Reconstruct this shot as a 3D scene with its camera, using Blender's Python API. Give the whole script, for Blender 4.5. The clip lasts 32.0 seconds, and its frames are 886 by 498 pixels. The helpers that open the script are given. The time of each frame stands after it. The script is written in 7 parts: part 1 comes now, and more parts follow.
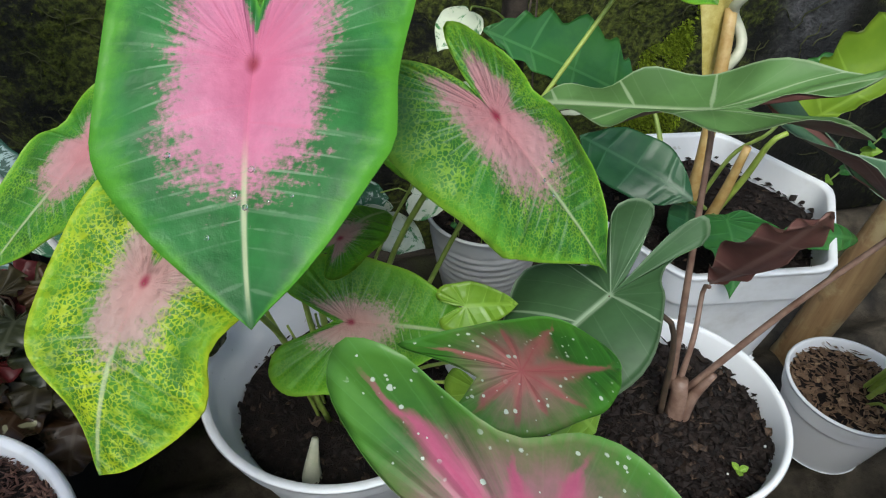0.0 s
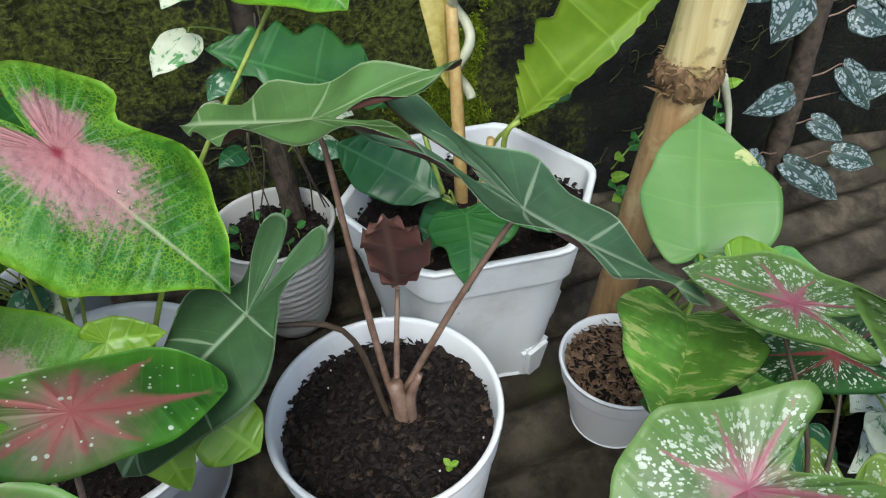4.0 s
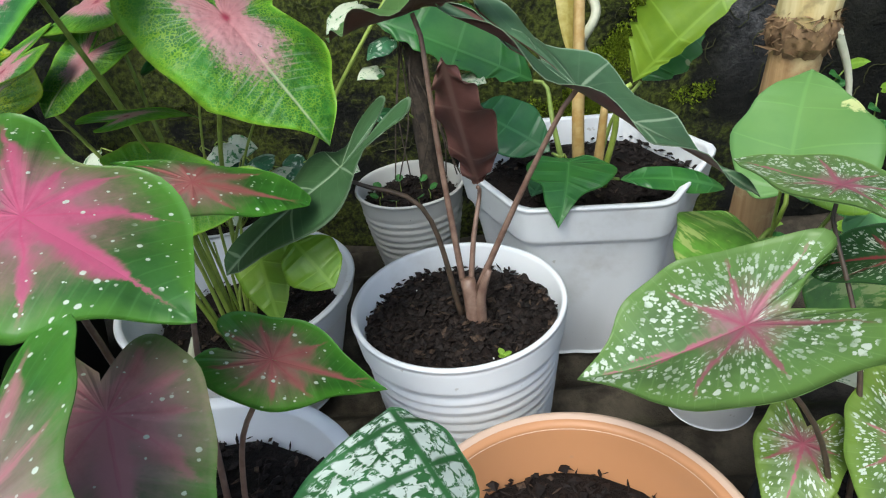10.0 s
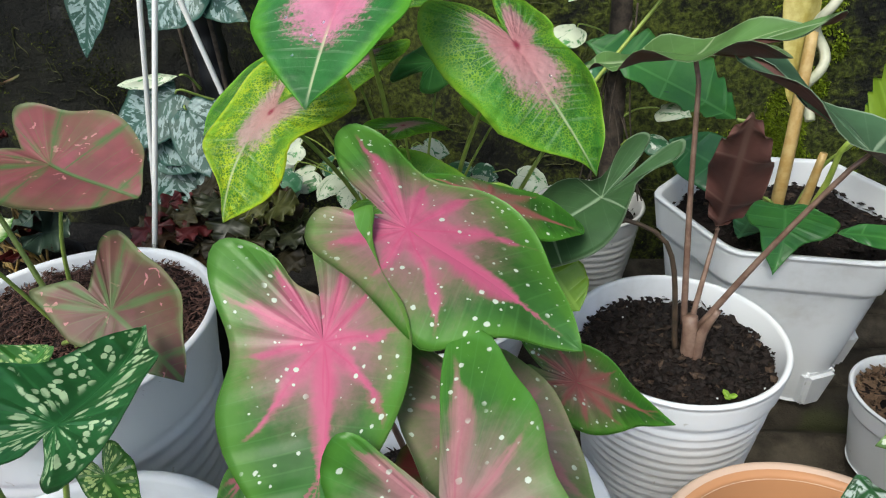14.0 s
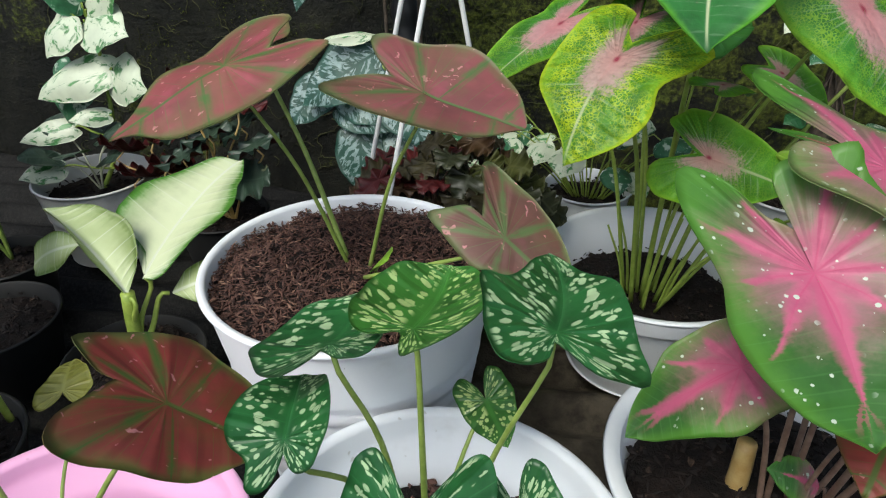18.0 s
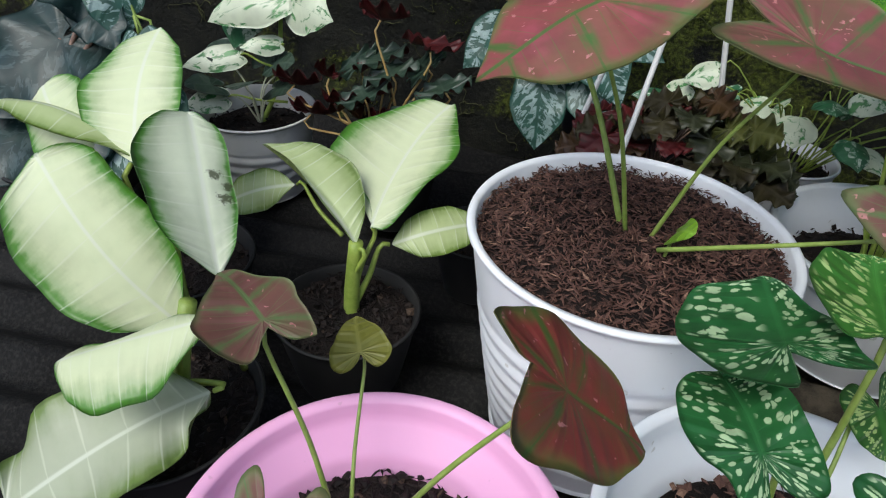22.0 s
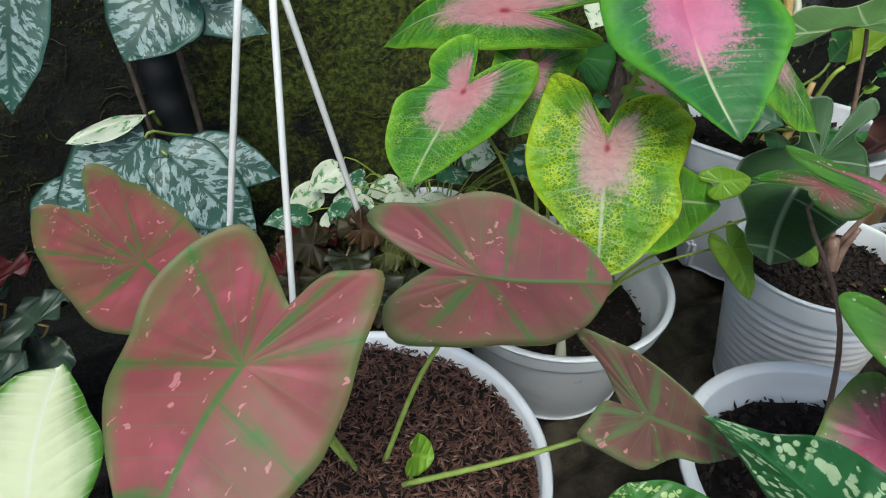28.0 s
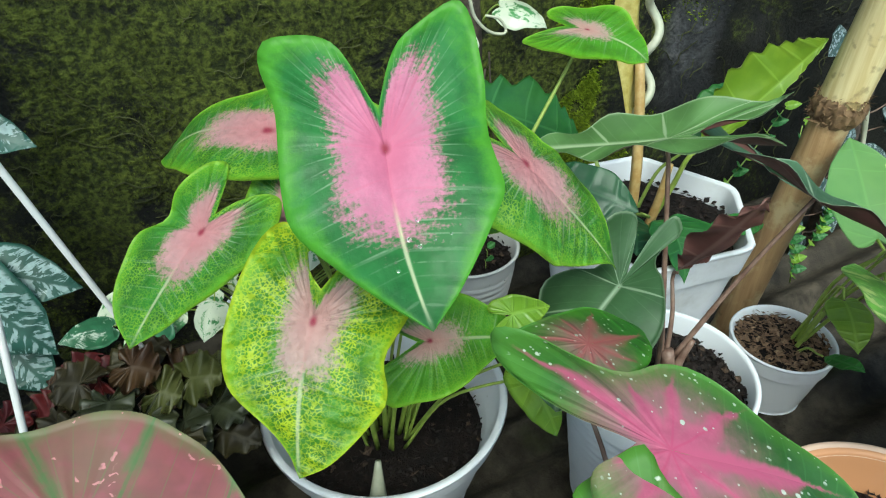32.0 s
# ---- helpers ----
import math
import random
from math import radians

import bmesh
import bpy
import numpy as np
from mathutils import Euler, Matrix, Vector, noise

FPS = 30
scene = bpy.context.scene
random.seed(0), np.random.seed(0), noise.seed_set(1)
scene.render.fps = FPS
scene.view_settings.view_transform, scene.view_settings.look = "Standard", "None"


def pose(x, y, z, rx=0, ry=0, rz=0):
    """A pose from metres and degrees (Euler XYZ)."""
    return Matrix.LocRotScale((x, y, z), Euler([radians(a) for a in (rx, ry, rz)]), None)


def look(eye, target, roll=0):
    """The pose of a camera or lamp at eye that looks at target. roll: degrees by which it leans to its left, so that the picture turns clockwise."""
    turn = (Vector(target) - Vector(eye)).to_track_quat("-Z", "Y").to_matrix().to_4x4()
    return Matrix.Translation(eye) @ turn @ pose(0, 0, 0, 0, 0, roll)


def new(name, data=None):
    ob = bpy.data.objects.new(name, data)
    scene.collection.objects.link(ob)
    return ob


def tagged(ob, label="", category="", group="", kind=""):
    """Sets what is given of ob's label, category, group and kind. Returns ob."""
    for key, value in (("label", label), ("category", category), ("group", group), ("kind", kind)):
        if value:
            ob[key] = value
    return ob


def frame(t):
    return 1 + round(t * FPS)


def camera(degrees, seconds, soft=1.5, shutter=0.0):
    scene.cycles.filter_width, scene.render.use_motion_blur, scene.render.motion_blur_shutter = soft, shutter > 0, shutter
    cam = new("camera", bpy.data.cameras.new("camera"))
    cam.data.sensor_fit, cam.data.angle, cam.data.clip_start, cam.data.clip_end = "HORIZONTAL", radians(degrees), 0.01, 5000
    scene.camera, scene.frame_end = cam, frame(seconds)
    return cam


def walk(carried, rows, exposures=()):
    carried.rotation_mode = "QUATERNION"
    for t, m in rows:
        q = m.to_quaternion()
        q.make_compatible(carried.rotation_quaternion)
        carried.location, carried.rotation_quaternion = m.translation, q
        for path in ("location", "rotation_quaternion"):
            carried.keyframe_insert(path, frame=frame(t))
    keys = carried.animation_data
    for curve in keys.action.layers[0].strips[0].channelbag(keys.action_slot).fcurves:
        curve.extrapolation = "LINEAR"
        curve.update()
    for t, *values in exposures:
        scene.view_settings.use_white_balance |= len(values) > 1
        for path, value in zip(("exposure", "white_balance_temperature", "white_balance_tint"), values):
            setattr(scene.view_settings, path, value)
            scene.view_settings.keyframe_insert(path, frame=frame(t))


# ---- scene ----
EXPOSURES = ((0.0, 0.44, 6500, 6), (2.0, 0.56, 6500, 5), (4.0, 0.54, 6500, 5), (7.0, 0.57, 6500, 7), (9.0, 0.66, 6500, 5), (13.0, 0.60, 6750, 6), (15.0, 0.55, 6850, 5), (18.0, 0.48, 6800, 5), (20.0, 0.32, 6600, 7), (23.0, 0.26, 6500, 8), (25.0, 0.24, 6550, 5), (27.0, 0.36, 6500, 4), (28.0, 0.36, 6500, 4), (30.0, 0.52, 6400, 0), (31.0, 0.82, 6350, -5), (32.0, 0.68, 6350, -6))
cam = camera(69.31, 32.0, soft=1.15)
PATH = [
    (0, (0.0000, 0.0000, 0.6195), (0.0791, 0.4510, 0.2317), 0.94),
    (0.5, (0.0221, 0.0019, 0.6296), (0.0980, 0.4567, 0.2456), -0.17),
    (1, (0.0453, -0.0040, 0.6309), (0.1228, 0.4517, 0.2483), -0.67),
    (1.5, (0.0733, -0.0149, 0.6374), (0.1547, 0.4435, 0.2589), -1.83),
    (2, (0.0944, -0.0209, 0.6317), (0.1869, 0.4315, 0.2487), -1.68),
    (2.5, (0.1169, -0.0275, 0.6262), (0.2151, 0.4243, 0.2438), -1.66),
    (3, (0.1400, -0.0337, 0.6267), (0.2398, 0.4188, 0.2455), -1.85),
    (3.5, (0.1720, -0.0342, 0.6262), (0.2786, 0.4146, 0.2425), -2.68),
    (4, (0.2133, -0.0377, 0.6230), (0.3184, 0.4070, 0.2342), -3.49),
    (4.5, (0.2383, -0.0388, 0.6119), (0.3581, 0.3997, 0.2202), -2.85),
    (6.5, (0.3090, -0.0635, 0.5491), (0.4046, 0.4204, 0.2075), -7.34),
    (7, (0.3241, -0.0645, 0.5224), (0.4236, 0.4306, 0.1985), -5.13),
    (7.5, (0.3353, -0.0849, 0.5010), (0.4064, 0.4108, 0.1705), -7.13),
    (8, (0.3466, -0.1127, 0.5025), (0.3834, 0.3943, 0.1837), -7.26),
    (8.5, (0.3405, -0.1406, 0.5016), (0.3297, 0.3699, 0.1865), -7.83),
    (9, (0.3069, -0.1555, 0.5079), (0.2643, 0.3539, 0.1938), -7.99),
    (9.5, (0.2862, -0.1678, 0.5100), (0.2395, 0.3396, 0.1931), -7.88),
    (10, (0.2755, -0.1803, 0.5278), (0.2200, 0.3309, 0.2185), -7.39),
    (10.5, (0.2578, -0.1846, 0.5276), (0.2009, 0.3250, 0.2161), -6.14),
    (11, (0.2243, -0.1914, 0.5257), (0.1710, 0.3232, 0.2218), -5.40),
    (11.5, (0.2031, -0.1989, 0.5329), (0.1378, 0.3129, 0.2267), -4.87),
    (12, (0.1862, -0.2020, 0.5344), (0.1111, 0.3057, 0.2235), -4.91),
    (12.5, (0.1755, -0.2080, 0.5419), (0.0997, 0.2982, 0.2288), -4.74),
    (13, (0.1609, -0.2158, 0.5505), (0.0765, 0.2882, 0.2360), -4.42),
    (13.5, (0.1439, -0.2074, 0.5560), (0.0476, 0.2926, 0.2387), -3.95),
    (14, (0.1293, -0.2069, 0.5705), (0.0176, 0.2958, 0.2627), -3.28),
    (14.5, (0.1103, -0.2082, 0.5427), (-0.0182, 0.2914, 0.2362), -2.72),
    (15, (0.0803, -0.2125, 0.5358), (-0.0865, 0.2767, 0.2312), -3.32),
    (15.5, (0.0537, -0.2206, 0.5360), (-0.1123, 0.2681, 0.2301), -3.20),
    (17.5, (-0.0836, -0.2660, 0.5452), (-0.2018, 0.2346, 0.2362), -0.54),
    (18, (-0.1058, -0.2810, 0.5437), (-0.2322, 0.2172, 0.2341), 0.11),
    (18.5, (-0.1339, -0.2842, 0.5359), (-0.2699, 0.2068, 0.2189), -0.07),
    (19, (-0.1588, -0.2924, 0.5325), (-0.3166, 0.1906, 0.2134), 0.57),
    (19.5, (-0.1766, -0.2952, 0.5263), (-0.3415, 0.1806, 0.1999), 0.05),
    (20, (-0.2032, -0.3043, 0.5366), (-0.3748, 0.1631, 0.2019), -0.45),
    (20.5, (-0.2335, -0.3403, 0.5586), (-0.4060, 0.1116, 0.2036), 1.57),
    (21, (-0.2481, -0.3317, 0.5779), (-0.3973, 0.1274, 0.2216), 2.18),
    (21.5, (-0.2857, -0.3117, 0.5437), (-0.4306, 0.1591, 0.2012), 1.74),
    (22, (-0.3263, -0.2915, 0.5215), (-0.4660, 0.1753, 0.1715), 3.14),
    (22.5, (-0.3499, -0.2702, 0.5150), (-0.4838, 0.1919, 0.1566), 2.70),
    (23, (-0.3418, -0.2526, 0.5276), (-0.4688, 0.2148, 0.1735), 0.97),
    (23.5, (-0.3215, -0.2407, 0.5567), (-0.4450, 0.2358, 0.2136), -0.97),
    (24, (-0.3279, -0.2114, 0.5597), (-0.4231, 0.2693, 0.2134), 0.12),
    (24.5, (-0.3314, -0.1609, 0.5631), (-0.3966, 0.3264, 0.2192), -1.70),
    (26.5, (-0.3340, -0.1374, 0.6079), (-0.3070, 0.3521, 0.2620), -2.92),
    (27, (-0.3414, -0.1183, 0.6135), (-0.2503, 0.3646, 0.2692), -1.57),
    (27.5, (-0.3459, -0.1068, 0.6233), (-0.2049, 0.3631, 0.2779), -1.20),
    (28, (-0.3389, -0.1004, 0.6272), (-0.1806, 0.3526, 0.2670), -1.07),
    (28.5, (-0.3122, -0.1044, 0.6404), (-0.1236, 0.3445, 0.2897), -1.23),
    (29, (-0.2845, -0.0910, 0.6200), (-0.0707, 0.3433, 0.2654), -1.56),
    (29.5, (-0.2564, -0.0904, 0.6375), (-0.0524, 0.3521, 0.2874), -1.10),
    (30, (-0.2044, -0.0989, 0.6499), (0.0087, 0.3344, 0.2937), 1.52),
    (30.5, (-0.1546, -0.1151, 0.6687), (0.0602, 0.3153, 0.3101), 0.92),
    (31, (-0.1374, -0.1004, 0.6701), (0.0668, 0.3379, 0.3149), 0.83),
    (31.5, (-0.1328, -0.0786, 0.6675), (0.0601, 0.3694, 0.3181), -0.40),
    (32, (-0.1282, -0.0645, 0.6741), (0.0458, 0.3914, 0.3251), -1.50),
]
walk(cam, [(t, look(eye, aim, roll)) for t, eye, aim, roll in PATH], EXPOSURES)
# ---- sky and light: an overcast morning ----
SUN_HEIGHT, SUN_TURN = radians(54), radians(200)
sky_world = bpy.data.worlds.new("overcast_sky")
scene.world = sky_world
sky_world.use_nodes = True
_sky = sky_world.node_tree.nodes.new("ShaderNodeTexSky")
_sky.sky_type, _sky.sun_disc = "NISHITA", False
_sky.sun_elevation, _sky.sun_rotation = SUN_HEIGHT, SUN_TURN
_sky.air_density, _sky.dust_density, _sky.ozone_density = 1.0, 3.0, 1.5
sky_world.node_tree.links.new(_sky.outputs[0], sky_world.node_tree.nodes["Background"].inputs[0])
sky_world.node_tree.nodes["Background"].inputs[1].default_value = 0.15
_sun = bpy.data.lights.new("sun", "SUN")
_sun.energy, _sun.angle, _sun.color = 1.5, radians(28), (0.96, 1.0, 1.0)
sun = new("sun", _sun)
# the sky's sun stands at compass angle SUN_TURN from +y, clockwise seen from above
sun.matrix_world = look((0, 0, 0), (-math.sin(SUN_TURN) * math.cos(SUN_HEIGHT), -math.cos(SUN_TURN) * math.cos(SUN_HEIGHT), -math.sin(SUN_HEIGHT)))

# ---- materials ----
class Shade:
    """Small helper to lay out shader nodes."""

    def __init__(self, name):
        self.mat = bpy.data.materials.new(name)
        self.mat.use_nodes = True
        self.nt = self.mat.node_tree
        self.bsdf = self.nt.nodes["Principled BSDF"]
        self.out = self.nt.nodes["Material Output"]

    def put(self, socket, value):
        if isinstance(value, bpy.types.NodeSocket):
            self.nt.links.new(value, socket)
        elif isinstance(value, (tuple, list)) and len(value) == 3 and socket.type == "RGBA":
            socket.default_value = (*value, 1)
        else:
            socket.default_value = value

    def m(self, op, a, b=0.0, c=0.0, clamp=False):
        n = self.nt.nodes.new("ShaderNodeMath")
        n.operation, n.use_clamp = op, clamp
        for i, v in enumerate((a, b, c)):
            self.put(n.inputs[i], v)
        return n.outputs[0]

    def step(self, x, lo, hi, a=0.0, b=1.0):
        n = self.nt.nodes.new("ShaderNodeMapRange")
        n.interpolation_type = "SMOOTHSTEP"
        for i, v in enumerate((x, lo, hi, a, b)):
            self.put(n.inputs[i], v)
        return n.outputs[0]

    def mix(self, f, a, b, kind="MIX"):
        n = self.nt.nodes.new("ShaderNodeMix")
        n.data_type, n.blend_type = "RGBA", kind
        self.put(n.inputs[0], f), self.put(n.inputs[6], a), self.put(n.inputs[7], b)
        return n.outputs[2]

    def noise(self, vec=None, scale=5.0, detail=3.0, rough=0.5, twist=0.0):
        n = self.nt.nodes.new("ShaderNodeTexNoise")
        if vec is not None:
            self.put(n.inputs["Vector"], vec)
        self.put(n.inputs["Scale"], scale)
        n.inputs["Detail"].default_value, n.inputs["Roughness"].default_value = detail, rough
        n.inputs["Distortion"].default_value = twist
        return n.outputs[0]

    def cells(self, vec=None, scale=5.0, feature="F1", rnd=1.0):
        n = self.nt.nodes.new("ShaderNodeTexVoronoi")
        n.feature = feature
        if vec is not None:
            self.put(n.inputs["Vector"], vec)
        n.inputs["Scale"].default_value, n.inputs["Randomness"].default_value = scale, rnd
        return n.outputs["Distance"], (n.outputs["Color"] if feature == "F1" else None)

    def uv(self, name):
        n = self.nt.nodes.new("ShaderNodeUVMap")
        n.uv_map = name
        return n.outputs[0]

    def xyz(self, vec):
        n = self.nt.nodes.new("ShaderNodeSeparateXYZ")
        self.put(n.inputs[0], vec)
        return n.outputs

    def vec(self, x, y, z=0.0):
        n = self.nt.nodes.new("ShaderNodeCombineXYZ")
        for i, v in enumerate((x, y, z)):
            self.put(n.inputs[i], v)
        return n.outputs[0]

    def place(self):
        return self.nt.nodes.new("ShaderNodeTexCoord").outputs["Object"]

    def world_place(self):
        return self.nt.nodes.new("ShaderNodeNewGeometry").outputs["Position"]

    def chance(self):
        return self.nt.nodes.new("ShaderNodeObjectInfo").outputs["Random"]

    def island(self):
        return self.nt.nodes.new("ShaderNodeNewGeometry").outputs["Random Per Island"]

    def bump(self, height, strength=0.3, distance=0.002):
        n = self.nt.nodes.new("ShaderNodeBump")
        n.inputs["Strength"].default_value, n.inputs["Distance"].default_value = strength, distance
        self.put(n.inputs["Height"], height)
        self.put(self.bsdf.inputs["Normal"], n.outputs[0])
        return n.outputs[0]

    def done(self, colour, rough=0.5, metal=0.0, spec=0.5, thin=0.0):
        self.put(self.bsdf.inputs["Base Color"], colour)
        self.put(self.bsdf.inputs["Roughness"], rough)
        self.bsdf.inputs["Metallic"].default_value = metal
        self.put(self.bsdf.inputs["Specular IOR Level"], spec)
        if thin:
            tr = self.nt.nodes.new("ShaderNodeBsdfTranslucent")
            self.put(tr.inputs[0], colour)
            mx = self.nt.nodes.new("ShaderNodeMixShader")
            mx.inputs[0].default_value = thin
            self.nt.links.new(self.bsdf.outputs[0], mx.inputs[1])
            self.nt.links.new(tr.outputs[0], mx.inputs[2])
            self.nt.links.new(mx.outputs[0], self.out.inputs[0])
        return self.mat


class LeafShade(Shade):
    """Leaf blades carry two maps: 'flat' (metres along and across) and 'vein' (which vein line, how far out to the margin)."""

    def maps(self):
        self.flat = self.uv("flat")
        self.fx, self.fy, _ = self.xyz(self.flat)
        self.ux, self.uy, _ = self.xyz(self.uv("unit"))
        vs = self.xyz(self.uv("vein"))
        self.s, self.k = vs[0], vs[1]
        self.span = self.xyz(self.uv("span"))[0]
        self.seed = self.m("MULTIPLY", self.chance(), 37.0)
        self.shift = self.vec(self.m("ADD", self.fx, self.seed), self.fy, self.seed)
        return self

    def veins(self, count, width, taper=0.6):
        f = self.m("SUBTRACT", self.m("FRACT", self.m("MULTIPLY", self.s, count)), 0.5)
        d = self.m("MULTIPLY", self.m("ABSOLUTE", f), self.m("MULTIPLY", self.span, 0.36 / count))
        w = self.m("MULTIPLY", self.m("SUBTRACT", 1.0, self.m("MULTIPLY", self.k, taper)), self.step(self.k, 0.0, 0.35, width * 0.3, width))
        side = self.step(d, w, self.m("MULTIPLY", w, 0.25))
        mid = self.step(self.m("ABSOLUTE", self.fy), 0.0022, 0.0006)
        mid = self.m("MULTIPLY", mid, self.step(self.fx, -0.002, 0.0))
        return self.m("MAXIMUM", side, mid)

    def relief(self, count, strength=0.35):
        f = self.m("ABSOLUTE", self.m("SUBTRACT", self.m("FRACT", self.m("MULTIPLY", self.s, count)), 0.5))
        h = self.step(f, 0.0, 0.28)
        h = self.m("MULTIPLY", h, self.step(self.k, 0.02, 0.4))
        n = self.noise(self.shift, 130.0, 2.0)
        self.bump(self.m("ADD", h, self.m("MULTIPLY", n, 0.35)), strength, 0.0025)

    def flecks(self, scale, share, size, vec=None, torn=0.25):
        """Irregular pale spots: a share of the cells, each of its own size."""
        warp = self.m("MULTIPLY", self.m("SUBTRACT", self.noise(self.shift, scale * 0.9, 2.0), 0.5), 2.4 / scale)
        bend = self.m("MULTIPLY", self.m("SUBTRACT", self.noise(self.vec(self.fy, self.fx, self.seed), scale * 0.9, 2.0), 0.5), 2.4 / scale)
        stretch = self.vec(self.m("ADD", self.m("ADD", self.fx, warp), self.seed), self.m("MULTIPLY", self.m("ADD", self.fy, bend), 1.7), self.seed)
        d, c = self.cells(vec or stretch, scale)
        r = self.xyz(c)
        on = self.m("GREATER_THAN", r[0], 1.0 - share)
        wob = self.m("MULTIPLY", self.m("SUBTRACT", self.noise(self.shift, scale * 2.2, 2.0), 0.5), torn)
        lim = self.m("MULTIPLY", self.m("ADD", self.m("MULTIPLY", r[1], 0.7), 0.45), size)
        return self.m("MULTIPLY", on, self.step(self.m("ADD", d, wob), lim, self.m("MULTIPLY", lim, 0.7)))


def mottled(sh, a, b, scale=40.0, amount=1.0):
    n = sh.noise(sh.shift, scale, 4.0, 0.6)
    return sh.mix(sh.m("MULTIPLY", sh.step(n, 0.35, 0.68), amount), a, b)


def pink_heart(name, inner, outer, pink, reach, yellow=None, netting=1.0):
    sh = LeafShade(name).maps()
    n = sh.noise(sh.shift, 75.0, 5.0, 0.7)
    grit = sh.noise(sh.shift, 420.0, 2.0, 0.6)
    streak = sh.noise(sh.vec(sh.m("ADD", sh.m("MULTIPLY", sh.s, 70.0), sh.seed), sh.m("MULTIPLY", sh.k, 2.5)), 1.0, 4.0, 0.7)
    back = sh.m("MULTIPLY", sh.m("MINIMUM", sh.ux, 0.0), 0.72)
    along = sh.m("ADD", sh.m("MAXIMUM", sh.ux, 0.0), back)
    away = sh.m("SQRT", sh.m("ADD", sh.m("MULTIPLY", along, along), sh.m("MULTIPLY", sh.m("MULTIPLY", sh.uy, sh.uy), 1.5)))
    e = sh.m("SMOOTH_MAX", sh.k, sh.m("MULTIPLY", away, 1.12), 0.12)
    arm = sh.m("MULTIPLY", sh.step(sh.s, 0.06, 0.16), sh.step(sh.s, 0.30, 0.19))
    flank = sh.m("MULTIPLY", sh.step(sh.s, 0.30, 0.42), sh.step(sh.s, 0.80, 0.55))
    e = sh.m("ADD", e, sh.m("SUBTRACT", sh.m("MULTIPLY", flank, 0.09), sh.m("MULTIPLY", arm, 0.16)))
    raw = e
    for v, amount in ((n, 0.28), (streak, 0.34 if yellow else 0.44), (grit, 0.34)):
        e = sh.m("ADD", e, sh.m("MULTIPLY", sh.m("SUBTRACT", v, 0.5), amount))
    blush = sh.step(e, reach + 0.09, reach - 0.11)
    rim = sh.step(sh.m("ADD", sh.k, sh.m("MULTIPLY", sh.m("SUBTRACT", n, 0.5), 0.4)), 0.72, 1.02)
    green = sh.mix(rim, mottled(sh, inner, tuple(0.62 * c for c in inner), 34.0), outer)
    if yellow:
        d, _ = sh.cells(sh.vec(sh.m("ADD", sh.fx, sh.m("MULTIPLY", n, 0.006)), sh.m("ADD", sh.fy, sh.m("MULTIPLY", streak, 0.006)), sh.seed), 400.0, "DISTANCE_TO_EDGE")
        net = sh.step(sh.m("ADD", d, sh.m("MULTIPLY", sh.m("SUBTRACT", n, 0.5), 0.6)), -0.01, 0.19)
        patchy = sh.step(sh.noise(sh.shift, 30.0, 3.0), 0.30, 0.62, 0.15 * netting, 0.95 * netting)
        green = sh.mix(sh.m("MULTIPLY", sh.m("SUBTRACT", 1.0, net), patchy), green, yellow)
        green = sh.mix(sh.m("MULTIPLY", sh.step(sh.k, 0.93, 0.99), 0.7), green, yellow)
    vein = sh.veins(8.0, 0.006)
    fine = sh.veins(34.0, 0.0035)
    spine = sh.step(sh.m("ABSOLUTE", sh.fy), sh.step(sh.ux, 0.0, 1.0, 0.0022, 0.0012), 0.0004)
    spine = sh.m("MULTIPLY", spine, sh.m("MULTIPLY", sh.step(sh.ux, 0.25, 0.5), sh.step(sh.ux, 1.0, 0.8)))
    pale = tuple(min(1.0, 0.30 + 0.5 * c) for c in outer)
    green = sh.mix(sh.m("MULTIPLY", vein, sh.step(sh.k, 1.0, 0.5, 0.02, 0.18)), green, pale)
    green = sh.mix(sh.m("MULTIPLY", fine, sh.m("MULTIPLY", sh.step(raw, reach + 0.36, reach, 0.02, 0.50), sh.step(n, 0.35, 0.62))), green, pale)
    rosy = sh.mix(sh.step(sh.noise(sh.shift, 45.0, 5.0, 0.65), 0.35, 0.7), pink, tuple(min(0.9, 1.2 * c + 0.03) for c in pink))
    rosy = sh.mix(sh.m("MULTIPLY", sh.step(e, reach - 0.3, reach), 0.35), rosy, tuple(0.6 * c + 0.15 for c in pink))
    rosy = sh.mix(sh.m("MULTIPLY", vein, 0.22), rosy, (1.25 * pink[0], 0.9 * pink[1], 0.95 * pink[2]))
    rosy = sh.mix(sh.m("MULTIPLY", sh.step(away, 0.30, 0.02), 0.55), rosy, (1.15 * pink[0], 0.80 * pink[1], 0.88 * pink[2]))
    c = sh.mix(blush, green, rosy)
    c = sh.mix(sh.m("MULTIPLY", spine, 0.45 if yellow else 0.7), c, (0.62, 0.66, 0.40))
    c = sh.mix(sh.step(away, 0.05, 0.005), c, (0.30, 0.03, 0.06))
    h = sh.m("ADD", sh.m("MULTIPLY", n, 0.6), sh.m("MULTIPLY", sh.step(sh.m("ABSOLUTE", sh.m("SUBTRACT", sh.m("FRACT", sh.m("MULTIPLY", sh.s, 14.0)), 0.5)), 0.0, 0.3), sh.step(sh.k, 0.05, 0.6, 0.0, 0.45)))
    crinkle, _ = sh.cells(sh.vec(sh.m("ADD", sh.fx, sh.m("MULTIPLY", n, 0.006)), sh.m("ADD", sh.fy, sh.m("MULTIPLY", streak, 0.006)), sh.seed), 190.0, "SMOOTH_F1")
    h = sh.m("SUBTRACT", h, sh.m("MULTIPLY", crinkle, (0.9 * netting if yellow else 0.35)))
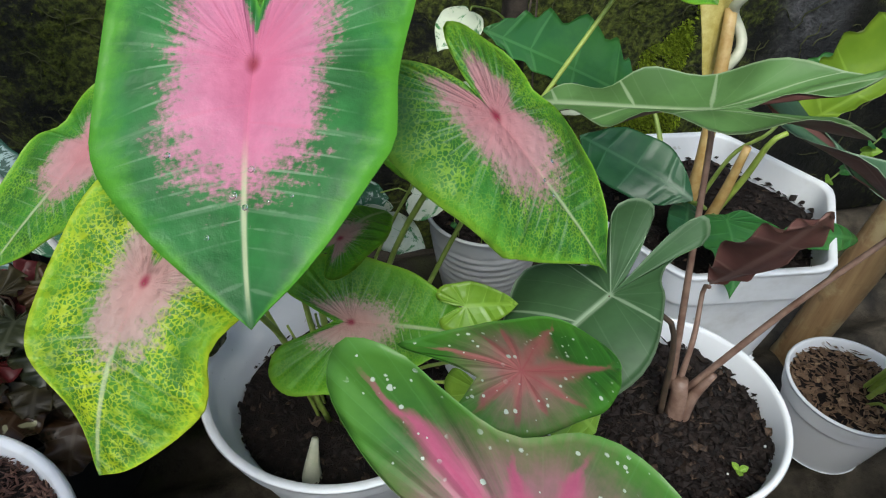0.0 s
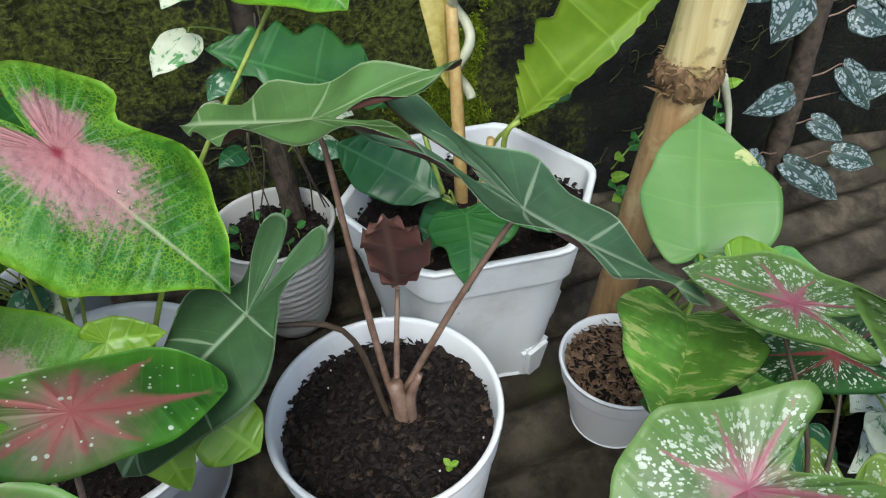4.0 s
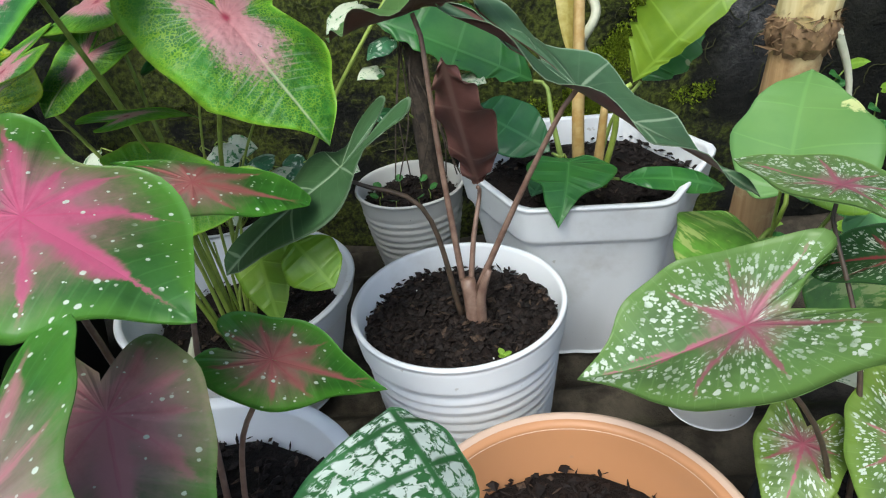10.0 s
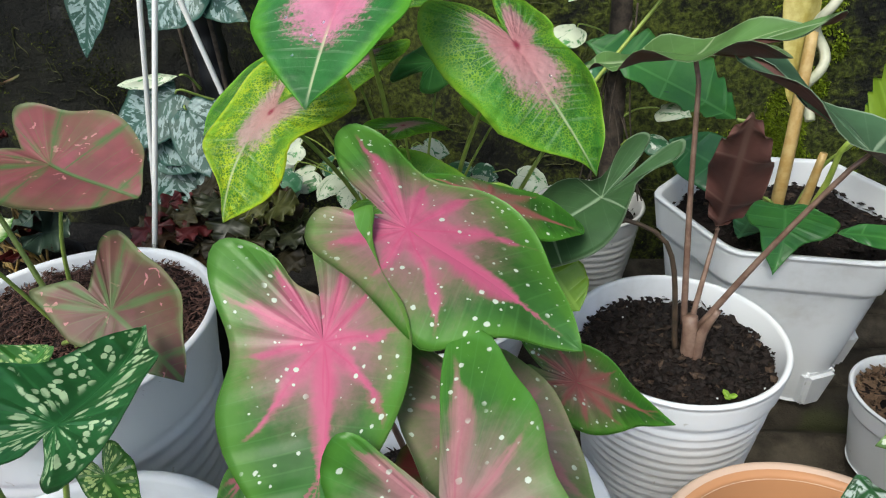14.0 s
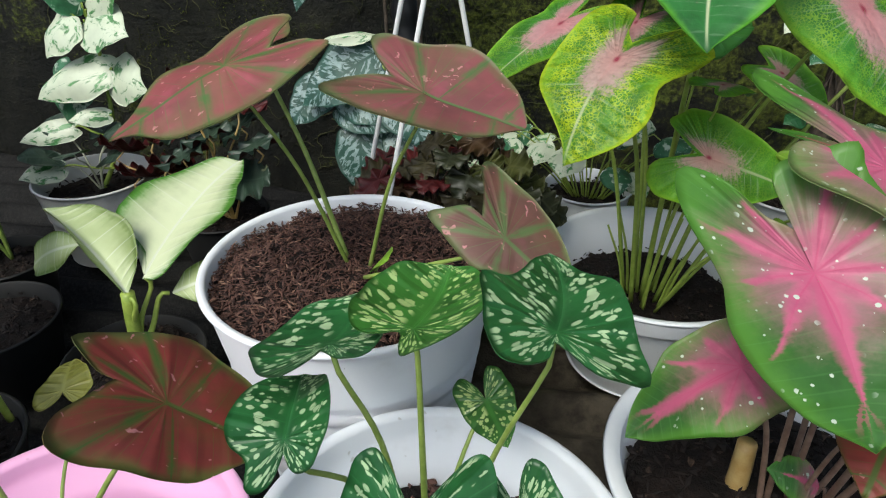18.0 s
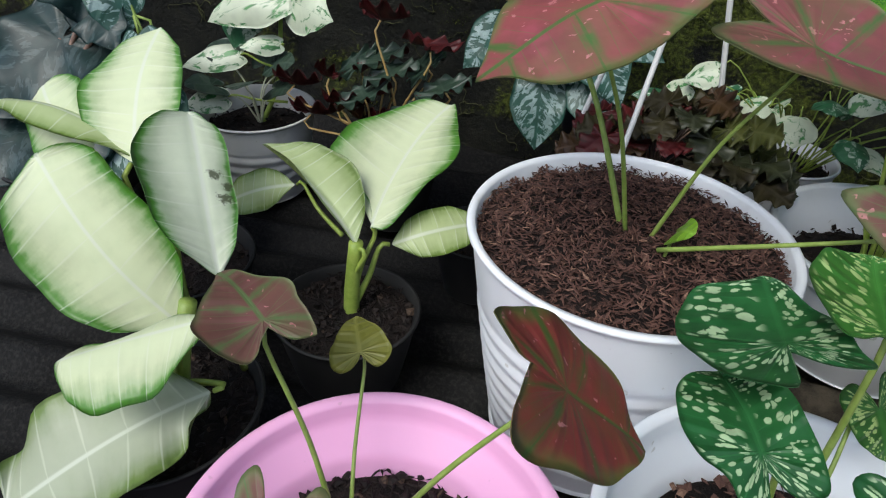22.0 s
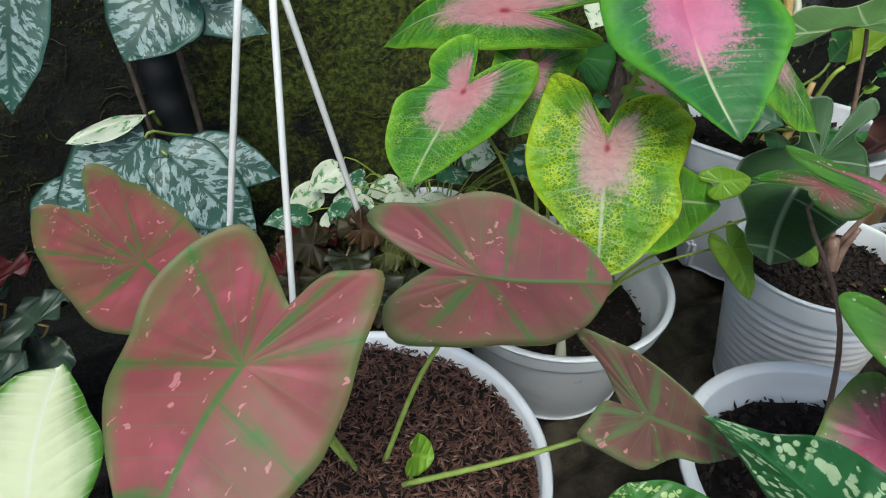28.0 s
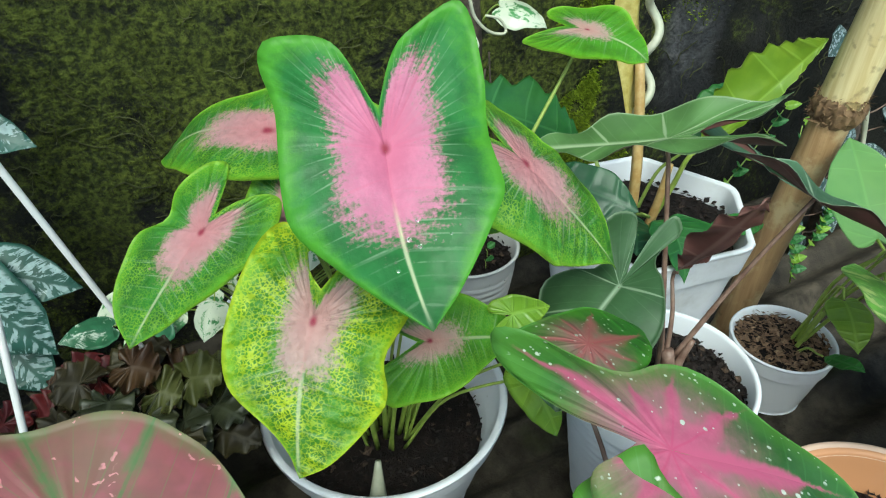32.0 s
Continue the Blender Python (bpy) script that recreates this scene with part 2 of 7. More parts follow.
    sh.bump(h, 0.5 + (0.35 * netting if yellow else 0.0), 0.0025)
    return sh.done(c, sh.step(n, 0.2, 0.8, 0.40, 0.58), spec=0.4, thin=0.22)


def pink_veined(name, green, edge, pink, width, core, flecks, rays=4.7, side=0.92):
    """Pink veins that run out from the stalk like a star, under white dots or dashes; flecks: share, size and whether they lie along the veins."""
    sh = LeafShade(name).maps()
    base = sh.mix(sh.step(sh.m("ADD", sh.k, sh.m("MULTIPLY", sh.m("SUBTRACT", sh.noise(sh.shift, 60.0, 4.0, 0.7), 0.5), 0.5)), 0.45, 1.0), mottled(sh, green, tuple(0.7 * c for c in green), 35.0), edge)
    fine = sh.veins(26.0, 0.004)
    base = sh.mix(sh.m("MULTIPLY", fine, 0.14), base, tuple(min(1, 2.0 * c + 0.05) for c in green))
    blot = sh.m("SUBTRACT", sh.noise(sh.shift, 70.0, 4.0, 0.7), 0.5)
    bend = sh.m("MULTIPLY", sh.m("SUBTRACT", sh.noise(sh.shift, 22.0, 2.0), 0.5), 0.15)
    turn = sh.m("ADD", sh.m("DIVIDE", sh.m("ARCTAN2", sh.m("ABSOLUTE", sh.uy), sh.ux), math.pi), bend)
    away = sh.m("SQRT", sh.m("ADD", sh.m("MULTIPLY", sh.ux, sh.ux), sh.m("MULTIPLY", sh.uy, sh.uy)))
    ray = sh.m("ABSOLUTE", sh.m("SUBTRACT", sh.m("FRACT", sh.m("ADD", sh.m("MULTIPLY", turn, rays), 0.5)), 0.5))
    ray = sh.m("MULTIPLY", ray, sh.m("MULTIPLY", away, math.pi / rays))
    out = sh.m("MAXIMUM", sh.k, sh.m("MULTIPLY", away, 0.98))
    ends = sh.step(sh.m("ADD", out, sh.m("MULTIPLY", blot, 0.35)), 0.92, 0.62)
    patch = sh.step(sh.noise(sh.shift, 30.0, 3.0, 0.6), 0.3, 0.7, 0.45, 1.35)
    wide = sh.m("MULTIPLY", sh.m("MULTIPLY", sh.step(out, 0.85, 0.05, 0.14, 1.0), width), patch)
    feather = sh.noise(sh.vec(sh.m("MULTIPLY", sh.s, 60.0), sh.m("ADD", sh.m("MULTIPLY", sh.k, 3.0), sh.seed)), 1.0, 3.0, 0.7)
    fray = sh.m("ADD", sh.m("MULTIPLY", blot, 0.06), sh.m("MULTIPLY", sh.m("SUBTRACT", feather, 0.5), 0.05))
    glow = sh.step(sh.m("ADD", ray, fray), sh.m("MULTIPLY", wide, 2.2), sh.m("MULTIPLY", wide, 0.1))
    glow = sh.m("MULTIPLY", glow, ends)
    halo = sh.m("MULTIPLY", sh.step(sh.m("ADD", sh.m("ADD", away, sh.m("MULTIPLY", blot, 0.34)), sh.m("MULTIPLY", sh.m("SUBTRACT", feather, 0.5), 0.22)), core * 1.6, core * 0.25), 0.8)
    soft = tuple(0.72 * q + 0.10 for q in pink)
    c = sh.mix(halo, base, soft)
    c = sh.mix(sh.m("MULTIPLY", glow, side), c, sh.mix(sh.step(blot, -0.2, 0.2), tuple(0.85 * q for q in pink), tuple(min(0.9, 1.1 * q + 0.01) for q in pink)))
    mid = sh.m("MULTIPLY", sh.step(sh.m("ADD", sh.m("ABSOLUTE", sh.uy), fray), sh.m("MULTIPLY", wide, 1.25), sh.m("MULTIPLY", wide, 0.15)), sh.m("MULTIPLY", sh.step(sh.ux, -0.02, 0.02), ends))
    c = sh.mix(mid, c, pink)
    line = sh.m("MULTIPLY", sh.step(ray, 0.009, 0.002), sh.step(out, 0.7, 0.15, 0.0, 0.45 * side))
    c = sh.mix(line, c, (pink[0], pink[1] * 0.55, pink[2] * 0.8))
    share, size, along = flecks
    if along:
        swirl = sh.m("MULTIPLY", sh.m("SUBTRACT", sh.noise(sh.shift, 45.0, 2.0), 0.5), 2.4)
        radius = sh.m("SQRT", sh.m("ADD", sh.m("MULTIPLY", sh.fx, sh.fx), sh.m("MULTIPLY", sh.fy, sh.fy)))
        bearing = sh.m("ARCTAN2", sh.fy, sh.fx)
        v = sh.vec(sh.m("ADD", sh.m("MULTIPLY", radius, 275.0), swirl), sh.m("ADD", sh.m("MULTIPLY", bearing, 17.0), swirl), sh.seed)
        d, col = sh.cells(v, 1.0)
    else:
        d, col = sh.cells(sh.shift, 215.0)
    r = sh.xyz(col)
    wob = sh.m("MULTIPLY", sh.m("SUBTRACT", sh.noise(sh.shift, 480.0, 3.0, 0.7), 0.5), (2.0 if along else 0.9) * size)
    lim = sh.m("MULTIPLY", sh.m("ADD", sh.m("MULTIPLY", sh.m("MULTIPLY", r[1], r[1]), 0.95), 0.35), size)
    spots = sh.m("MULTIPLY", sh.m("GREATER_THAN", r[0], 1.0 - share), sh.step(sh.m("ADD", d, wob), lim, sh.m("MULTIPLY", lim, 0.72)))
    spots = sh.m("MULTIPLY", spots, sh.m("MULTIPLY", sh.step(sh.k, 0.12, 0.28), sh.step(sh.m("ADD", sh.k, sh.m("MULTIPLY", blot, 0.3)), *((0.90, 0.82) if along else (0.96, 0.90)))))
    spots = sh.m("MULTIPLY", spots, sh.step(sh.noise(sh.shift, 42.0, 2.0), 0.36, 0.50, 0.45 if along else 0.0, 1.0))
    if along:
        spots = sh.m("MULTIPLY", spots, sh.m("SUBTRACT", 1.0, sh.m("MAXIMUM", sh.m("MULTIPLY", mid, 0.95), sh.m("MULTIPLY", glow, 0.95))))
    c = sh.mix(spots, c, (0.66, 0.74, 0.62))
    sh.relief(9.0, 0.32)
    return sh.done(c, 0.4, thin=0.3)


def red_leaf(name, red, green):
    sh = LeafShade(name).maps()
    base = mottled(sh, red, tuple(0.72 * c + 0.01 for c in red), 28.0)
    n = sh.noise(sh.shift, 45.0, 3.0)
    base = sh.mix(sh.m("MULTIPLY", sh.step(n, 0.50, 0.72), 0.5), base, (1.5 * red[0], 1.2 * red[1], 1.7 * red[2]))
    rim = sh.step(sh.m("ADD", sh.k, sh.m("MULTIPLY", sh.m("SUBTRACT", n, 0.5), 0.6)), 0.76, 1.04)
    base = sh.mix(sh.m("MULTIPLY", rim, 0.75), base, green)
    base = sh.mix(sh.m("MULTIPLY", sh.step(sh.noise(sh.shift, 20.0, 5.0, 0.65), 0.46, 0.66), 0.55), base, tuple(0.5 * a + 0.4 * b for a, b in zip(red, green)))
    base = sh.mix(sh.m("MULTIPLY", sh.flecks(115.0, 0.34, 0.27, None, 0.3), 0.75), base, (0.64, 0.26, 0.27))
    soft = sh.m("MULTIPLY", sh.veins(4.0, 0.036, 0.5), sh.step(sh.noise(sh.shift, 30.0, 4.0, 0.7), 0.36, 0.64))
    base = sh.mix(sh.m("MULTIPLY", soft, 0.85), base, tuple(0.85 * q for q in green))
    vein = sh.m("MAXIMUM", sh.veins(4.0, 0.0085, 0.45), sh.m("MULTIPLY", sh.step(sh.k, 0.05, 0.01), 0.7))
    c = sh.mix(sh.m("MULTIPLY", vein, sh.step(sh.noise(sh.shift, 50.0, 4.0, 0.7), 0.30, 0.62, 0.35, 0.85)), base, tuple(0.8 * q for q in green))
    c = sh.mix(sh.m("MULTIPLY", sh.veins(18.0, 0.0035), 0.30), c, green)
    sh.relief(8.0, 0.22)
    return sh.done(c, 0.48, spec=0.35, thin=0.18)


def splashed(name, green, pale, along, across, share, size):
    """Dark green with short pale dashes lying in rows along the veins."""
    sh = LeafShade(name).maps()
    base = mottled(sh, green, tuple(0.6 * c for c in green), 40.0)
    warp = sh.m("MULTIPLY", sh.m("SUBTRACT", sh.noise(sh.shift, 60.0, 2.0), 0.5), 1.4)
    v = sh.vec(sh.m("ADD", sh.m("ADD", sh.m("MULTIPLY", sh.s, along), warp), sh.seed), sh.m("ADD", sh.m("MULTIPLY", sh.k, across), warp), sh.m("MULTIPLY", sh.step(sh.fy, -0.0005, 0.0005), 9.0))
    d, col = sh.cells(v, 1.0)
    r = sh.xyz(col)
    wob = sh.m("MULTIPLY", sh.m("SUBTRACT", sh.noise(sh.shift, 260.0, 3.0, 0.6), 0.5), 0.55)
    lim = sh.m("MULTIPLY", sh.m("ADD", sh.m("MULTIPLY", r[1], 0.7), 0.55), size)
    mask = sh.m("MULTIPLY", sh.m("GREATER_THAN", r[0], 1.0 - share), sh.step(sh.m("ADD", d, wob), lim, sh.m("MULTIPLY", lim, 0.75)))
    mask = sh.m("MULTIPLY", mask, sh.m("MULTIPLY", sh.step(sh.k, 0.1, 0.25), sh.step(sh.k, 0.98, 0.88)))
    c = sh.mix(mask, base, mottled(sh, pale, tuple(0.75 * q for q in pale), 60.0))
    c = sh.mix(sh.m("MULTIPLY", sh.veins(6.0, 0.006), 0.35), c, tuple(1.5 * q + 0.01 for q in green))
    sh.relief(10.0, 0.35)
    return sh.done(c, 0.36, thin=0.18)


def blotched(name, green, pale, scale, share):
    """Dark leaf with matt silvery blotches between the veins and a plain margin."""
    sh = LeafShade(name).maps()
    base = mottled(sh, green, tuple(1.5 * c for c in green), 40.0)
    lean = sh.m("SUBTRACT", sh.fx, sh.m("MULTIPLY", sh.m("ABSOLUTE", sh.fy), 0.8))
    v = sh.vec(sh.m("ADD", sh.m("MULTIPLY", lean, 1.5), sh.seed), sh.fy, sh.seed)
    n = sh.noise(v, scale, 3.0, 0.6, 0.6)
    mask = sh.m("MULTIPLY", sh.step(n, share - 0.02, share + 0.04), sh.step(sh.m("ADD", sh.k, sh.m("MULTIPLY", sh.m("SUBTRACT", n, 0.5), 0.3)), 0.93, 0.84))
    mask = sh.m("MULTIPLY", mask, sh.step(sh.m("ABSOLUTE", sh.fy), 0.001, 0.0035))
    c = sh.mix(mask, base, mottled(sh, pale, tuple(0.75 * q for q in pale), 160.0))
    sh.relief(8.0, 0.3)
    return sh.done(c, 0.45, thin=0.12)


def cream_leaf(name, cream, green, scarred=False):
    sh = LeafShade(name).maps()
    n = sh.noise(sh.shift, 38.0, 4.0, 0.65)
    streak = sh.noise(sh.vec(sh.m("MULTIPLY", sh.s, 60.0), sh.m("ADD", sh.k, sh.seed)), 1.0, 2.0)
    e = sh.m("ADD", sh.k, sh.m("ADD", sh.m("MULTIPLY", sh.m("SUBTRACT", n, 0.5), 0.32), sh.m("MULTIPLY", sh.m("SUBTRACT", streak, 0.5), 0.26)))
    mid = tuple(0.5 * a + 0.5 * b for a, b in zip(cream, green))
    c = sh.mix(sh.step(e, 0.1, 0.75), tuple(min(0.86, 1.04 * q + 0.05) for q in cream), mottled(sh, cream, tuple(0.88 * q for q in cream), 20.0))
    c = sh.mix(sh.step(e, 0.46, 0.86), c, mid)
    c = sh.mix(sh.step(e, 0.76, 0.93), c, green)
    c = sh.mix(sh.m("MULTIPLY", sh.step(e, 0.92, 1.02), 0.6), c, tuple(0.55 * q for q in green))
    rib = sh.m("ABSOLUTE", sh.m("SUBTRACT", sh.m("FRACT", sh.m("MULTIPLY", sh.s, 15.0)), 0.5))
    c = sh.mix(sh.m("MULTIPLY", sh.step(rib, 0.22, 0.5), sh.step(n, 0.35, 0.75, 0.0, 0.13)), c, mid)
    c = sh.mix(sh.m("MULTIPLY", sh.veins(15.0, 0.004), 0.30), c, (0.80, 0.84, 0.70))
    c = sh.mix(sh.m("MULTIPLY", sh.step(sh.m("ABSOLUTE", sh.fy), 0.0028, 0.0006), 0.45), c, (0.80, 0.84, 0.74))
    c = sh.mix(sh.m("MULTIPLY", sh.flecks(14.0, 0.05, 0.12), 0.9), c, (0.07, 0.05, 0.02))
    if scarred:
        for px, py in ((0.40, -0.10), (0.47, -0.13), (0.54, -0.07)):
            dx, dy = sh.m("SUBTRACT", sh.ux, px), sh.m("MULTIPLY", sh.m("SUBTRACT", sh.uy, py), 0.7)
            d = sh.m("ADD", sh.m("SQRT", sh.m("ADD", sh.m("MULTIPLY", dx, dx), sh.m("MULTIPLY", dy, dy))), sh.m("MULTIPLY", sh.m("SUBTRACT", sh.noise(sh.shift, 260.0, 3.0, 0.7), 0.5), 0.09))
            c = sh.mix(sh.m("MULTIPLY", sh.step(d, 0.034, 0.012), 0.85), c, (0.05, 0.06, 0.02))
    sh.relief(15.0, 0.20)
    return sh.done(c, 0.38, thin=0.25)


def plain_leaf(name, green, light, count=9.0, vein_share=0.3, rough=0.34, thin=0.22, spec=0.5):
    sh = LeafShade(name).maps()
    c = mottled(sh, green, light, 25.0, 0.8)
    c = sh.mix(sh.m("MULTIPLY", sh.step(sh.k, 0.75, 1.0), 0.4), c, light)
    c = sh.mix(sh.m("MULTIPLY", sh.veins(count, 0.006), vein_share), c, tuple(min(1, 1.6 * q + 0.06) for q in light))
    c = sh.mix(sh.m("MULTIPLY", sh.flecks(40.0, 0.04, 0.3), 0.6), c, (0.5, 0.5, 0.3))
    sh.relief(count, 0.35)
    return sh.done(c, rough, spec=spec, thin=thin)


def patched_leaf(name, green, light, cream):
    """Smooth light leaf with one torn cream patch by its margin."""
    sh = LeafShade(name).maps()
    c = mottled(sh, green, light, 14.0, 0.7)
    c = sh.mix(sh.m("MULTIPLY", sh.veins(7.0, 0.005), 0.2), c, tuple(1.5 * q for q in light))
    dx, dy = sh.m("SUBTRACT", sh.ux, 0.66), sh.m("ADD", sh.uy, 0.31)
    d = sh.m("SQRT", sh.m("ADD", sh.m("MULTIPLY", dx, dx), sh.m("MULTIPLY", dy, dy)))
    d = sh.m("ADD", d, sh.m("MULTIPLY", sh.m("SUBTRACT", sh.noise(sh.shift, 110.0, 4.0, 0.7), 0.5), 0.22))
    c = sh.mix(sh.step(d, 0.085, 0.06), c, cream)
    sh.relief(7.0, 0.2)
    return sh.done(c, 0.42, thin=0.2)


def alocasia_leaf(name, green, vein, count=6.0):
    sh = LeafShade(name).maps()
    c = mottled(sh, green, tuple(1.5 * q for q in green), 18.0)
    c = sh.mix(sh.m("MULTIPLY", sh.veins(20.0, 0.003), 0.08), c, vein)
    c = sh.mix(sh.m("MULTIPLY", sh.veins(count, 0.008, 0.7), 0.8), c, vein)
    c = sh.mix(sh.m("MULTIPLY", sh.step(sh.m("ABSOLUTE", sh.fy), 0.0035, 0.001), sh.m("MULTIPLY", sh.step(sh.fx, -0.003, 0.0), 0.7)), c, vein)
    c = sh.mix(sh.m("MULTIPLY", sh.step(sh.k, 0.955, 0.985), 0.6), c, vein)
    sh.relief(count, 0.4)
    return sh.done(c, 0.5, spec=0.35, thin=0.1)


def streaked(name, white, green, share=0.5, count=7.0):
    """Variegated pothos: white and green in torn patches along the veins."""
    sh = LeafShade(name).maps()
    v = sh.vec(sh.m("ADD", sh.m("MULTIPLY", sh.s, count), sh.seed), sh.m("MULTIPLY", sh.k, 1.6), sh.m("MULTIPLY", sh.step(sh.fy, -0.0005, 0.0005), 5.0))
    n = sh.noise(v, 1.0, 4.0, 0.65, 0.5)
    c = sh.mix(sh.step(n, share - 0.05, share + 0.03), mottled(sh, green, tuple(1.7 * q for q in green), 50.0), mottled(sh, white, tuple(0.9 * q for q in white), 50.0))
    sh.relief(7.0, 0.25)
    return sh.done(c, 0.35, thin=0.2)


PINK_A = pink_heart("caladium_pink_heart", (0.034, 0.195, 0.042), (0.095, 0.34, 0.026), (0.54, 0.17, 0.275), 0.57)
PINK_B = pink_heart("caladium_dusty_heart", (0.042, 0.215, 0.022), (0.12, 0.36, 0.018), (0.46, 0.235, 0.235), 0.50, (0.24, 0.45, 0.03), 0.8)
PINK_Y = pink_heart("caladium_yellow_heart", (0.070, 0.25, 0.016), (0.22, 0.44, 0.02), (0.43, 0.285, 0.245), 0.45, (0.44, 0.56, 0.022))
PINK_D = pink_heart("caladium_small_heart", (0.085, 0.31, 0.018), (0.15, 0.42, 0.018), (0.44, 0.30, 0.24), 0.42, (0.24, 0.46, 0.03), 0.4)
DOTTED = pink_veined("caladium_dotted", (0.055, 0.185, 0.035), (0.095, 0.270, 0.035), (0.60, 0.125, 0.235), 0.070, 0.40, (0.60, 0.30, False))
DOTTED_PALE = pink_veined("caladium_dotted_pale", (0.045, 0.17, 0.03), (0.075, 0.25, 0.03), (0.48, 0.21, 0.225), 0.075, 0.42, (0.60, 0.30, False))
DOTTED_RED = pink_veined("caladium_dotted_red", (0.045, 0.19, 0.022), (0.075, 0.26, 0.025), (0.38, 0.125, 0.11), 0.062, 0.36, (0.60, 0.28, False))
FLECKED = pink_veined("caladium_flecked", (0.135, 0.255, 0.080), (0.155, 0.29, 0.070), (0.43, 0.13, 0.18), 0.026, 0.20, (0.92, 0.60, True), rays=3.7, side=0.85)
FLECKED_LIME = pink_veined("caladium_flecked_lime", (0.135, 0.245, 0.050), (0.19, 0.31, 0.045), (0.40, 0.10, 0.13), 0.026, 0.22, (0.85, 0.55, True), rays=3.7, side=0.85)
FLECKED_DARK = pink_veined("caladium_flecked_dark", (0.035, 0.11, 0.032), (0.045, 0.15, 0.04), (0.32, 0.06, 0.07), 0.024, 0.12, (0.92, 0.58, True), rays=3.7, side=0.85)
RED = red_leaf("caladium_red", (0.305, 0.080, 0.082), (0.075, 0.190, 0.045))
RED_DARK = red_leaf("caladium_dark_red", (0.26, 0.045, 0.038), (0.070, 0.150, 0.032))
RED_DULL = red_leaf("caladium_dull_red", (0.255, 0.078, 0.080), (0.085, 0.185, 0.055))
RED_OLIVE = red_leaf("caladium_olive_red", (0.175, 0.078, 0.060), (0.12, 0.205, 0.07))
CAMO = splashed("caladium_splashed", (0.024, 0.135, 0.036), (0.44, 0.60, 0.34), 36.0, 4.9, 0.76, 0.54)
CAMO_LIGHT = splashed("caladium_splashed_light", (0.045, 0.18, 0.028), (0.44, 0.60, 0.22), 36.0, 4.9, 0.78, 0.54)
SILVER = blotched("silver_pothos", (0.016, 0.062, 0.045), (0.26, 0.37, 0.36), 85.0, 0.50)
VINE = splashed("silver_vine", (0.040, 0.080, 0.066), (0.36, 0.44, 0.46), 26.0, 7.0, 0.95, 0.62)
CREAM = cream_leaf("dieffenbachia_cream", (0.66, 0.73, 0.46), (0.080, 0.25, 0.025))
CREAM_SCARRED = cream_leaf("dieffenbachia_scarred", (0.66, 0.73, 0.54), (0.075, 0.24, 0.03), True)
CREAM_GREY = cream_leaf("dieffenbachia_grey_cream", (0.40, 0.45, 0.31), (0.16, 0.25, 0.06))
CREAM_GREEN = cream_leaf("dieffenbachia_green_cream", (0.44, 0.54, 0.24), (0.15, 0.24, 0.04))
ALOC_LIGHT = alocasia_leaf("alocasia_light_green", (0.070, 0.150, 0.042), (0.30, 0.40, 0.22))
ALOC = alocasia_leaf("alocasia_green", (0.044, 0.098, 0.048), (0.27, 0.36, 0.24))
ALOC_DARK = alocasia_leaf("alocasia_dark", (0.034, 0.082, 0.030), (0.25, 0.35, 0.22), 5.0)
ALOC_UNDER = alocasia_leaf("alocasia_underside", (0.115, 0.050, 0.042), (0.20, 0.11, 0.09))
GREEN = plain_leaf("green_leaf", (0.030, 0.155, 0.035), (0.055, 0.22, 0.04))
GREEN_DARK = plain_leaf("dark_green_leaf", (0.016, 0.085, 0.035), (0.028, 0.125, 0.04))
GREEN_LIGHT = plain_leaf("light_green_leaf", (0.12, 0.34, 0.10), (0.16, 0.40, 0.10), 9.0, 0.15, 0.45)
GREEN_YELLOW = plain_leaf("yellow_green_leaf", (0.16, 0.29, 0.022), (0.23, 0.36, 0.03), 10.0, 0.25)
LIME = plain_leaf("lime_leaf", (0.18, 0.37, 0.03), (0.25, 0.43, 0.04), 8.0, 0.25)
UNDER = plain_leaf("leaf_underside", (0.11, 0.23, 0.07), (0.14, 0.27, 0.08), 8.0, 0.5, 0.55)
UNDER_RED = plain_leaf("red_underside", (0.18, 0.09, 0.055), (0.22, 0.12, 0.065), 6.0, 0.4, 0.55)
UNDER_CREAM = plain_leaf("cream_underside", (0.25, 0.32, 0.10), (0.31, 0.37, 0.13), 20.0, 0.4, 0.55)
WHITE_GREEN = streaked("white_green_leaf", (0.68, 0.75, 0.57), (0.06, 0.20, 0.06), 0.445)
GREEN_WHITE = streaked("green_white_leaf", (0.58, 0.68, 0.56), (0.035, 0.13, 0.06), 0.60)
BEGONIA = plain_leaf("begonia_dark", (0.015, 0.012, 0.007), (0.040, 0.034, 0.012), 7.0, 0.15, 0.5, 0.06, 0.25)
BEGONIA_GREY = plain_leaf("begonia_grey_green", (0.022, 0.045, 0.030), (0.038, 0.065, 0.042), 7.0, 0.2, 0.4, 0.08)
BEGONIA_OLIVE = plain_leaf("begonia_olive", (0.035, 0.042, 0.010), (0.075, 0.080, 0.020), 7.0, 0.2, 0.45, 0.08, 0.3)
BEGONIA_BRONZE = plain_leaf("begonia_bronze", (0.016, 0.020, 0.010), (0.040, 0.045, 0.020), 7.0, 0.2, 0.4, 0.08, 0.35)
BEGONIA_RUST = plain_leaf("begonia_rust", (0.030, 0.014, 0.007), (0.058, 0.032, 0.012), 7.0, 0.2, 0.4, 0.08, 0.35)
BEGONIA_RED = plain_leaf("begonia_red", (0.048, 0.006, 0.007), (0.085, 0.010, 0.010), 7.0, 0.15, 0.45, 0.10, 0.3)
DARK_LEAF = blotched("dark_veined_leaf", (0.009, 0.026, 0.024), (0.050, 0.082, 0.080), 55.0, 0.53)
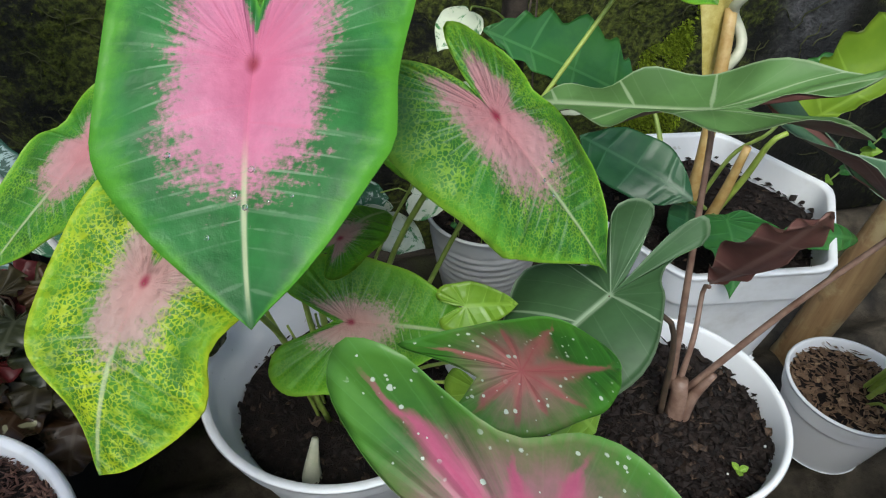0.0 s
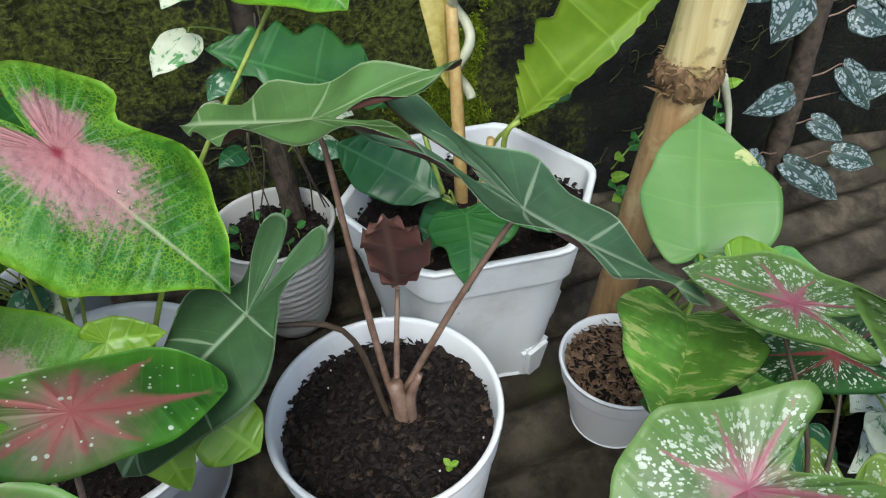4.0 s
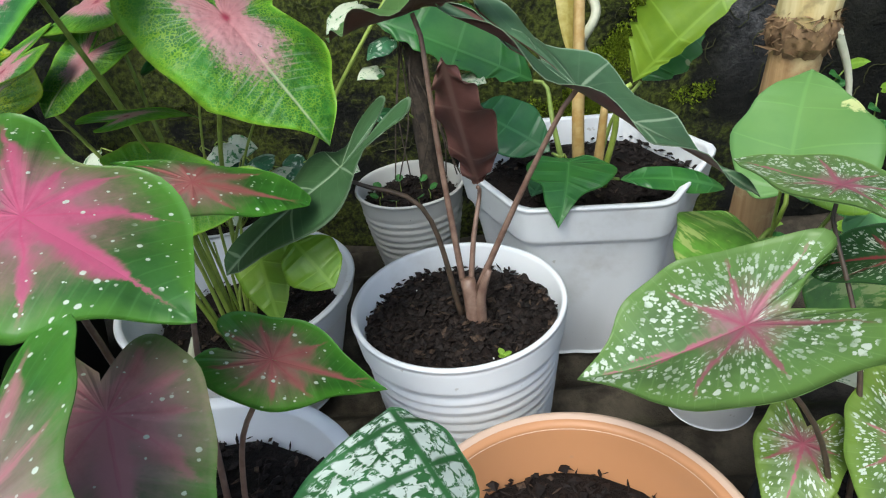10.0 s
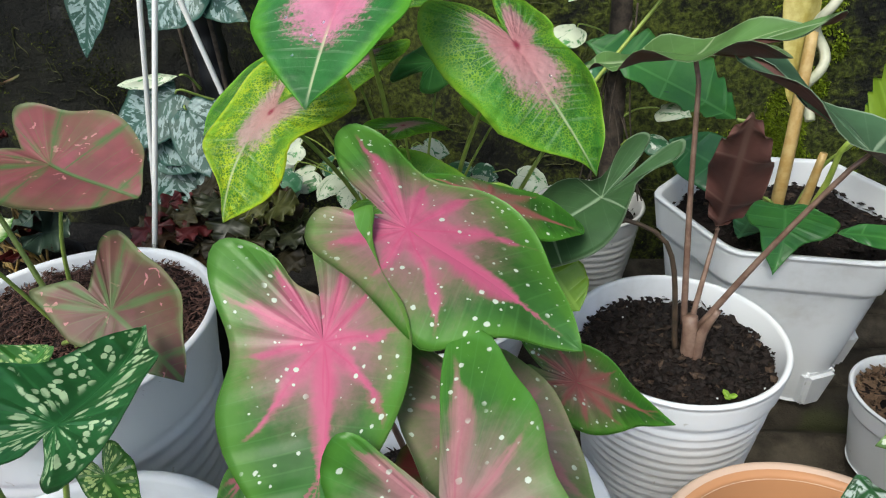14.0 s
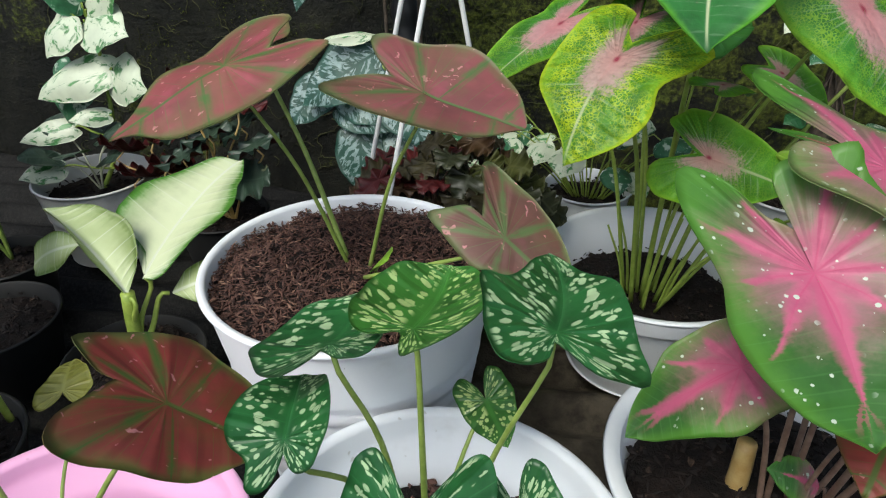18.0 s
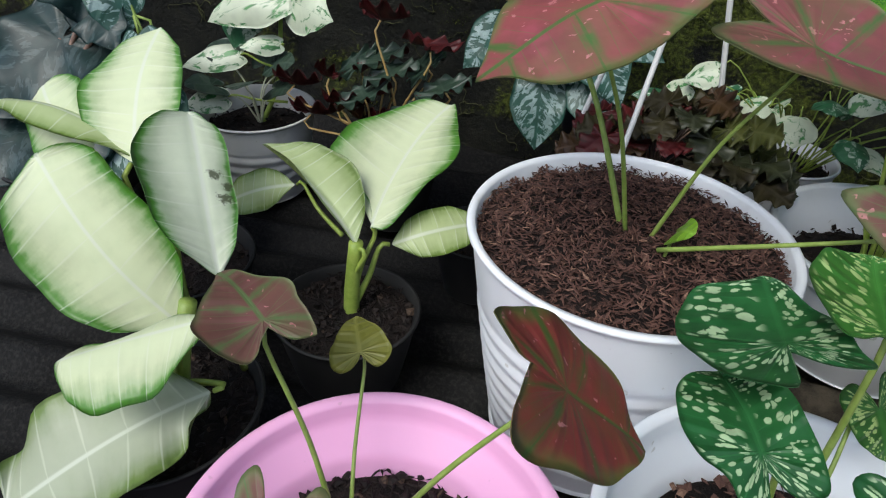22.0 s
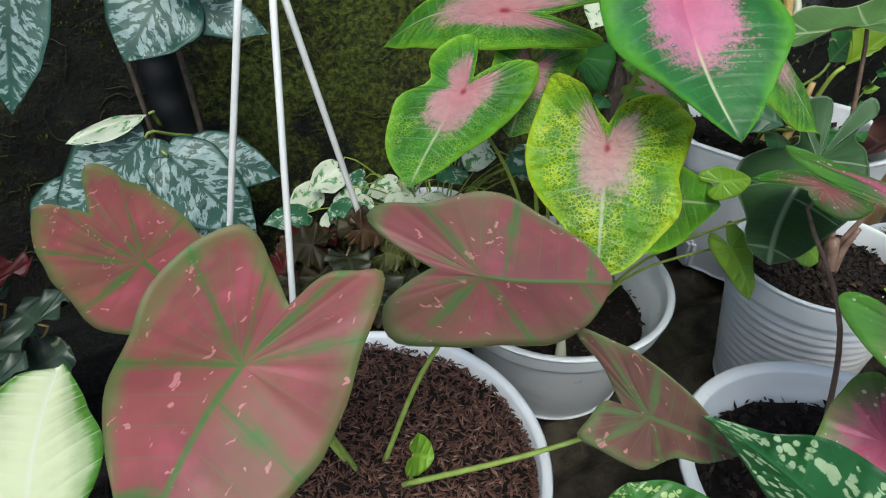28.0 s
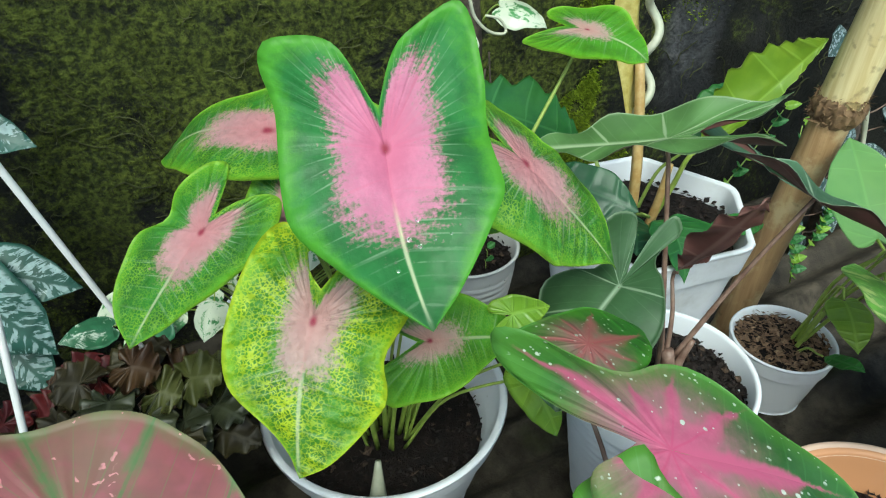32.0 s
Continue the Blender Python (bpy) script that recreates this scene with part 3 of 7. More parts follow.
POTH_SPLASH = streaked("yellow_splashed_leaf", (0.40, 0.52, 0.16), (0.085, 0.21, 0.028), 0.57, 26.0)
WHITE_DASHED = streaked("white_dashed_leaf", (0.66, 0.72, 0.60), (0.06, 0.15, 0.06), 0.42, 26.0)
POTH_BIG = patched_leaf("light_leaf_with_cream_patch", (0.135, 0.30, 0.085), (0.165, 0.335, 0.09), (0.62, 0.68, 0.30))


def netted(name, white, green):
    """White torn blotches between green veins, with a green margin."""
    sh = LeafShade(name).maps()
    v = sh.vec(sh.m("ADD", sh.m("MULTIPLY", sh.s, 38.0), sh.seed), sh.m("MULTIPLY", sh.k, 9.0), sh.m("MULTIPLY", sh.step(sh.fy, -0.0005, 0.0005), 9.0))
    n = sh.noise(v, 1.0, 3.0, 0.65, 0.7)
    d, _ = sh.cells(sh.vec(sh.m("ADD", sh.fx, sh.m("MULTIPLY", n, 0.008)), sh.m("ADD", sh.fy, sh.m("MULTIPLY", n, 0.008)), sh.seed), 170.0, "DISTANCE_TO_EDGE")
    patch = sh.step(sh.m("ADD", d, sh.m("MULTIPLY", sh.m("SUBTRACT", n, 0.5), 0.9)), 0.05, 0.14)
    patch = sh.m("MULTIPLY", patch, sh.m("SUBTRACT", 1.0, sh.veins(5.0, 0.022, 0.5)))
    patch = sh.m("MULTIPLY", patch, sh.step(sh.m("ADD", sh.k, sh.m("MULTIPLY", sh.m("SUBTRACT", n, 0.5), 0.4)), 0.90, 0.80))
    sh.relief(8.0, 0.3)
    return sh.done(sh.mix(patch, mottled(sh, green, tuple(0.6 * q for q in green), 60.0), white), 0.4, thin=0.2)


WHITE_NET = netted("caladium_white", (0.62, 0.70, 0.62), (0.045, 0.17, 0.05))


def stem_mat(name, a, b, rough=0.45):
    sh = Shade(name)
    p = sh.world_place()
    n = sh.noise(p, 90.0, 4.0, 0.65)
    sh.bump(n, 0.25, 0.001)
    return sh.done(sh.mix(sh.step(n, 0.3, 0.7), a, b), rough)


STEM_GREEN = stem_mat("stem_green", (0.19, 0.28, 0.05), (0.28, 0.38, 0.09))
STEM_LIME = stem_mat("stem_lime", (0.23, 0.33, 0.05), (0.34, 0.44, 0.09))
STEM_BROWN = stem_mat("stem_brown", (0.15, 0.085, 0.062), (0.25, 0.165, 0.125))
STEM_DARK = stem_mat("stem_dark", (0.045, 0.035, 0.025), (0.09, 0.06, 0.04))
STEM_TAN = stem_mat("stem_tan", (0.40, 0.25, 0.08), (0.50, 0.36, 0.15))
STEM_OLIVE = stem_mat("stem_olive", (0.34, 0.28, 0.06), (0.48, 0.42, 0.14))
STEM_PALE = stem_mat("stem_pale", (0.42, 0.45, 0.32), (0.52, 0.52, 0.40))


def plastic(name, colour, dirt, rough=0.34, dirt_share=0.5):
    sh = Shade(name)
    p = sh.world_place()
    big, fine = sh.noise(p, 9.0, 5.0, 0.65), sh.noise(p, 160.0, 3.0, 0.6)
    grime = sh.m("MULTIPLY", sh.step(big, 0.55, 0.82), dirt_share)
    speck = sh.m("MULTIPLY", sh.step(sh.noise(p, 75.0, 2.0, 0.7), 0.70, 0.76), 0.5)
    c = sh.mix(sh.m("MAXIMUM", grime, speck), colour, dirt)
    sh.bump(fine, 0.06, 0.0006)
    return sh.done(c, sh.step(big, 0.2, 0.9, rough, rough + 0.22))


POT_WHITE = plastic("white_plastic", (0.84, 0.87, 0.90), (0.42, 0.40, 0.35))
POT_OLD = plastic("old_white_plastic", (0.66, 0.66, 0.63), (0.20, 0.17, 0.12), 0.45, 0.75)
POT_PINK = plastic("pink_plastic", (0.82, 0.42, 0.66), (0.60, 0.33, 0.46), 0.34, 0.3)
POT_CLAY = plastic("orange_plastic", (0.52, 0.25, 0.115), (0.42, 0.24, 0.14), 0.4, 0.5)
POT_RIM_CLAY = plastic("pale_orange_rim", (0.62, 0.44, 0.33), (0.48, 0.36, 0.27), 0.42, 0.4)
POT_BLACK = plastic("black_plastic", (0.007, 0.007, 0.007), (0.022, 0.020, 0.016), 0.6, 0.5)
ROD = plastic("white_rod", (0.72, 0.73, 0.72), (0.5, 0.48, 0.42), 0.4, 0.3)


def earth(name, a, b):
    sh = Shade(name)
    p = sh.world_place()
    n, f = sh.noise(p, 60.0, 5.0, 0.7), sh.noise(p, 320.0, 3.0, 0.7)
    sh.bump(sh.m("ADD", n, sh.m("MULTIPLY", f, 0.6)), 0.9, 0.004)
    return sh.done(sh.mix(sh.step(n, 0.35, 0.7), a, b), 0.85, spec=0.25)


def chips(name, a, b, c):
    sh = Shade(name)
    i = sh.island()
    col = sh.mix(sh.step(i, 0.0, 0.75), a, b)
    col = sh.mix(sh.step(i, 0.86, 1.0), col, c)
    n = sh.noise(sh.world_place(), 500.0, 2.0)
    sh.bump(n, 0.4, 0.0008)
    return sh.done(sh.mix(sh.step(n, 0.3, 0.8), col, tuple(0.7 * q for q in b)), 0.75, spec=0.3)


SOIL = earth("potting_soil", (0.005, 0.0035, 0.003), (0.016, 0.010, 0.008))
SOIL_CHIP = chips("soil_crumbs", (0.005, 0.0035, 0.003), (0.015, 0.009, 0.007), (0.09, 0.058, 0.038))
HUSK_CHIP = chips("rice_husks", (0.014, 0.008, 0.0065), (0.125, 0.062, 0.047), (0.27, 0.16, 0.11))
HUSK_LIGHT = chips("pale_husks", (0.08, 0.045, 0.025), (0.20, 0.125, 0.075), (0.32, 0.22, 0.13))


def wall_mat():
    sh = Shade("mossy_wall")
    p = sh.world_place()
    big, mid, fine = sh.noise(p, 2.6, 5.0, 0.6), sh.noise(p, 13.0, 6.0, 0.7, 0.5), sh.noise(p, 120.0, 4.0, 0.7)
    base = sh.mix(sh.step(mid, 0.35, 0.7), (0.003, 0.0035, 0.0025), (0.014, 0.0145, 0.009))
    base = sh.mix(sh.step(sh.noise(p, 5.0, 4.0), 0.58, 0.72), base, (0.026, 0.026, 0.024))
    moss = sh.mix(sh.step(fine, 0.35, 0.7), (0.014, 0.020, 0.003), (0.098, 0.122, 0.016))
    m = sh.m("ADD", big, sh.m("MULTIPLY", sh.m("SUBTRACT", mid, 0.5), 0.75))
    m = sh.m("ADD", m, sh.m("MULTIPLY", sh.m("SUBTRACT", fine, 0.5), 0.25))
    # moss colour thinned at both ends, painting in the wall's darker, shaded stretches
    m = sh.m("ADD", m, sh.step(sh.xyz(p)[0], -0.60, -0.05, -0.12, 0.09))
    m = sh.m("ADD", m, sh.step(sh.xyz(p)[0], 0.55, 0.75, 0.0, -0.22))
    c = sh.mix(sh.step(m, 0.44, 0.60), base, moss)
    # a bare grey run of lime beside the bamboo
    side = sh.m("ABSOLUTE", sh.m("SUBTRACT", sh.m("ADD", sh.xyz(p)[0], sh.m("MULTIPLY", sh.m("SUBTRACT", mid, 0.5), 0.12)), 0.68))
    lime = sh.m("MULTIPLY", sh.step(side, 0.075, 0.02), sh.step(sh.xyz(p)[2], 0.12, 0.34))
    c = sh.mix(sh.m("MULTIPLY", lime, sh.step(fine, 0.25, 0.6, 0.3, 0.9)), c, sh.mix(sh.step(mid, 0.4, 0.65), (0.05, 0.052, 0.055), (0.13, 0.13, 0.135)))
    sh.bump(sh.m("ADD", mid, sh.m("MULTIPLY", fine, 0.8)), 1.0, 0.012)
    return sh.done(c, 0.85, spec=0.3)


def moss_mat(name, a, b):
    sh = Shade(name)
    i = sh.island()
    return sh.done(sh.mix(i, a, b), 0.8, spec=0.2, thin=0.15)


def sheet_mat():
    sh = Shade("weathered_sheet")
    p = sh.world_place()
    big, mid, fine = sh.noise(p, 4.0, 5.0, 0.6), sh.noise(p, 26.0, 5.0, 0.65), sh.noise(p, 220.0, 3.0, 0.7)
    c = sh.mix(sh.step(mid, 0.3, 0.7), (0.026, 0.021, 0.015), (0.115, 0.096, 0.069))
    c = sh.mix(sh.step(big, 0.42, 0.66), c, (0.035, 0.03, 0.022))
    c = sh.mix(sh.m("MULTIPLY", sh.step(sh.noise(p, 8.0, 4.0), 0.58, 0.7), 0.7), c, (0.055, 0.062, 0.022))
    # the sheet's colour turns near-black towards its west end
    darkened = sh.m("ADD", sh.m("MULTIPLY", sh.xyz(p)[0], -1.4), sh.m("MULTIPLY", sh.m("SUBTRACT", mid, 0.5), 0.8))
    c = sh.mix(sh.step(darkened, 0.18, 0.6), c, sh.mix(sh.step(fine, 0.4, 0.75), (0.004, 0.004, 0.004), (0.022, 0.021, 0.019)))
    sh.bump(sh.m("ADD", mid, sh.m("MULTIPLY", fine, 0.4)), 0.7, 0.005)
    return sh.done(c, sh.step(big, 0.3, 0.7, 0.9, 0.65), spec=0.2)


def bamboo_mat():
    sh = Shade("dry_bamboo")
    p = sh.place()
    x, y, z = sh.xyz(p)
    grain = sh.noise(sh.vec(sh.m("MULTIPLY", x, 160.0), sh.m("MULTIPLY", y, 160.0), sh.m("MULTIPLY", z, 7.0)), 1.0, 4.0, 0.6)
    patch = sh.noise(p, 22.0, 5.0, 0.65)
    c = sh.mix(sh.step(grain, 0.3, 0.7), (0.36, 0.21, 0.095), (0.50, 0.33, 0.16))
    c = sh.mix(sh.m("MULTIPLY", sh.step(patch, 0.5, 0.66), 1.0), c, (0.58, 0.45, 0.24))
    top = sh.mix(sh.step(grain, 0.3, 0.7), (0.54, 0.42, 0.19), (0.70, 0.60, 0.33))
    c = sh.mix(sh.step(sh.m("ADD", z, sh.m("MULTIPLY", sh.m("SUBTRACT", patch, 0.5), 0.06)), 0.355, 0.385), c, top)
    c = sh.mix(sh.m("MULTIPLY", sh.step(sh.noise(p, 60.0, 4.0), 0.58, 0.72), 0.5), c, (0.15, 0.09, 0.04))
    sh.bump(grain, 0.35, 0.002)
    return sh.done(c, 0.42)


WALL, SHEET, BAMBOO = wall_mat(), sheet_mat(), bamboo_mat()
MOSS = moss_mat("moss_tufts", (0.014, 0.020, 0.003), (0.085, 0.105, 0.012))
MOSS_THREAD = moss_mat("pale_rootlets", (0.025, 0.030, 0.010), (0.090, 0.095, 0.040))
MOSS_BRIGHT = moss_mat("bright_moss", (0.08, 0.12, 0.008), (0.24, 0.33, 0.02))
BARK = stem_mat("dark_bark", (0.03, 0.022, 0.017), (0.10, 0.075, 0.055), 0.8)
FIBRE = stem_mat("dry_fibre", (0.10, 0.055, 0.025), (0.26, 0.16, 0.08), 0.8)
PIPE = plastic("black_pipe", (0.008, 0.009, 0.012), (0.03, 0.03, 0.028), 0.4, 0.5)
GROUND = earth("dark_ground", (0.02, 0.016, 0.012), (0.05, 0.04, 0.03))
WATER = Shade("water_drop")
WATER.bsdf.inputs["Transmission Weight"].default_value, WATER.bsdf.inputs["IOR"].default_value = 1.0, 1.33
WATER = WATER.done((0.95, 0.97, 0.97), 0.03)
STICKER = plastic("brown_sticker", (0.10, 0.06, 0.04), (0.3, 0.25, 0.2), 0.5, 0.5)

# ---- building helpers ----
def mesh_of(name, verts, faces, *mats, smooth=True):
    me = bpy.data.meshes.new(name)
    me.from_pydata([tuple(v) for v in verts], [], faces)
    for mt in mats:
        me.materials.append(mt)
    if smooth:
        me.polygons.foreach_set("use_smooth", [True] * len(me.polygons))
    me.update()
    return me


def part(name, me, parent, label=""):
    ob = new(name, me)
    ob.parent = parent
    if parent is not None:
        base = parent
        shift = Vector((0, 0, 0))
        while base is not None:
            shift += base.location
            base = base.parent
        ob.location = -shift
    if label:
        ob["label"] = label
    return ob


def thing(name, at, label, category, group=""):
    ob = new(name)
    ob.location = at
    return tagged(ob, label, category, group)


def outline(form, lobe):
    """Half a blade's outline from the notch to the tip: along, across (across in half widths)."""
    return {
        "heart": [(-0.42 * lobe, 0.0), (-0.58 * lobe, 0.12), (-0.88 * lobe, 0.36), (-lobe, 0.58), (-0.85 * lobe, 0.80), (-0.38 * lobe, 0.96), (0.05, 1.0), (0.3, 0.94), (0.55, 0.72), (0.78, 0.42), (0.92, 0.16), (1, 0)],
        "broad": [(-0.04, 0.0), (-0.45 * lobe, 0.10), (-0.9 * lobe, 0.35), (-lobe, 0.6), (-0.75 * lobe, 0.9), (-0.2 * lobe, 1.0), (0.15, 0.95), (0.4, 0.80), (0.62, 0.58), (0.82, 0.32), (0.94, 0.11), (1, 0)],
        "waist": [(-0.16 * lobe, 0.0), (-0.5 * lobe, 0.24), (-0.9 * lobe, 0.55), (-lobe, 0.80), (-0.82 * lobe, 1.0), (-0.4 * lobe, 0.97), (0.0, 0.85), (0.28, 0.83), (0.55, 0.71), (0.78, 0.46), (0.93, 0.18), (1, 0)],
        "arrow": [(-0.08, 0.0), (-0.35 * lobe, 0.18), (-0.75 * lobe, 0.5), (-lobe, 0.75), (-0.86 * lobe, 0.98), (-0.4 * lobe, 1.0), (0.0, 0.98), (0.3, 0.86), (0.55, 0.62), (0.78, 0.34), (0.93, 0.12), (1, 0)],
        "oval": [(0, 0), (0.05, 0.22), (0.16, 0.62), (0.32, 0.93), (0.5, 1.0), (0.66, 0.9), (0.8, 0.66), (0.91, 0.34), (0.97, 0.12), (1, 0)],
        "blunt": [(0, 0), (0.04, 0.24), (0.14, 0.62), (0.30, 0.90), (0.5, 1.0), (0.70, 0.98), (0.85, 0.80), (0.94, 0.50), (0.985, 0.18), (1, 0)],
        "red_back": [(-0.95, 0), (-1.2, 0.18), (-1.5, 0.38), (-1.56, 0.62), (-1.3, 0.86), (-0.7, 1.0), (0.0, 1.0), (0.4, 0.8), (0.75, 0.42), (1, 0)],
        "cordate": [(0, 0), (-0.07, 0.2), (-0.09, 0.5), (0.02, 0.82), (0.2, 1.0), (0.42, 0.97), (0.62, 0.76), (0.8, 0.44), (0.93, 0.15), (1, 0)],
        "strap": [(0, 0), (0.05, 0.35), (0.2, 0.8), (0.4, 1.0), (0.6, 0.93), (0.8, 0.6), (0.93, 0.25), (1, 0)],
        "tall_heart_one": [(-0.25, 0), (-0.56, 0.17), (-0.71, 0.36), (-0.82, 0.81), (-0.68, 0.95), (-0.37, 1), (-0.07, 0.93), (0.33, 0.92), (0.46, 0.85), (0.81, 0.37), (1, 0)],
        "tall_heart_two": [(-0.25, 0), (-0.61, 0.26), (-0.73, 0.47), (-0.79, 0.77), (-0.78, 0.96), (-0.67, 1), (-0.26, 0.87), (0.13, 0.9), (0.39, 0.82), (0.69, 0.49), (1, 0)],
        "broad_heart_one": [(-0.15, 0), (-0.42, 0.23), (-0.42, 0.46), (-0.17, 0.95), (-0.05, 0.96), (0.07, 0.61), (0.35, 1), (0.5, 0.93), (0.65, 0.61), (0.82, 0.42), (1, 0)],
        "broad_heart_two": [(-0.15, 0), (-0.31, 0.12), (-0.43, 0.27), (-0.52, 0.52), (-0.54, 0.72), (-0.48, 0.89), (-0.28, 1), (0.36, 0.96), (0.53, 0.76), (0.87, 0.16), (1, 0)],
        "yellow_heart_one": [(-0.22, 0), (-0.42, 0.16), (-0.52, 0.42), (-0.49, 0.68), (-0.34, 0.97), (-0.22, 1), (0.16, 0.8), (0.37, 0.85), (0.54, 0.78), (0.86, 0.37), (1, 0)],
        "yellow_heart_two": [(-0.22, 0), (-0.35, 0.18), (-0.59, 0.36), (-0.7, 0.68), (-0.59, 0.85), (-0.33, 0.91), (-0.06, 1), (0.18, 0.98), (0.4, 0.83), (0.81, 0.15), (1, 0)],
        "eared_heart_one": [(-0.17, 0), (-0.34, 0.18), (-0.47, 0.42), (-0.5, 0.67), (-0.44, 0.87), (-0.19, 1), (0.2, 0.86), (0.42, 0.75), (0.68, 0.47), (0.88, 0.19), (1, 0)],
        "eared_heart_two": [(-0.17, 0), (-0.58, 0.36), (-0.61, 0.69), (-0.48, 0.89), (-0.25, 0.94), (0.01, 0.62), (0.22, 1), (0.45, 0.94), (0.71, 0.73), (0.88, 0.43), (1, 0)],
        "small_heart_one": [(-0.14, 0), (-0.33, 0.17), (-0.56, 0.42), (-0.45, 0.7), (-0.33, 0.94), (-0.07, 1), (0.22, 0.91), (0.51, 0.79), (0.71, 0.59), (0.9, 0.35), (1, 0)],
        "small_heart_two": [(-0.14, 0), (-0.34, 0.19), (-0.54, 0.39), (-0.58, 0.72), (-0.45, 0.95), (-0.24, 1), (0.12, 0.94), (0.42, 0.73), (0.73, 0.38), (1, 0)],
        "dotted_round_one": [(-0.32, 0), (-0.5, 0.31), (-0.69, 0.63), (-0.5, 0.72), (-0.15, 0.81), (0.3, 1), (0.64, 0.95), (0.9, 0.61), (1.01, 0.31), (1, 0)],
        "dotted_round_two": [(-0.32, 0), (-0.45, 0.27), (-0.57, 0.56), (-0.39, 0.79), (-0.09, 1), (0.19, 0.92), (0.51, 0.8), (0.78, 0.45), (1, 0)],
        "dotted_long_one": [(-0.16, 0), (-0.48, 0.09), (-0.72, 0.35), (-0.84, 0.6), (-0.83, 0.86), (-0.65, 0.95), (-0.4, 0.82), (-0.16, 0.75), (0.07, 0.95), (0.27, 1), (0.5, 0.84), (0.71, 0.51), (1, 0)],
        "dotted_long_two": [(-0.16, 0), (-0.28, 0.24), (-0.4, 0.5), (-0.34, 0.8), (-0.1, 0.96), (0.15, 0.97), (0.38, 1), (0.5, 0.96), (0.71, 0.5), (0.86, 0.24), (1, 0)],
        "dotted_wide_one": [(-0.28, 0), (-0.64, 0), (-0.69, 0.34), (-0.68, 0.85), (-0.48, 0.78), (-0.21, 0.85), (-0, 1), (0.23, 0.99), (0.63, 0.74), (0.76, 0.54), (1, 0)],
        "dotted_wide_two": [(-0.28, 0), (-0.38, 0.24), (-0.53, 0.37), (-0.62, 0.56), (-0.64, 0.81), (-0.55, 0.97), (-0.37, 1), (0.05, 0.87), (0.44, 0.91), (0.81, 0.54), (1, 0)],
        "dotted_small_one": [(-0.31, 0), (-0.44, 0.31), (-0.54, 0.53), (-0.44, 0.8), (-0.14, 0.97), (0.15, 1), (0.41, 0.78), (0.64, 0.47), (0.85, 0.14), (1, 0)],
        "dotted_small_two": [(-0.31, 0), (-0.47, 0.01), (-0.58, 0.33), (-0.59, 0.58), (-0.45, 0.82), (-0.22, 1), (0.05, 1), (0.35, 0.78), (0.66, 0.36), (1, 0)],
        "flecked_heart_one": [(-0.24, 0), (-0.51, 0.34), (-0.6, 0.65), (-0.5, 1), (-0.34, 0.95), (-0.01, 1), (0.21, 0.96), (0.41, 0.84), (0.58, 0.62), (0.77, 0.29), (1, 0)],
        "flecked_heart_two": [(-0.24, 0), (-0.45, 0.27), (-0.58, 0.38), (-0.61, 0.51), (-0.55, 0.64), (-0.15, 0.8), (0.09, 0.98), (0.26, 1), (0.6, 0.67), (0.76, 0.35), (1, 0)],
        "red_pointed_one": [(-0.37, 0), (-0.6, 0.07), (-0.67, 0.3), (-0.68, 0.59), (-0.23, 0.83), (0.19, 1), (0.36, 0.96), (0.53, 0.85), (0.7, 0.56), (0.85, 0.22), (1, 0)],
        "red_pointed_two": [(-0.37, 0), (-0.55, 0.28), (-0.72, 0.58), (-0.74, 0.81), (-0.43, 0.95), (-0.23, 1), (0.04, 0.89), (0.32, 0.69), (0.55, 0.47), (0.74, 0.26), (1, 0)],
        "red_round_one": [(-0.36, 0), (-0.67, 0.24), (-0.81, 0.42), (-0.79, 0.54), (-0.64, 0.69), (-0.12, 0.95), (0.11, 1), (0.43, 0.93), (0.69, 0.68), (0.97, 0.15), (1, 0)],
        "red_round_two": [(-0.36, 0), (-0.67, 0.44), (-0.73, 0.73), (-0.71, 0.93), (-0.58, 1), (-0.1, 0.9), (0.15, 0.87), (0.39, 0.8), (0.6, 0.62), (0.81, 0.34), (1, 0)],
        "red_eared_one": [(-0.31, 0), (-0.51, 0.38), (-0.7, 0.69), (-0.73, 0.96), (-0.57, 1), (-0.29, 0.94), (-0.02, 0.99), (0.26, 0.88), (0.62, 0.47), (0.86, 0.22), (1, 0)],
        "red_eared_two": [(-0.31, 0), (-0.49, 0.05), (-0.6, 0.41), (-0.69, 0.84), (-0.44, 0.91), (-0.18, 1), (0.03, 0.97), (0.34, 0.54), (0.66, 0.42), (1, 0)],
        "young_red_one": [(-0.09, 0), (-0.2, 0.22), (-0.29, 0.36), (-0.33, 0.56), (-0.23, 0.78), (-0.09, 0.93), (0.05, 1), (0.19, 0.9), (0.41, 0.6), (0.63, 0.3), (1, 0)],
        "young_red_two": [(-0.09, 0), (-0.28, 0.26), (-0.35, 0.61), (-0.32, 0.79), (-0.12, 0.88), (0.04, 0.89), (0.23, 1), (0.48, 0.78), (0.68, 0.51), (0.95, 0.16), (1, 0)],
        "red_triangle_one": [(-0.46, 0), (-0.61, 0), (-0.83, 0.16), (-0.89, 0.28), (-0.68, 0.53), (-0.34, 0.78), (0.04, 1), (0.35, 0.87), (0.74, 0.7), (0.86, 0.23), (1, 0)],
        "red_triangle_two": [(-0.46, 0), (-0.64, 0.48), (-0.72, 0.74), (-0.66, 0.95), (-0.43, 1), (-0.08, 0.95), (0.37, 0.83), (0.65, 0.52), (1, 0)],
        "splashed_wing_one": [(-0.09, 0), (-0.24, 0.03), (-0.37, 0.23), (-0.39, 0.49), (-0.23, 0.72), (-0.03, 0.88), (0.19, 1), (0.35, 0.71), (0.66, 0.41), (1, 0)],
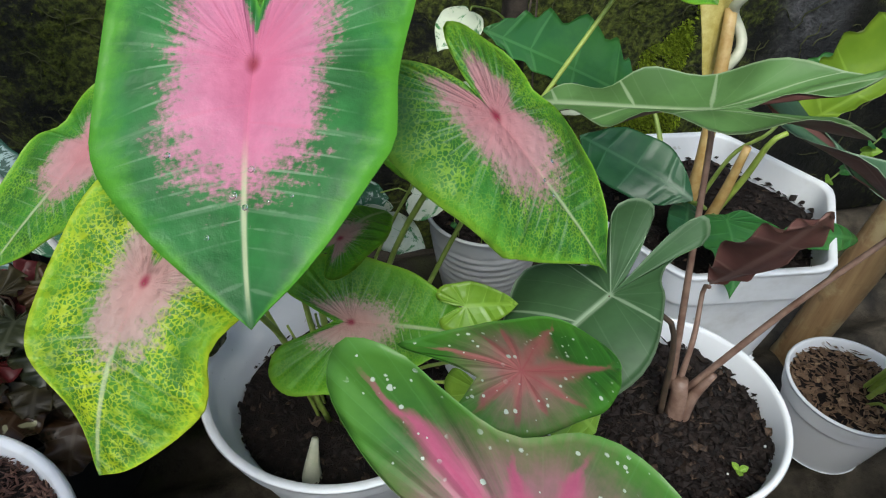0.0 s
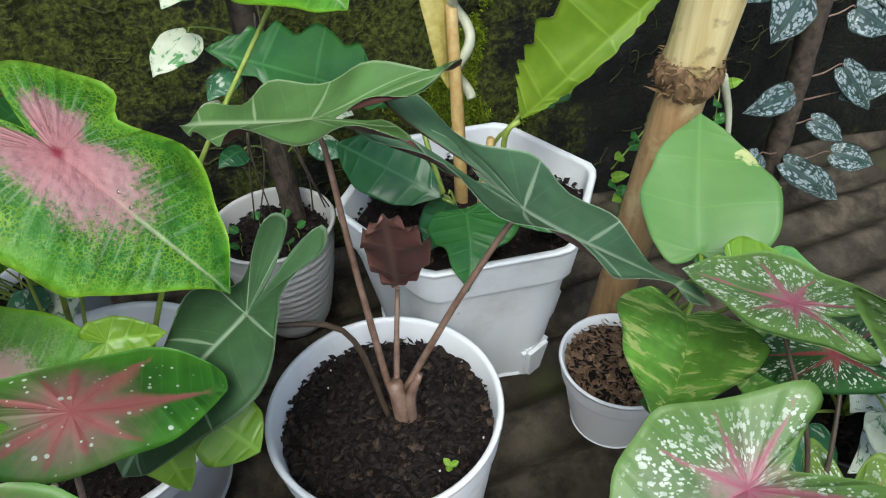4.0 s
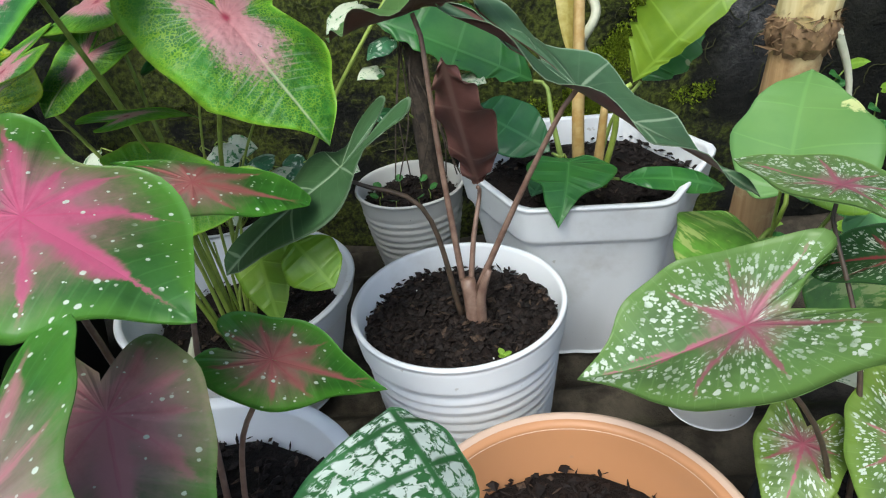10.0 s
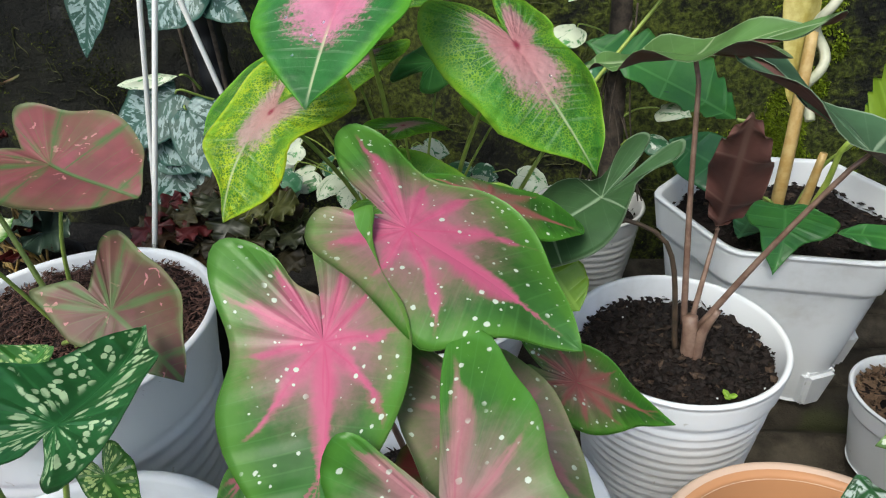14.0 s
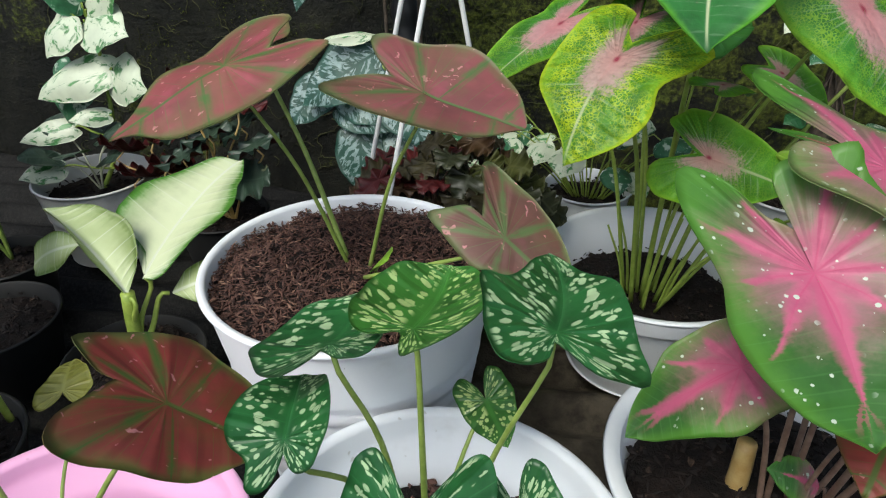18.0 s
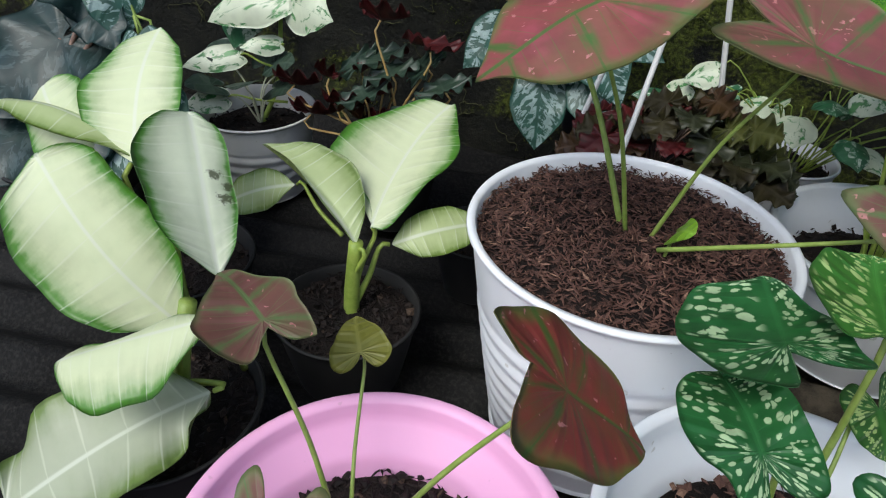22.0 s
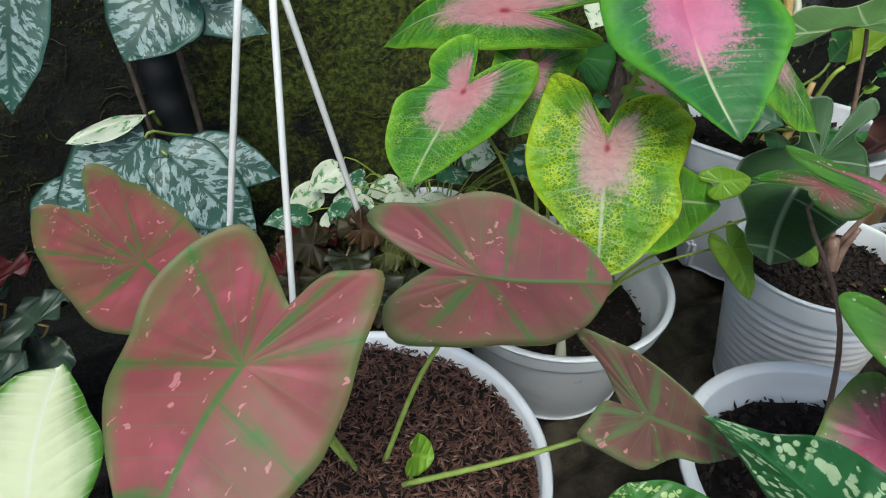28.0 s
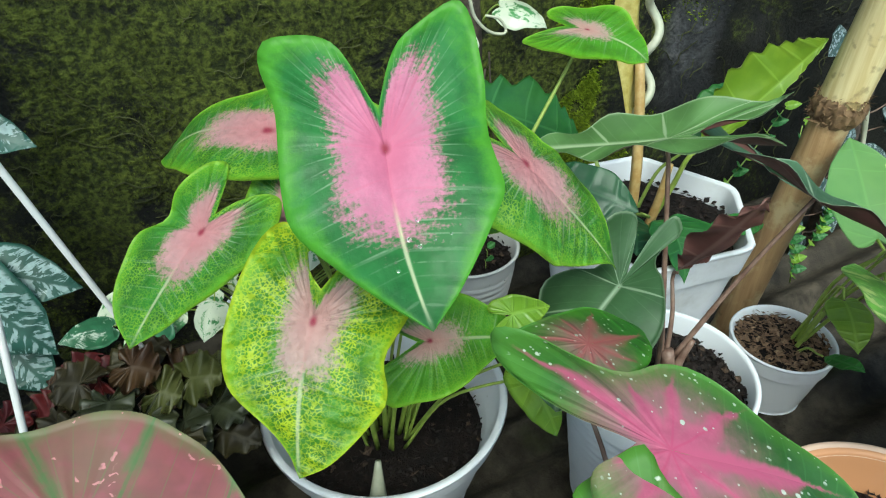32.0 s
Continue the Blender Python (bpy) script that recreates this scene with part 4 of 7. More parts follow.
        "splashed_wing_two": [(-0.09, 0), (-0.26, 0.32), (-0.47, 0.7), (-0.55, 1), (-0.35, 0.99), (-0.11, 0.9), (0.19, 0.73), (0.51, 0.58), (0.68, 0.28), (0.83, 0.13), (1, 0)],
        "alocasia_fork_one": [(-0.1, 0), (-0.46, 0.01), (-0.61, 0.13), (-0.5, 0.36), (-0.32, 0.25), (-0.19, 0.39), (-0.08, 0.66), (0.26, 1), (0.58, 0.82), (0.86, 0.46), (1, 0)],
        "alocasia_fork_two": [(-0.1, 0), (-0.33, 0.16), (-0.54, 0.39), (-0.47, 0.77), (-0.12, 0.41), (0.02, 0.78), (0.21, 1), (0.66, 0.48), (0.8, 0.42), (0.94, 0.3), (1, 0)],
        "lobed_leaf_one": [(-0.08, 0), (-0.18, 0.41), (-0.05, 0.82), (0.18, 1), (0.4, 0.77), (0.52, 0.43), (0.7, 0.21), (1, 0)],
        "lobed_leaf_two": [(-0.08, 0), (0.02, 0.62), (0.26, 1), (0.49, 0.84), (0.53, 0.6), (0.76, 0.4), (1, 0)],
        "alocasia_long": [(-0.09, 0), (-0.35, 0.34), (-0.62, 0.6), (-0.84, 0.72), (-0.68, 0.88), (-0.4, 0.96), (-0.15, 0.86), (0.06, 1), (0.22, 0.92), (0.38, 0.86), (0.52, 0.64), (0.66, 0.52), (0.82, 0.3), (1, 0)],
        "splashed_drop_one": [(-0.16, 0), (-0.45, 0.13), (-0.55, 0.32), (-0.49, 0.48), (-0.21, 0.58), (-0.05, 0.86), (0.18, 1), (0.49, 0.96), (0.78, 0.72), (0.95, 0.36), (1, 0)],
        "splashed_drop_two": [(-0.16, 0), (-0.34, 0.22), (-0.43, 0.5), (-0.43, 0.81), (-0.18, 0.97), (0.19, 1), (0.58, 0.91), (0.76, 0.7), (0.88, 0.32), (1, 0)],
        "splashed_fan_one": [(-0.17, 0), (-0.63, 0), (-0.75, 0.09), (-0.57, 0.42), (-0.27, 0.79), (-0.01, 1), (0.38, 1), (0.8, 0.82), (0.95, 0.51), (1, 0)],
        "splashed_fan_two": [(-0.17, 0), (-0.32, 0.4), (-0.46, 0.77), (-0.37, 1), (0.24, 0.88), (0.61, 0.6), (0.87, 0.33), (1, 0)],
        "splashed_round_one": [(-0.29, 0), (-0.13, 0.11), (-0.25, 0.38), (-0.29, 0.69), (-0.05, 0.94), (0.35, 1), (0.73, 0.78), (0.93, 0.36), (1, 0)],
        "splashed_round_two": [(-0.29, 0), (-0.46, 0.17), (-0.53, 0.4), (-0.53, 0.68), (-0.21, 0.86), (0, 1), (0.45, 0.84), (0.84, 0.47), (1, 0)],
        "cream_blade_one": [(-0.02, 0), (0.1, 0.06), (0.19, 0.33), (0.25, 0.68), (0.34, 0.99), (0.46, 1), (0.61, 0.99), (0.74, 0.85), (0.87, 0.64), (0.98, 0.4), (1, 0)],
        "cream_blade_two": [(-0.02, 0), (0.01, 0.29), (0.18, 0.62), (0.34, 0.83), (0.47, 0.99), (0.61, 1), (0.83, 0.54), (1, 0.11), (1, 0)],
        "round": [(-0.03, 0), (-0.5, 0.25), (-0.62, 0.6), (-0.3, 0.95), (0.15, 1.02), (0.55, 0.85), (0.85, 0.5), (0.97, 0.2), (1, 0)],
    }[form]


def smooth_line(pts, count):
    """Evenly spaced points on a Catmull-Rom line through pts."""
    p = np.array([2 * np.array(pts[0]) - pts[1], *pts, 2 * np.array(pts[-1]) - pts[-2]], float)
    out = []
    for i in range(1, len(p) - 2):
        t = np.linspace(0, 1, 12, endpoint=False)[:, None]
        a, b, c, d = p[i - 1], p[i], p[i + 1], p[i + 2]
        out.append(0.5 * (2 * b + (c - a) * t + (2 * a - 5 * b + 4 * c - d) * t**2 + (3 * b - a - 3 * c + d) * t**3))
    out = np.concatenate([*out, p[-2:-1]])
    run = np.r_[0, np.cumsum(np.linalg.norm(np.diff(out, axis=0), axis=1))]
    at = np.linspace(0, run[-1], count)
    return np.stack([np.interp(at, run, out[:, n]) for n in range(out.shape[1])], 1)


LEAF_COUNT = [0]


def blade(base, tip, up, width, form="heart", top=GREEN, under=None, lobe=0.6, arch=0.05, fold=0.0, cup=0.0, wave=0.02, waves=3.0, teeth=0, tooth=0.1, drop=0.0, twist=0.0, sway=0.0, fine=1.0, ragged=0.028):
    """A leaf blade as a thin two-sided mesh. base: where the stalk joins; tip; up: the way the face looks; width: half of it, in metres."""
    LEAF_COUNT[0] += 1
    rng = np.random.RandomState(LEAF_COUNT[0])
    base, tip = np.array(base, float), np.array(tip, float)
    length = np.linalg.norm(tip - base)
    ax = (tip - base) / length
    az = np.array(up, float)
    az = az - ax * (az @ ax)
    az /= np.linalg.norm(az)
    ay = np.cross(az, ax)
    ns, nk = max(18, int(44 * fine)), max(5, int(11 * fine))
    if teeth:
        ns = max(ns, int(teeth * 7))
    widths = width if isinstance(width, tuple) else (width, width)
    lobes = lobe if isinstance(lobe, tuple) else (lobe, lobe)
    width = 0.5 * sum(widths)
    s = np.linspace(0, 1, ns)
    forms = form if isinstance(form, tuple) else (form, form)
    peltate = forms[0] not in ("oval", "blunt", "cordate", "strap")
    k = (np.arange(nk) / (nk - 1.0)) ** 0.9
    verts, flat, vein, wide = [], [], [], []
    ph = rng.rand(4) * 6.28
    for side, span, back, shape in ((1, widths[0], lobes[0], forms[0]), (-1, widths[1], lobes[1], forms[1])):
        edge = smooth_line(outline(shape, back), ns)
        spine = np.clip((edge[:, 0] - (0.22 if peltate else 0.1)) / 0.8, 0, 0.97)
        spine[-1] = 1.0
        wob = 1 + ragged * (np.sin(s * 23 + ph[0] * side) + 0.7 * np.sin(s * 41 + ph[1] + side)) * np.sin(np.pi * s)
        edge[:, 1] *= wob
        if teeth:
            saw = (s * teeth) % 1.0
            bite = np.where(saw < 0.7, saw / 0.7, (1 - saw) / 0.3)
            edge[:, 1] *= 1 - tooth * (1 - bite) * np.sin(np.pi * s) ** 0.5
        for j in range(nk):
            u = spine + (edge[:, 0] - spine) * k[j]
            v = edge[:, 1] * k[j]
            x, y = u * length, side * v * span
            z = np.where(u > 0, 4 * arch * u * (1 - u), 4 * arch * u * (1 - 0.3 * u)) * length
            z = z - drop * length * np.clip(-u, 0, 2) ** 1.5
            z = z - fold * np.abs(y) - cup * y * y / width + twist * u * y
            z = z + wave * width * 2 * k[j] ** 2 * np.sin(2 * np.pi * waves * s + ph[2] + side * 1.3) * np.sin(np.pi * s) ** 0.4
            z = z + 0.02 * length * np.sin(x / length * 5 + ph[3]) * np.sin(y / width * 3 + ph[0])
            z = z + 0.0035 * length * np.sin(math.pi * (4.0 if peltate else 6.0) * s) ** 2 * k[j] * (1 - k[j]) * 4
            z = z - 0.006 * length * np.exp(-(y / (0.08 * width)) ** 2) * (u > 0)
            swing = y + sway * length * u * (1 - u) * np.where(u > 0, 1.0, 0.5)
            verts.append(base + x[:, None] * ax + swing[:, None] * ay + z[:, None] * az)
            flat.append(np.stack([x, y], 1))
            vein.append(np.stack([s, np.full(ns, k[j])], 1))
            reach = np.hypot(np.gradient(x, s), np.gradient(y, s)) / length
            wide.append(np.stack([reach, np.full(ns, length)], 1))
    verts, flat, vein, wide = (np.concatenate(q) for q in (verts, flat, vein, wide))
    faces = []
    for h in range(2):
        for j in range(nk - 1):
            o = (h * nk + j) * ns
            for i in range(ns - 1):
                q = (o + i, o + i + 1, o + ns + i + 1, o + ns + i)
                faces.append(q[::-1] if h == 0 else q)
    thick = min(0.0007, 0.012 * width)
    count = len(verts)
    norm = np.tile(az, (count, 1))
    allv = np.concatenate([verts, verts - norm * thick])
    low = [tuple(i + count for i in f[::-1]) for f in faces]
    # margin strips close the gap between the two faces
    rim = []
    for h in range(2):
        o = (h * nk + nk - 1) * ns
        for i in range(ns - 1):
            q = (o + i, o + i + 1, o + i + 1 + count, o + i + count)
            rim.append(q if h == 0 else q[::-1])
    me = mesh_of("leaf", allv, faces + low + rim, top, under or UNDER)
    me.polygons.foreach_set("material_index", [0] * len(faces) + [1] * len(low) + [0] * len(rim))
    loops = np.empty(len(me.loops), dtype=np.int64)
    me.loops.foreach_get("vertex_index", loops)
    for name, data in (("flat", flat), ("unit", flat / length), ("vein", vein), ("span", wide)):
        layer = me.uv_layers.new(name=name)
        layer.data.foreach_set("uv", np.concatenate([data, data])[loops].astype(np.float32).ravel())
    bm = bmesh.new()
    bm.from_mesh(me)
    bmesh.ops.remove_doubles(bm, verts=bm.verts, dist=1e-5)
    bmesh.ops.dissolve_degenerate(bm, dist=1e-6, edges=bm.edges)
    bm.to_mesh(me)
    bm.free()
    me.polygons.foreach_set("use_smooth", [True] * len(me.polygons))
    return me


def tube(points, r0, r1=None, mt=STEM_GREEN, sides=8, count=14, name="stalk", rough=0.0):
    """A tapered round stalk along a smooth line."""
    r1 = r0 if r1 is None else r1
    line = smooth_line([tuple(p) for p in points], count)
    verts, faces = [], []
    prev = None
    for i, p in enumerate(line):
        d = line[min(i + 1, count - 1)] - line[max(i - 1, 0)]
        d = d / (np.linalg.norm(d) + 1e-9)
        ref = np.array((0, 0, 1.0)) if abs(d[2]) < 0.9 else np.array((1.0, 0, 0))
        a = np.cross(d, ref) if prev is None else prev - d * (prev @ d)
        a /= np.linalg.norm(a)
        prev = a
        b = np.cross(d, a)
        r = r0 + (r1 - r0) * i / (count - 1)
        for n in range(sides):
            th = 2 * math.pi * n / sides
            rr = r * (1 + rough * math.sin(7.0 * i + 3.1 * n))
            verts.append(p + rr * (math.cos(th) * a + math.sin(th) * b))
    for i in range(count - 1):
        for n in range(sides):
            m = (n + 1) % sides
            faces.append((i * sides + n, i * sides + m, (i + 1) * sides + m, (i + 1) * sides + n))
    faces += [tuple(reversed(range(sides))), tuple(range((count - 1) * sides, count * sides))]
    return mesh_of(name, verts, faces, mt)


def leaf(plant, base, tip, up, width, form="heart", top=GREEN, under=None, root=None, stalk=STEM_GREEN, thick=0.0028, bow=0.25, label="", **more):
    """A blade with its stalk, which rises from root and meets the blade from below."""
    ob = part("leaf", blade(base, tip, up, width, form, top, under, **more), plant, label)
    if root is not None:
        b, r = np.array(base, float), np.array(root, float)
        n = np.array(up, float) / np.linalg.norm(up)
        if form in ("oval", "strap", "cordate", "blunt"):
            n = np.array(tip, float) - b
            n /= np.linalg.norm(n)
        h = np.linalg.norm(b - r)
        mid = r + (b - r) * 0.5 + np.array((0, 0, bow * h * 0.35)) - (b - r) * np.array((1, 1, 0)) * bow * 0.5
        end = b - n * min(0.02, 0.15 * h)
        part("stalk", tube([r, mid, end, b - n * 0.0022], thick * 0.98, thick * 0.6, stalk, 8, 14), ob)
    return ob


def lathe(profile, mt, sides=72, name="pot", squash=None):
    """Turns (radius, height) pairs about the z axis."""
    verts, faces = [], []
    for r, z in profile:
        for n in range(sides):
            th = 2 * math.pi * n / sides
            f = squash(th) if squash else 1.0
            verts.append((r * f * math.cos(th), r * f * math.sin(th), z))
    for i in range(len(profile) - 1):
        for n in range(sides):
            m = (n + 1) % sides
            faces.append((i * sides + n, i * sides + m, (i + 1) * sides + m, (i + 1) * sides + n))
    return mesh_of(name, verts, faces, mt)


def pot_profile(r, h, foot=0.7, lip=0.006, band=0.0, ribs=0, rib=0.0015, rib_lo=0.1, rib_hi=0.8, wall=0.0035, steps=60, inner_step=0.0, curve=0.9):
    """Outside from the bottom up over the rim and down the inside to the floor of the pot."""
    out = [(0.001, 0.0), (r * foot * 0.92, 0.0), (r * foot, 0.004)]
    for i in range(1, steps):
        q = i / steps
        rad = r * (foot + (1 - foot) * q ** curve) - lip * 0.6
        if ribs and rib_lo < q < rib_hi:
            rad += rib * math.sin((q - rib_lo) / (rib_hi - rib_lo) * ribs * 2 * math.pi)
        if band and q > 1 - band:
            rad += lip * 0.55
        out.append((rad, h * q * 0.985))
    out += [(r - 0.001, h * 0.985), (r, h - 0.003), (r - 0.001, h - 0.0008), (r - 0.003, h), (r - lip, h - 0.001), (r - lip - 0.001, h - 0.004)]
    for i in range(1, 14):
        q = 1 - i / 14
        rad = r * (foot + (1 - foot) * q ** curve) - lip * 0.6 - wall
        if inner_step and q < 0.82:
            rad -= inner_step
        out.append((rad, h * (0.02 + 0.96 * q)))
    return out


def soil_top(r, z, mound=0.0, seed=1, mt=SOIL, squash=None, uneven=0.004):
    rng = random.Random(seed)
    rings, sides = 16, 48
    verts, faces = [(0, 0, z + mound)], []

    def height(x, y):
        q = noise.noise(Vector((x * 38 + seed, y * 38, seed * 1.7))) + 0.6 * noise.noise(Vector((x * 95, y * 95 + seed, 3.1)))
        return z + mound * (1 - (x * x + y * y) / (r * r)) + uneven * q

    for i in range(1, rings + 1):
        for n in range(sides):
            th = 2 * math.pi * n / sides
            f = (squash(th) if squash else 1.0) * r * i / rings
            x, y = f * math.cos(th), f * math.sin(th)
            verts.append((x, y, height(x, y)))
    for n in range(sides):
        faces.append((0, 1 + n, 1 + (n + 1) % sides))
    for i in range(rings - 1):
        for n in range(sides):
            a, b = 1 + i * sides, 1 + (i + 1) * sides
            m = (n + 1) % sides
            faces.append((a + n, b + n, b + m, a + m))
    return mesh_of("soil", verts, faces, mt), height


def flakes(count, r, height, mt, size=(0.003, 0.007), seed=1, squash=None, lumps=0.0, flat=0.35):
    """Loose husks and crumbs lying over the soil: many small lens-shaped bits in one mesh."""
    rng = random.Random(seed)
    verts, faces = [], []
    for _ in range(count):
        th, q = rng.uniform(0, 6.283), math.sqrt(rng.random()) * 0.985
        f = (squash(th) if squash else 1.0) * r * q
        x, y = f * math.cos(th), f * math.sin(th)
        ln = rng.uniform(*size)
        wd = ln * rng.uniform(0.16, 0.3)
        if rng.random() < lumps:
            ln = rng.uniform(0.0025, 0.0065)
            wd = ln * rng.uniform(0.6, 0.95)
        rot = Euler((rng.gauss(0, flat), rng.gauss(0, flat), rng.uniform(0, 6.283))).to_matrix()
        lift = rng.uniform(0.0003, 0.0035)
        if rng.random() < 0.10:
            grow = rng.uniform(0.975, 1.012) / max(q, 0.05)
            x, y, lift = x * grow, y * grow, rng.uniform(0.0, 0.008)
        c = Vector((x, y, height(x, y) + lift))
        o = len(verts)
        for p in ((ln, 0, 0), (-ln, 0, 0), (0.15 * ln, wd, 0), (-0.15 * ln, -wd, 0), (0, 0, 0.5 * wd), (0, 0, -0.5 * wd)):
            verts.append(c + rot @ Vector(p))
        faces += [(o + a, o + b, o + d) for a, b, d in ((0, 2, 4), (2, 1, 4), (1, 3, 4), (3, 0, 4), (2, 0, 5), (1, 2, 5), (3, 1, 5), (0, 3, 5))]
    return mesh_of("chips", verts, faces, mt, smooth=False)


def potted(name, at, r, h, label, category, pot_mat=POT_WHITE, soil_z=0.8, chip=SOIL_CHIP, chips_n=900, mound=0.004, seed=1, pot_label="", squash=None, soil_mat=SOIL, chip_size=(0.003, 0.007), lumps=0.4, group="", tilt=(0, 0), **shape):
    """A pot with its soil; leaves are added to what it returns."""
    sets = {"potted_caladium": "potted caladiums on the shelf", "potted_pothos": "potted pothos on the shelf", "potted_dieffenbachia": "potted dieffenbachias on the shelf", "potted_begonia": "potted begonias on the shelf"}
    ob = thing(name, at, label, category, group or sets.get(name, ""))
    pot = part("flower_pot", lathe(pot_profile(r, h, **shape), pot_mat, squash=squash), ob, pot_label)
    pot.location = (0, 0, 0)
    pot.rotation_euler = (tilt[0], tilt[1], 0)
    foot, lip = shape.get("foot", 0.7), shape.get("lip", 0.006)
    rs = r * (foot + (1 - foot) * soil_z ** shape.get("curve", 0.9)) - lip * 0.6 - 0.004 - (shape.get("inner_step", 0.0) if soil_z < 0.82 else 0)
    me, height = soil_top(rs, h * soil_z, mound, seed, soil_mat, squash)
    part("soil", me, pot).location = (0, 0, 0)
    tagged(part("soil_litter", flakes(chips_n, rs, height, chip, chip_size, seed, squash, lumps), pot), kind="stuff").location = (0, 0, 0)
    return ob

# ---- the setting: wall, corrugated sheet, ground ----
WALL_Y = 0.80


def grid_mesh(name, nx, nz, at, mt):
    verts = [at(i / nx, j / nz) for j in range(nz + 1) for i in range(nx + 1)]
    faces = [(j * (nx + 1) + i, j * (nx + 1) + i + 1, (j + 1) * (nx + 1) + i + 1, (j + 1) * (nx + 1) + i) for j in range(nz) for i in range(nx)]
    return mesh_of(name, verts, faces, mt)


def wall_point(a, b):
    x, z = -2.6 + 4.8 * a, -0.45 + 2.3 * b
    p = Vector((x * 3.0, z * 3.0, 0.4))
    y = WALL_Y + 0.018 * noise.noise(p) + 0.009 * noise.noise(p * 4.1) + 0.005 * noise.noise(p * 11.0)
    return (x, y, z)


def thicken(ob, depth):
    """Give a sheet its depth, behind the side that its faces look to."""
    solid = ob.modifiers.new("depth", "SOLIDIFY")
    solid.thickness, solid.offset = depth, -1.0
    return ob


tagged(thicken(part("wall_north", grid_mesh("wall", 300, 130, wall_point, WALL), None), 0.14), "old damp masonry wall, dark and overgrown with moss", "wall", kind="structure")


def sheet_point(a, b):
    x, y = -1.9 + 3.6 * a, -0.75 + 1.5 * b
    skew = y - 0.12 * x
    w = math.sin(2 * math.pi * skew / 0.075)
    p = Vector((x * 6, y * 6, 1.3))
    return (x, y, -0.012 + 0.011 * w + 0.003 * noise.noise(p) + 0.0012 * noise.noise(p * 6))


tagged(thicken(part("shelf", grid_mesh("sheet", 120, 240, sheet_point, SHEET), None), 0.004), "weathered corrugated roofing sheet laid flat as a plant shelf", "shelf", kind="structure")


def ground_point(a, b):
    x, y = -30 + 60 * a, -40 + 40.75 * b
    return (x, y, -0.42 + 0.02 * noise.noise(Vector((x, y, 0.0))))


tagged(part("ground", grid_mesh("ground", 80, 60, ground_point, GROUND), None), "dark trodden earth", "ground", kind="structure")

# out-of-view walls, added to close the setting and hold back low skylight
def unseen_wall(name, x0, y0, x1, y1, label):
    me = grid_mesh("wall", 24, 8, lambda a, b: (x0 + (x1 - x0) * a, y0 + (y1 - y0) * a, -0.45 + 0.9 * b), WALL)
    tagged(thicken(part(name, me, None), 0.12), label, "wall", kind="structure")


unseen_wall("wall_south", -4.5, -4.5, 4.5, -4.5, "plain low dark wall opposite the shelf, unseen, added to cut low skylight")
unseen_wall("wall_west", -2.6, -4.5, -2.6, 0.8, "plain low dark wall past the shelf's end, unseen, added to cut low skylight")
unseen_wall("wall_east", 2.2, -4.5, 2.2, 0.8, "plain low dark wall on the east, unseen, added to cut low skylight")

# moss on the wall: short tufts, thicker in patches
rng = random.Random(5)


def tufts(name, count, mt, spread, size):
    verts, faces = [], []
    tries = 0
    while len(verts) < count * 3 and tries < count * 12:
        tries += 1
        x, z = spread(rng)
        q = noise.noise(Vector((x * 2.3, z * 2.3, 7.7))) + 0.7 * noise.noise(Vector((x * 8, z * 8, 1.1))) + 0.4 * noise.noise(Vector((x * 25, z * 25, 4.4)))
        # tufts thin out at both ends, keeping to the shade painted into the wall
        q -= max(0.0, x - 0.5) * 1.2 + max(0.0, -0.55 - x) * 0.8
        if q < rng.uniform(-0.15, 0.35):
            continue
        a, b = (x + 2.6) / 4.8, (z + 0.45) / 2.3
        px, py, pz = wall_point(a, b)
        ln = rng.uniform(*size)
        d = Vector((rng.gauss(0, 0.7), -1, rng.gauss(-0.1, 0.7))).normalized() * ln
        s = Vector((rng.gauss(0, 1), 0, rng.gauss(0, 1))).normalized() * ln * 0.28
        o = len(verts)
        c = Vector((px, py + 0.001, pz))
        verts += [c - s, c + s, c + d]
        faces.append((o, o + 1, o + 2))
    return mesh_of(name, verts, faces, mt, smooth=False)


tagged(part("wall_moss", tufts("moss", 34000, MOSS, lambda r: (r.uniform(-1.6, 1.3), r.uniform(-0.2, 0.75)), (0.002, 0.007)), None), "short dark green moss growing over the damp wall", "moss", kind="stuff")
tagged(part("bright_moss", tufts("moss", 19000, MOSS_BRIGHT, lambda r: r.choice(((r.gauss(0.50, 0.06), r.gauss(0.30, 0.07)), (r.gauss(0.40, 0.07), r.gauss(0.28, 0.06)), (r.gauss(0.46, 0.10), r.gauss(0.24, 0.10)))), (0.004, 0.009)), None), "bright yellow-green moss cushions on the wall", "moss", kind="stuff")

# thin pale rootlets that creep over the wall
verts, faces = [], []
for n in range(420):
    x, z, a = rng.uniform(-1.2, 1.1), rng.uniform(0.0, 0.62), rng.uniform(0, 6.283)
    width = rng.uniform(0.0003, 0.0006)
    for i in range(rng.randint(6, 14)):
        px, py, pz = wall_point((x + 2.6) / 4.8, (z + 0.45) / 2.3)
        o = len(verts)
        verts += [(px - width * math.sin(a), py - 0.002, pz + width * math.cos(a)), (px, py - 0.004, pz), (px + width * math.sin(a), py - 0.002, pz - width * math.cos(a))]
        if i:
            faces += [(o - 3, o - 2, o + 1, o), (o - 2, o - 1, o + 2, o + 1)]
        a += rng.gauss(0, 0.5)
        x, z = x + 0.006 * math.cos(a), z + 0.006 * math.sin(a)
tagged(part("wall_rootlets", mesh_of("rootlets", verts, faces, MOSS_THREAD), None), "thin pale rootlets creeping over the mossy wall", "roots", kind="stuff")

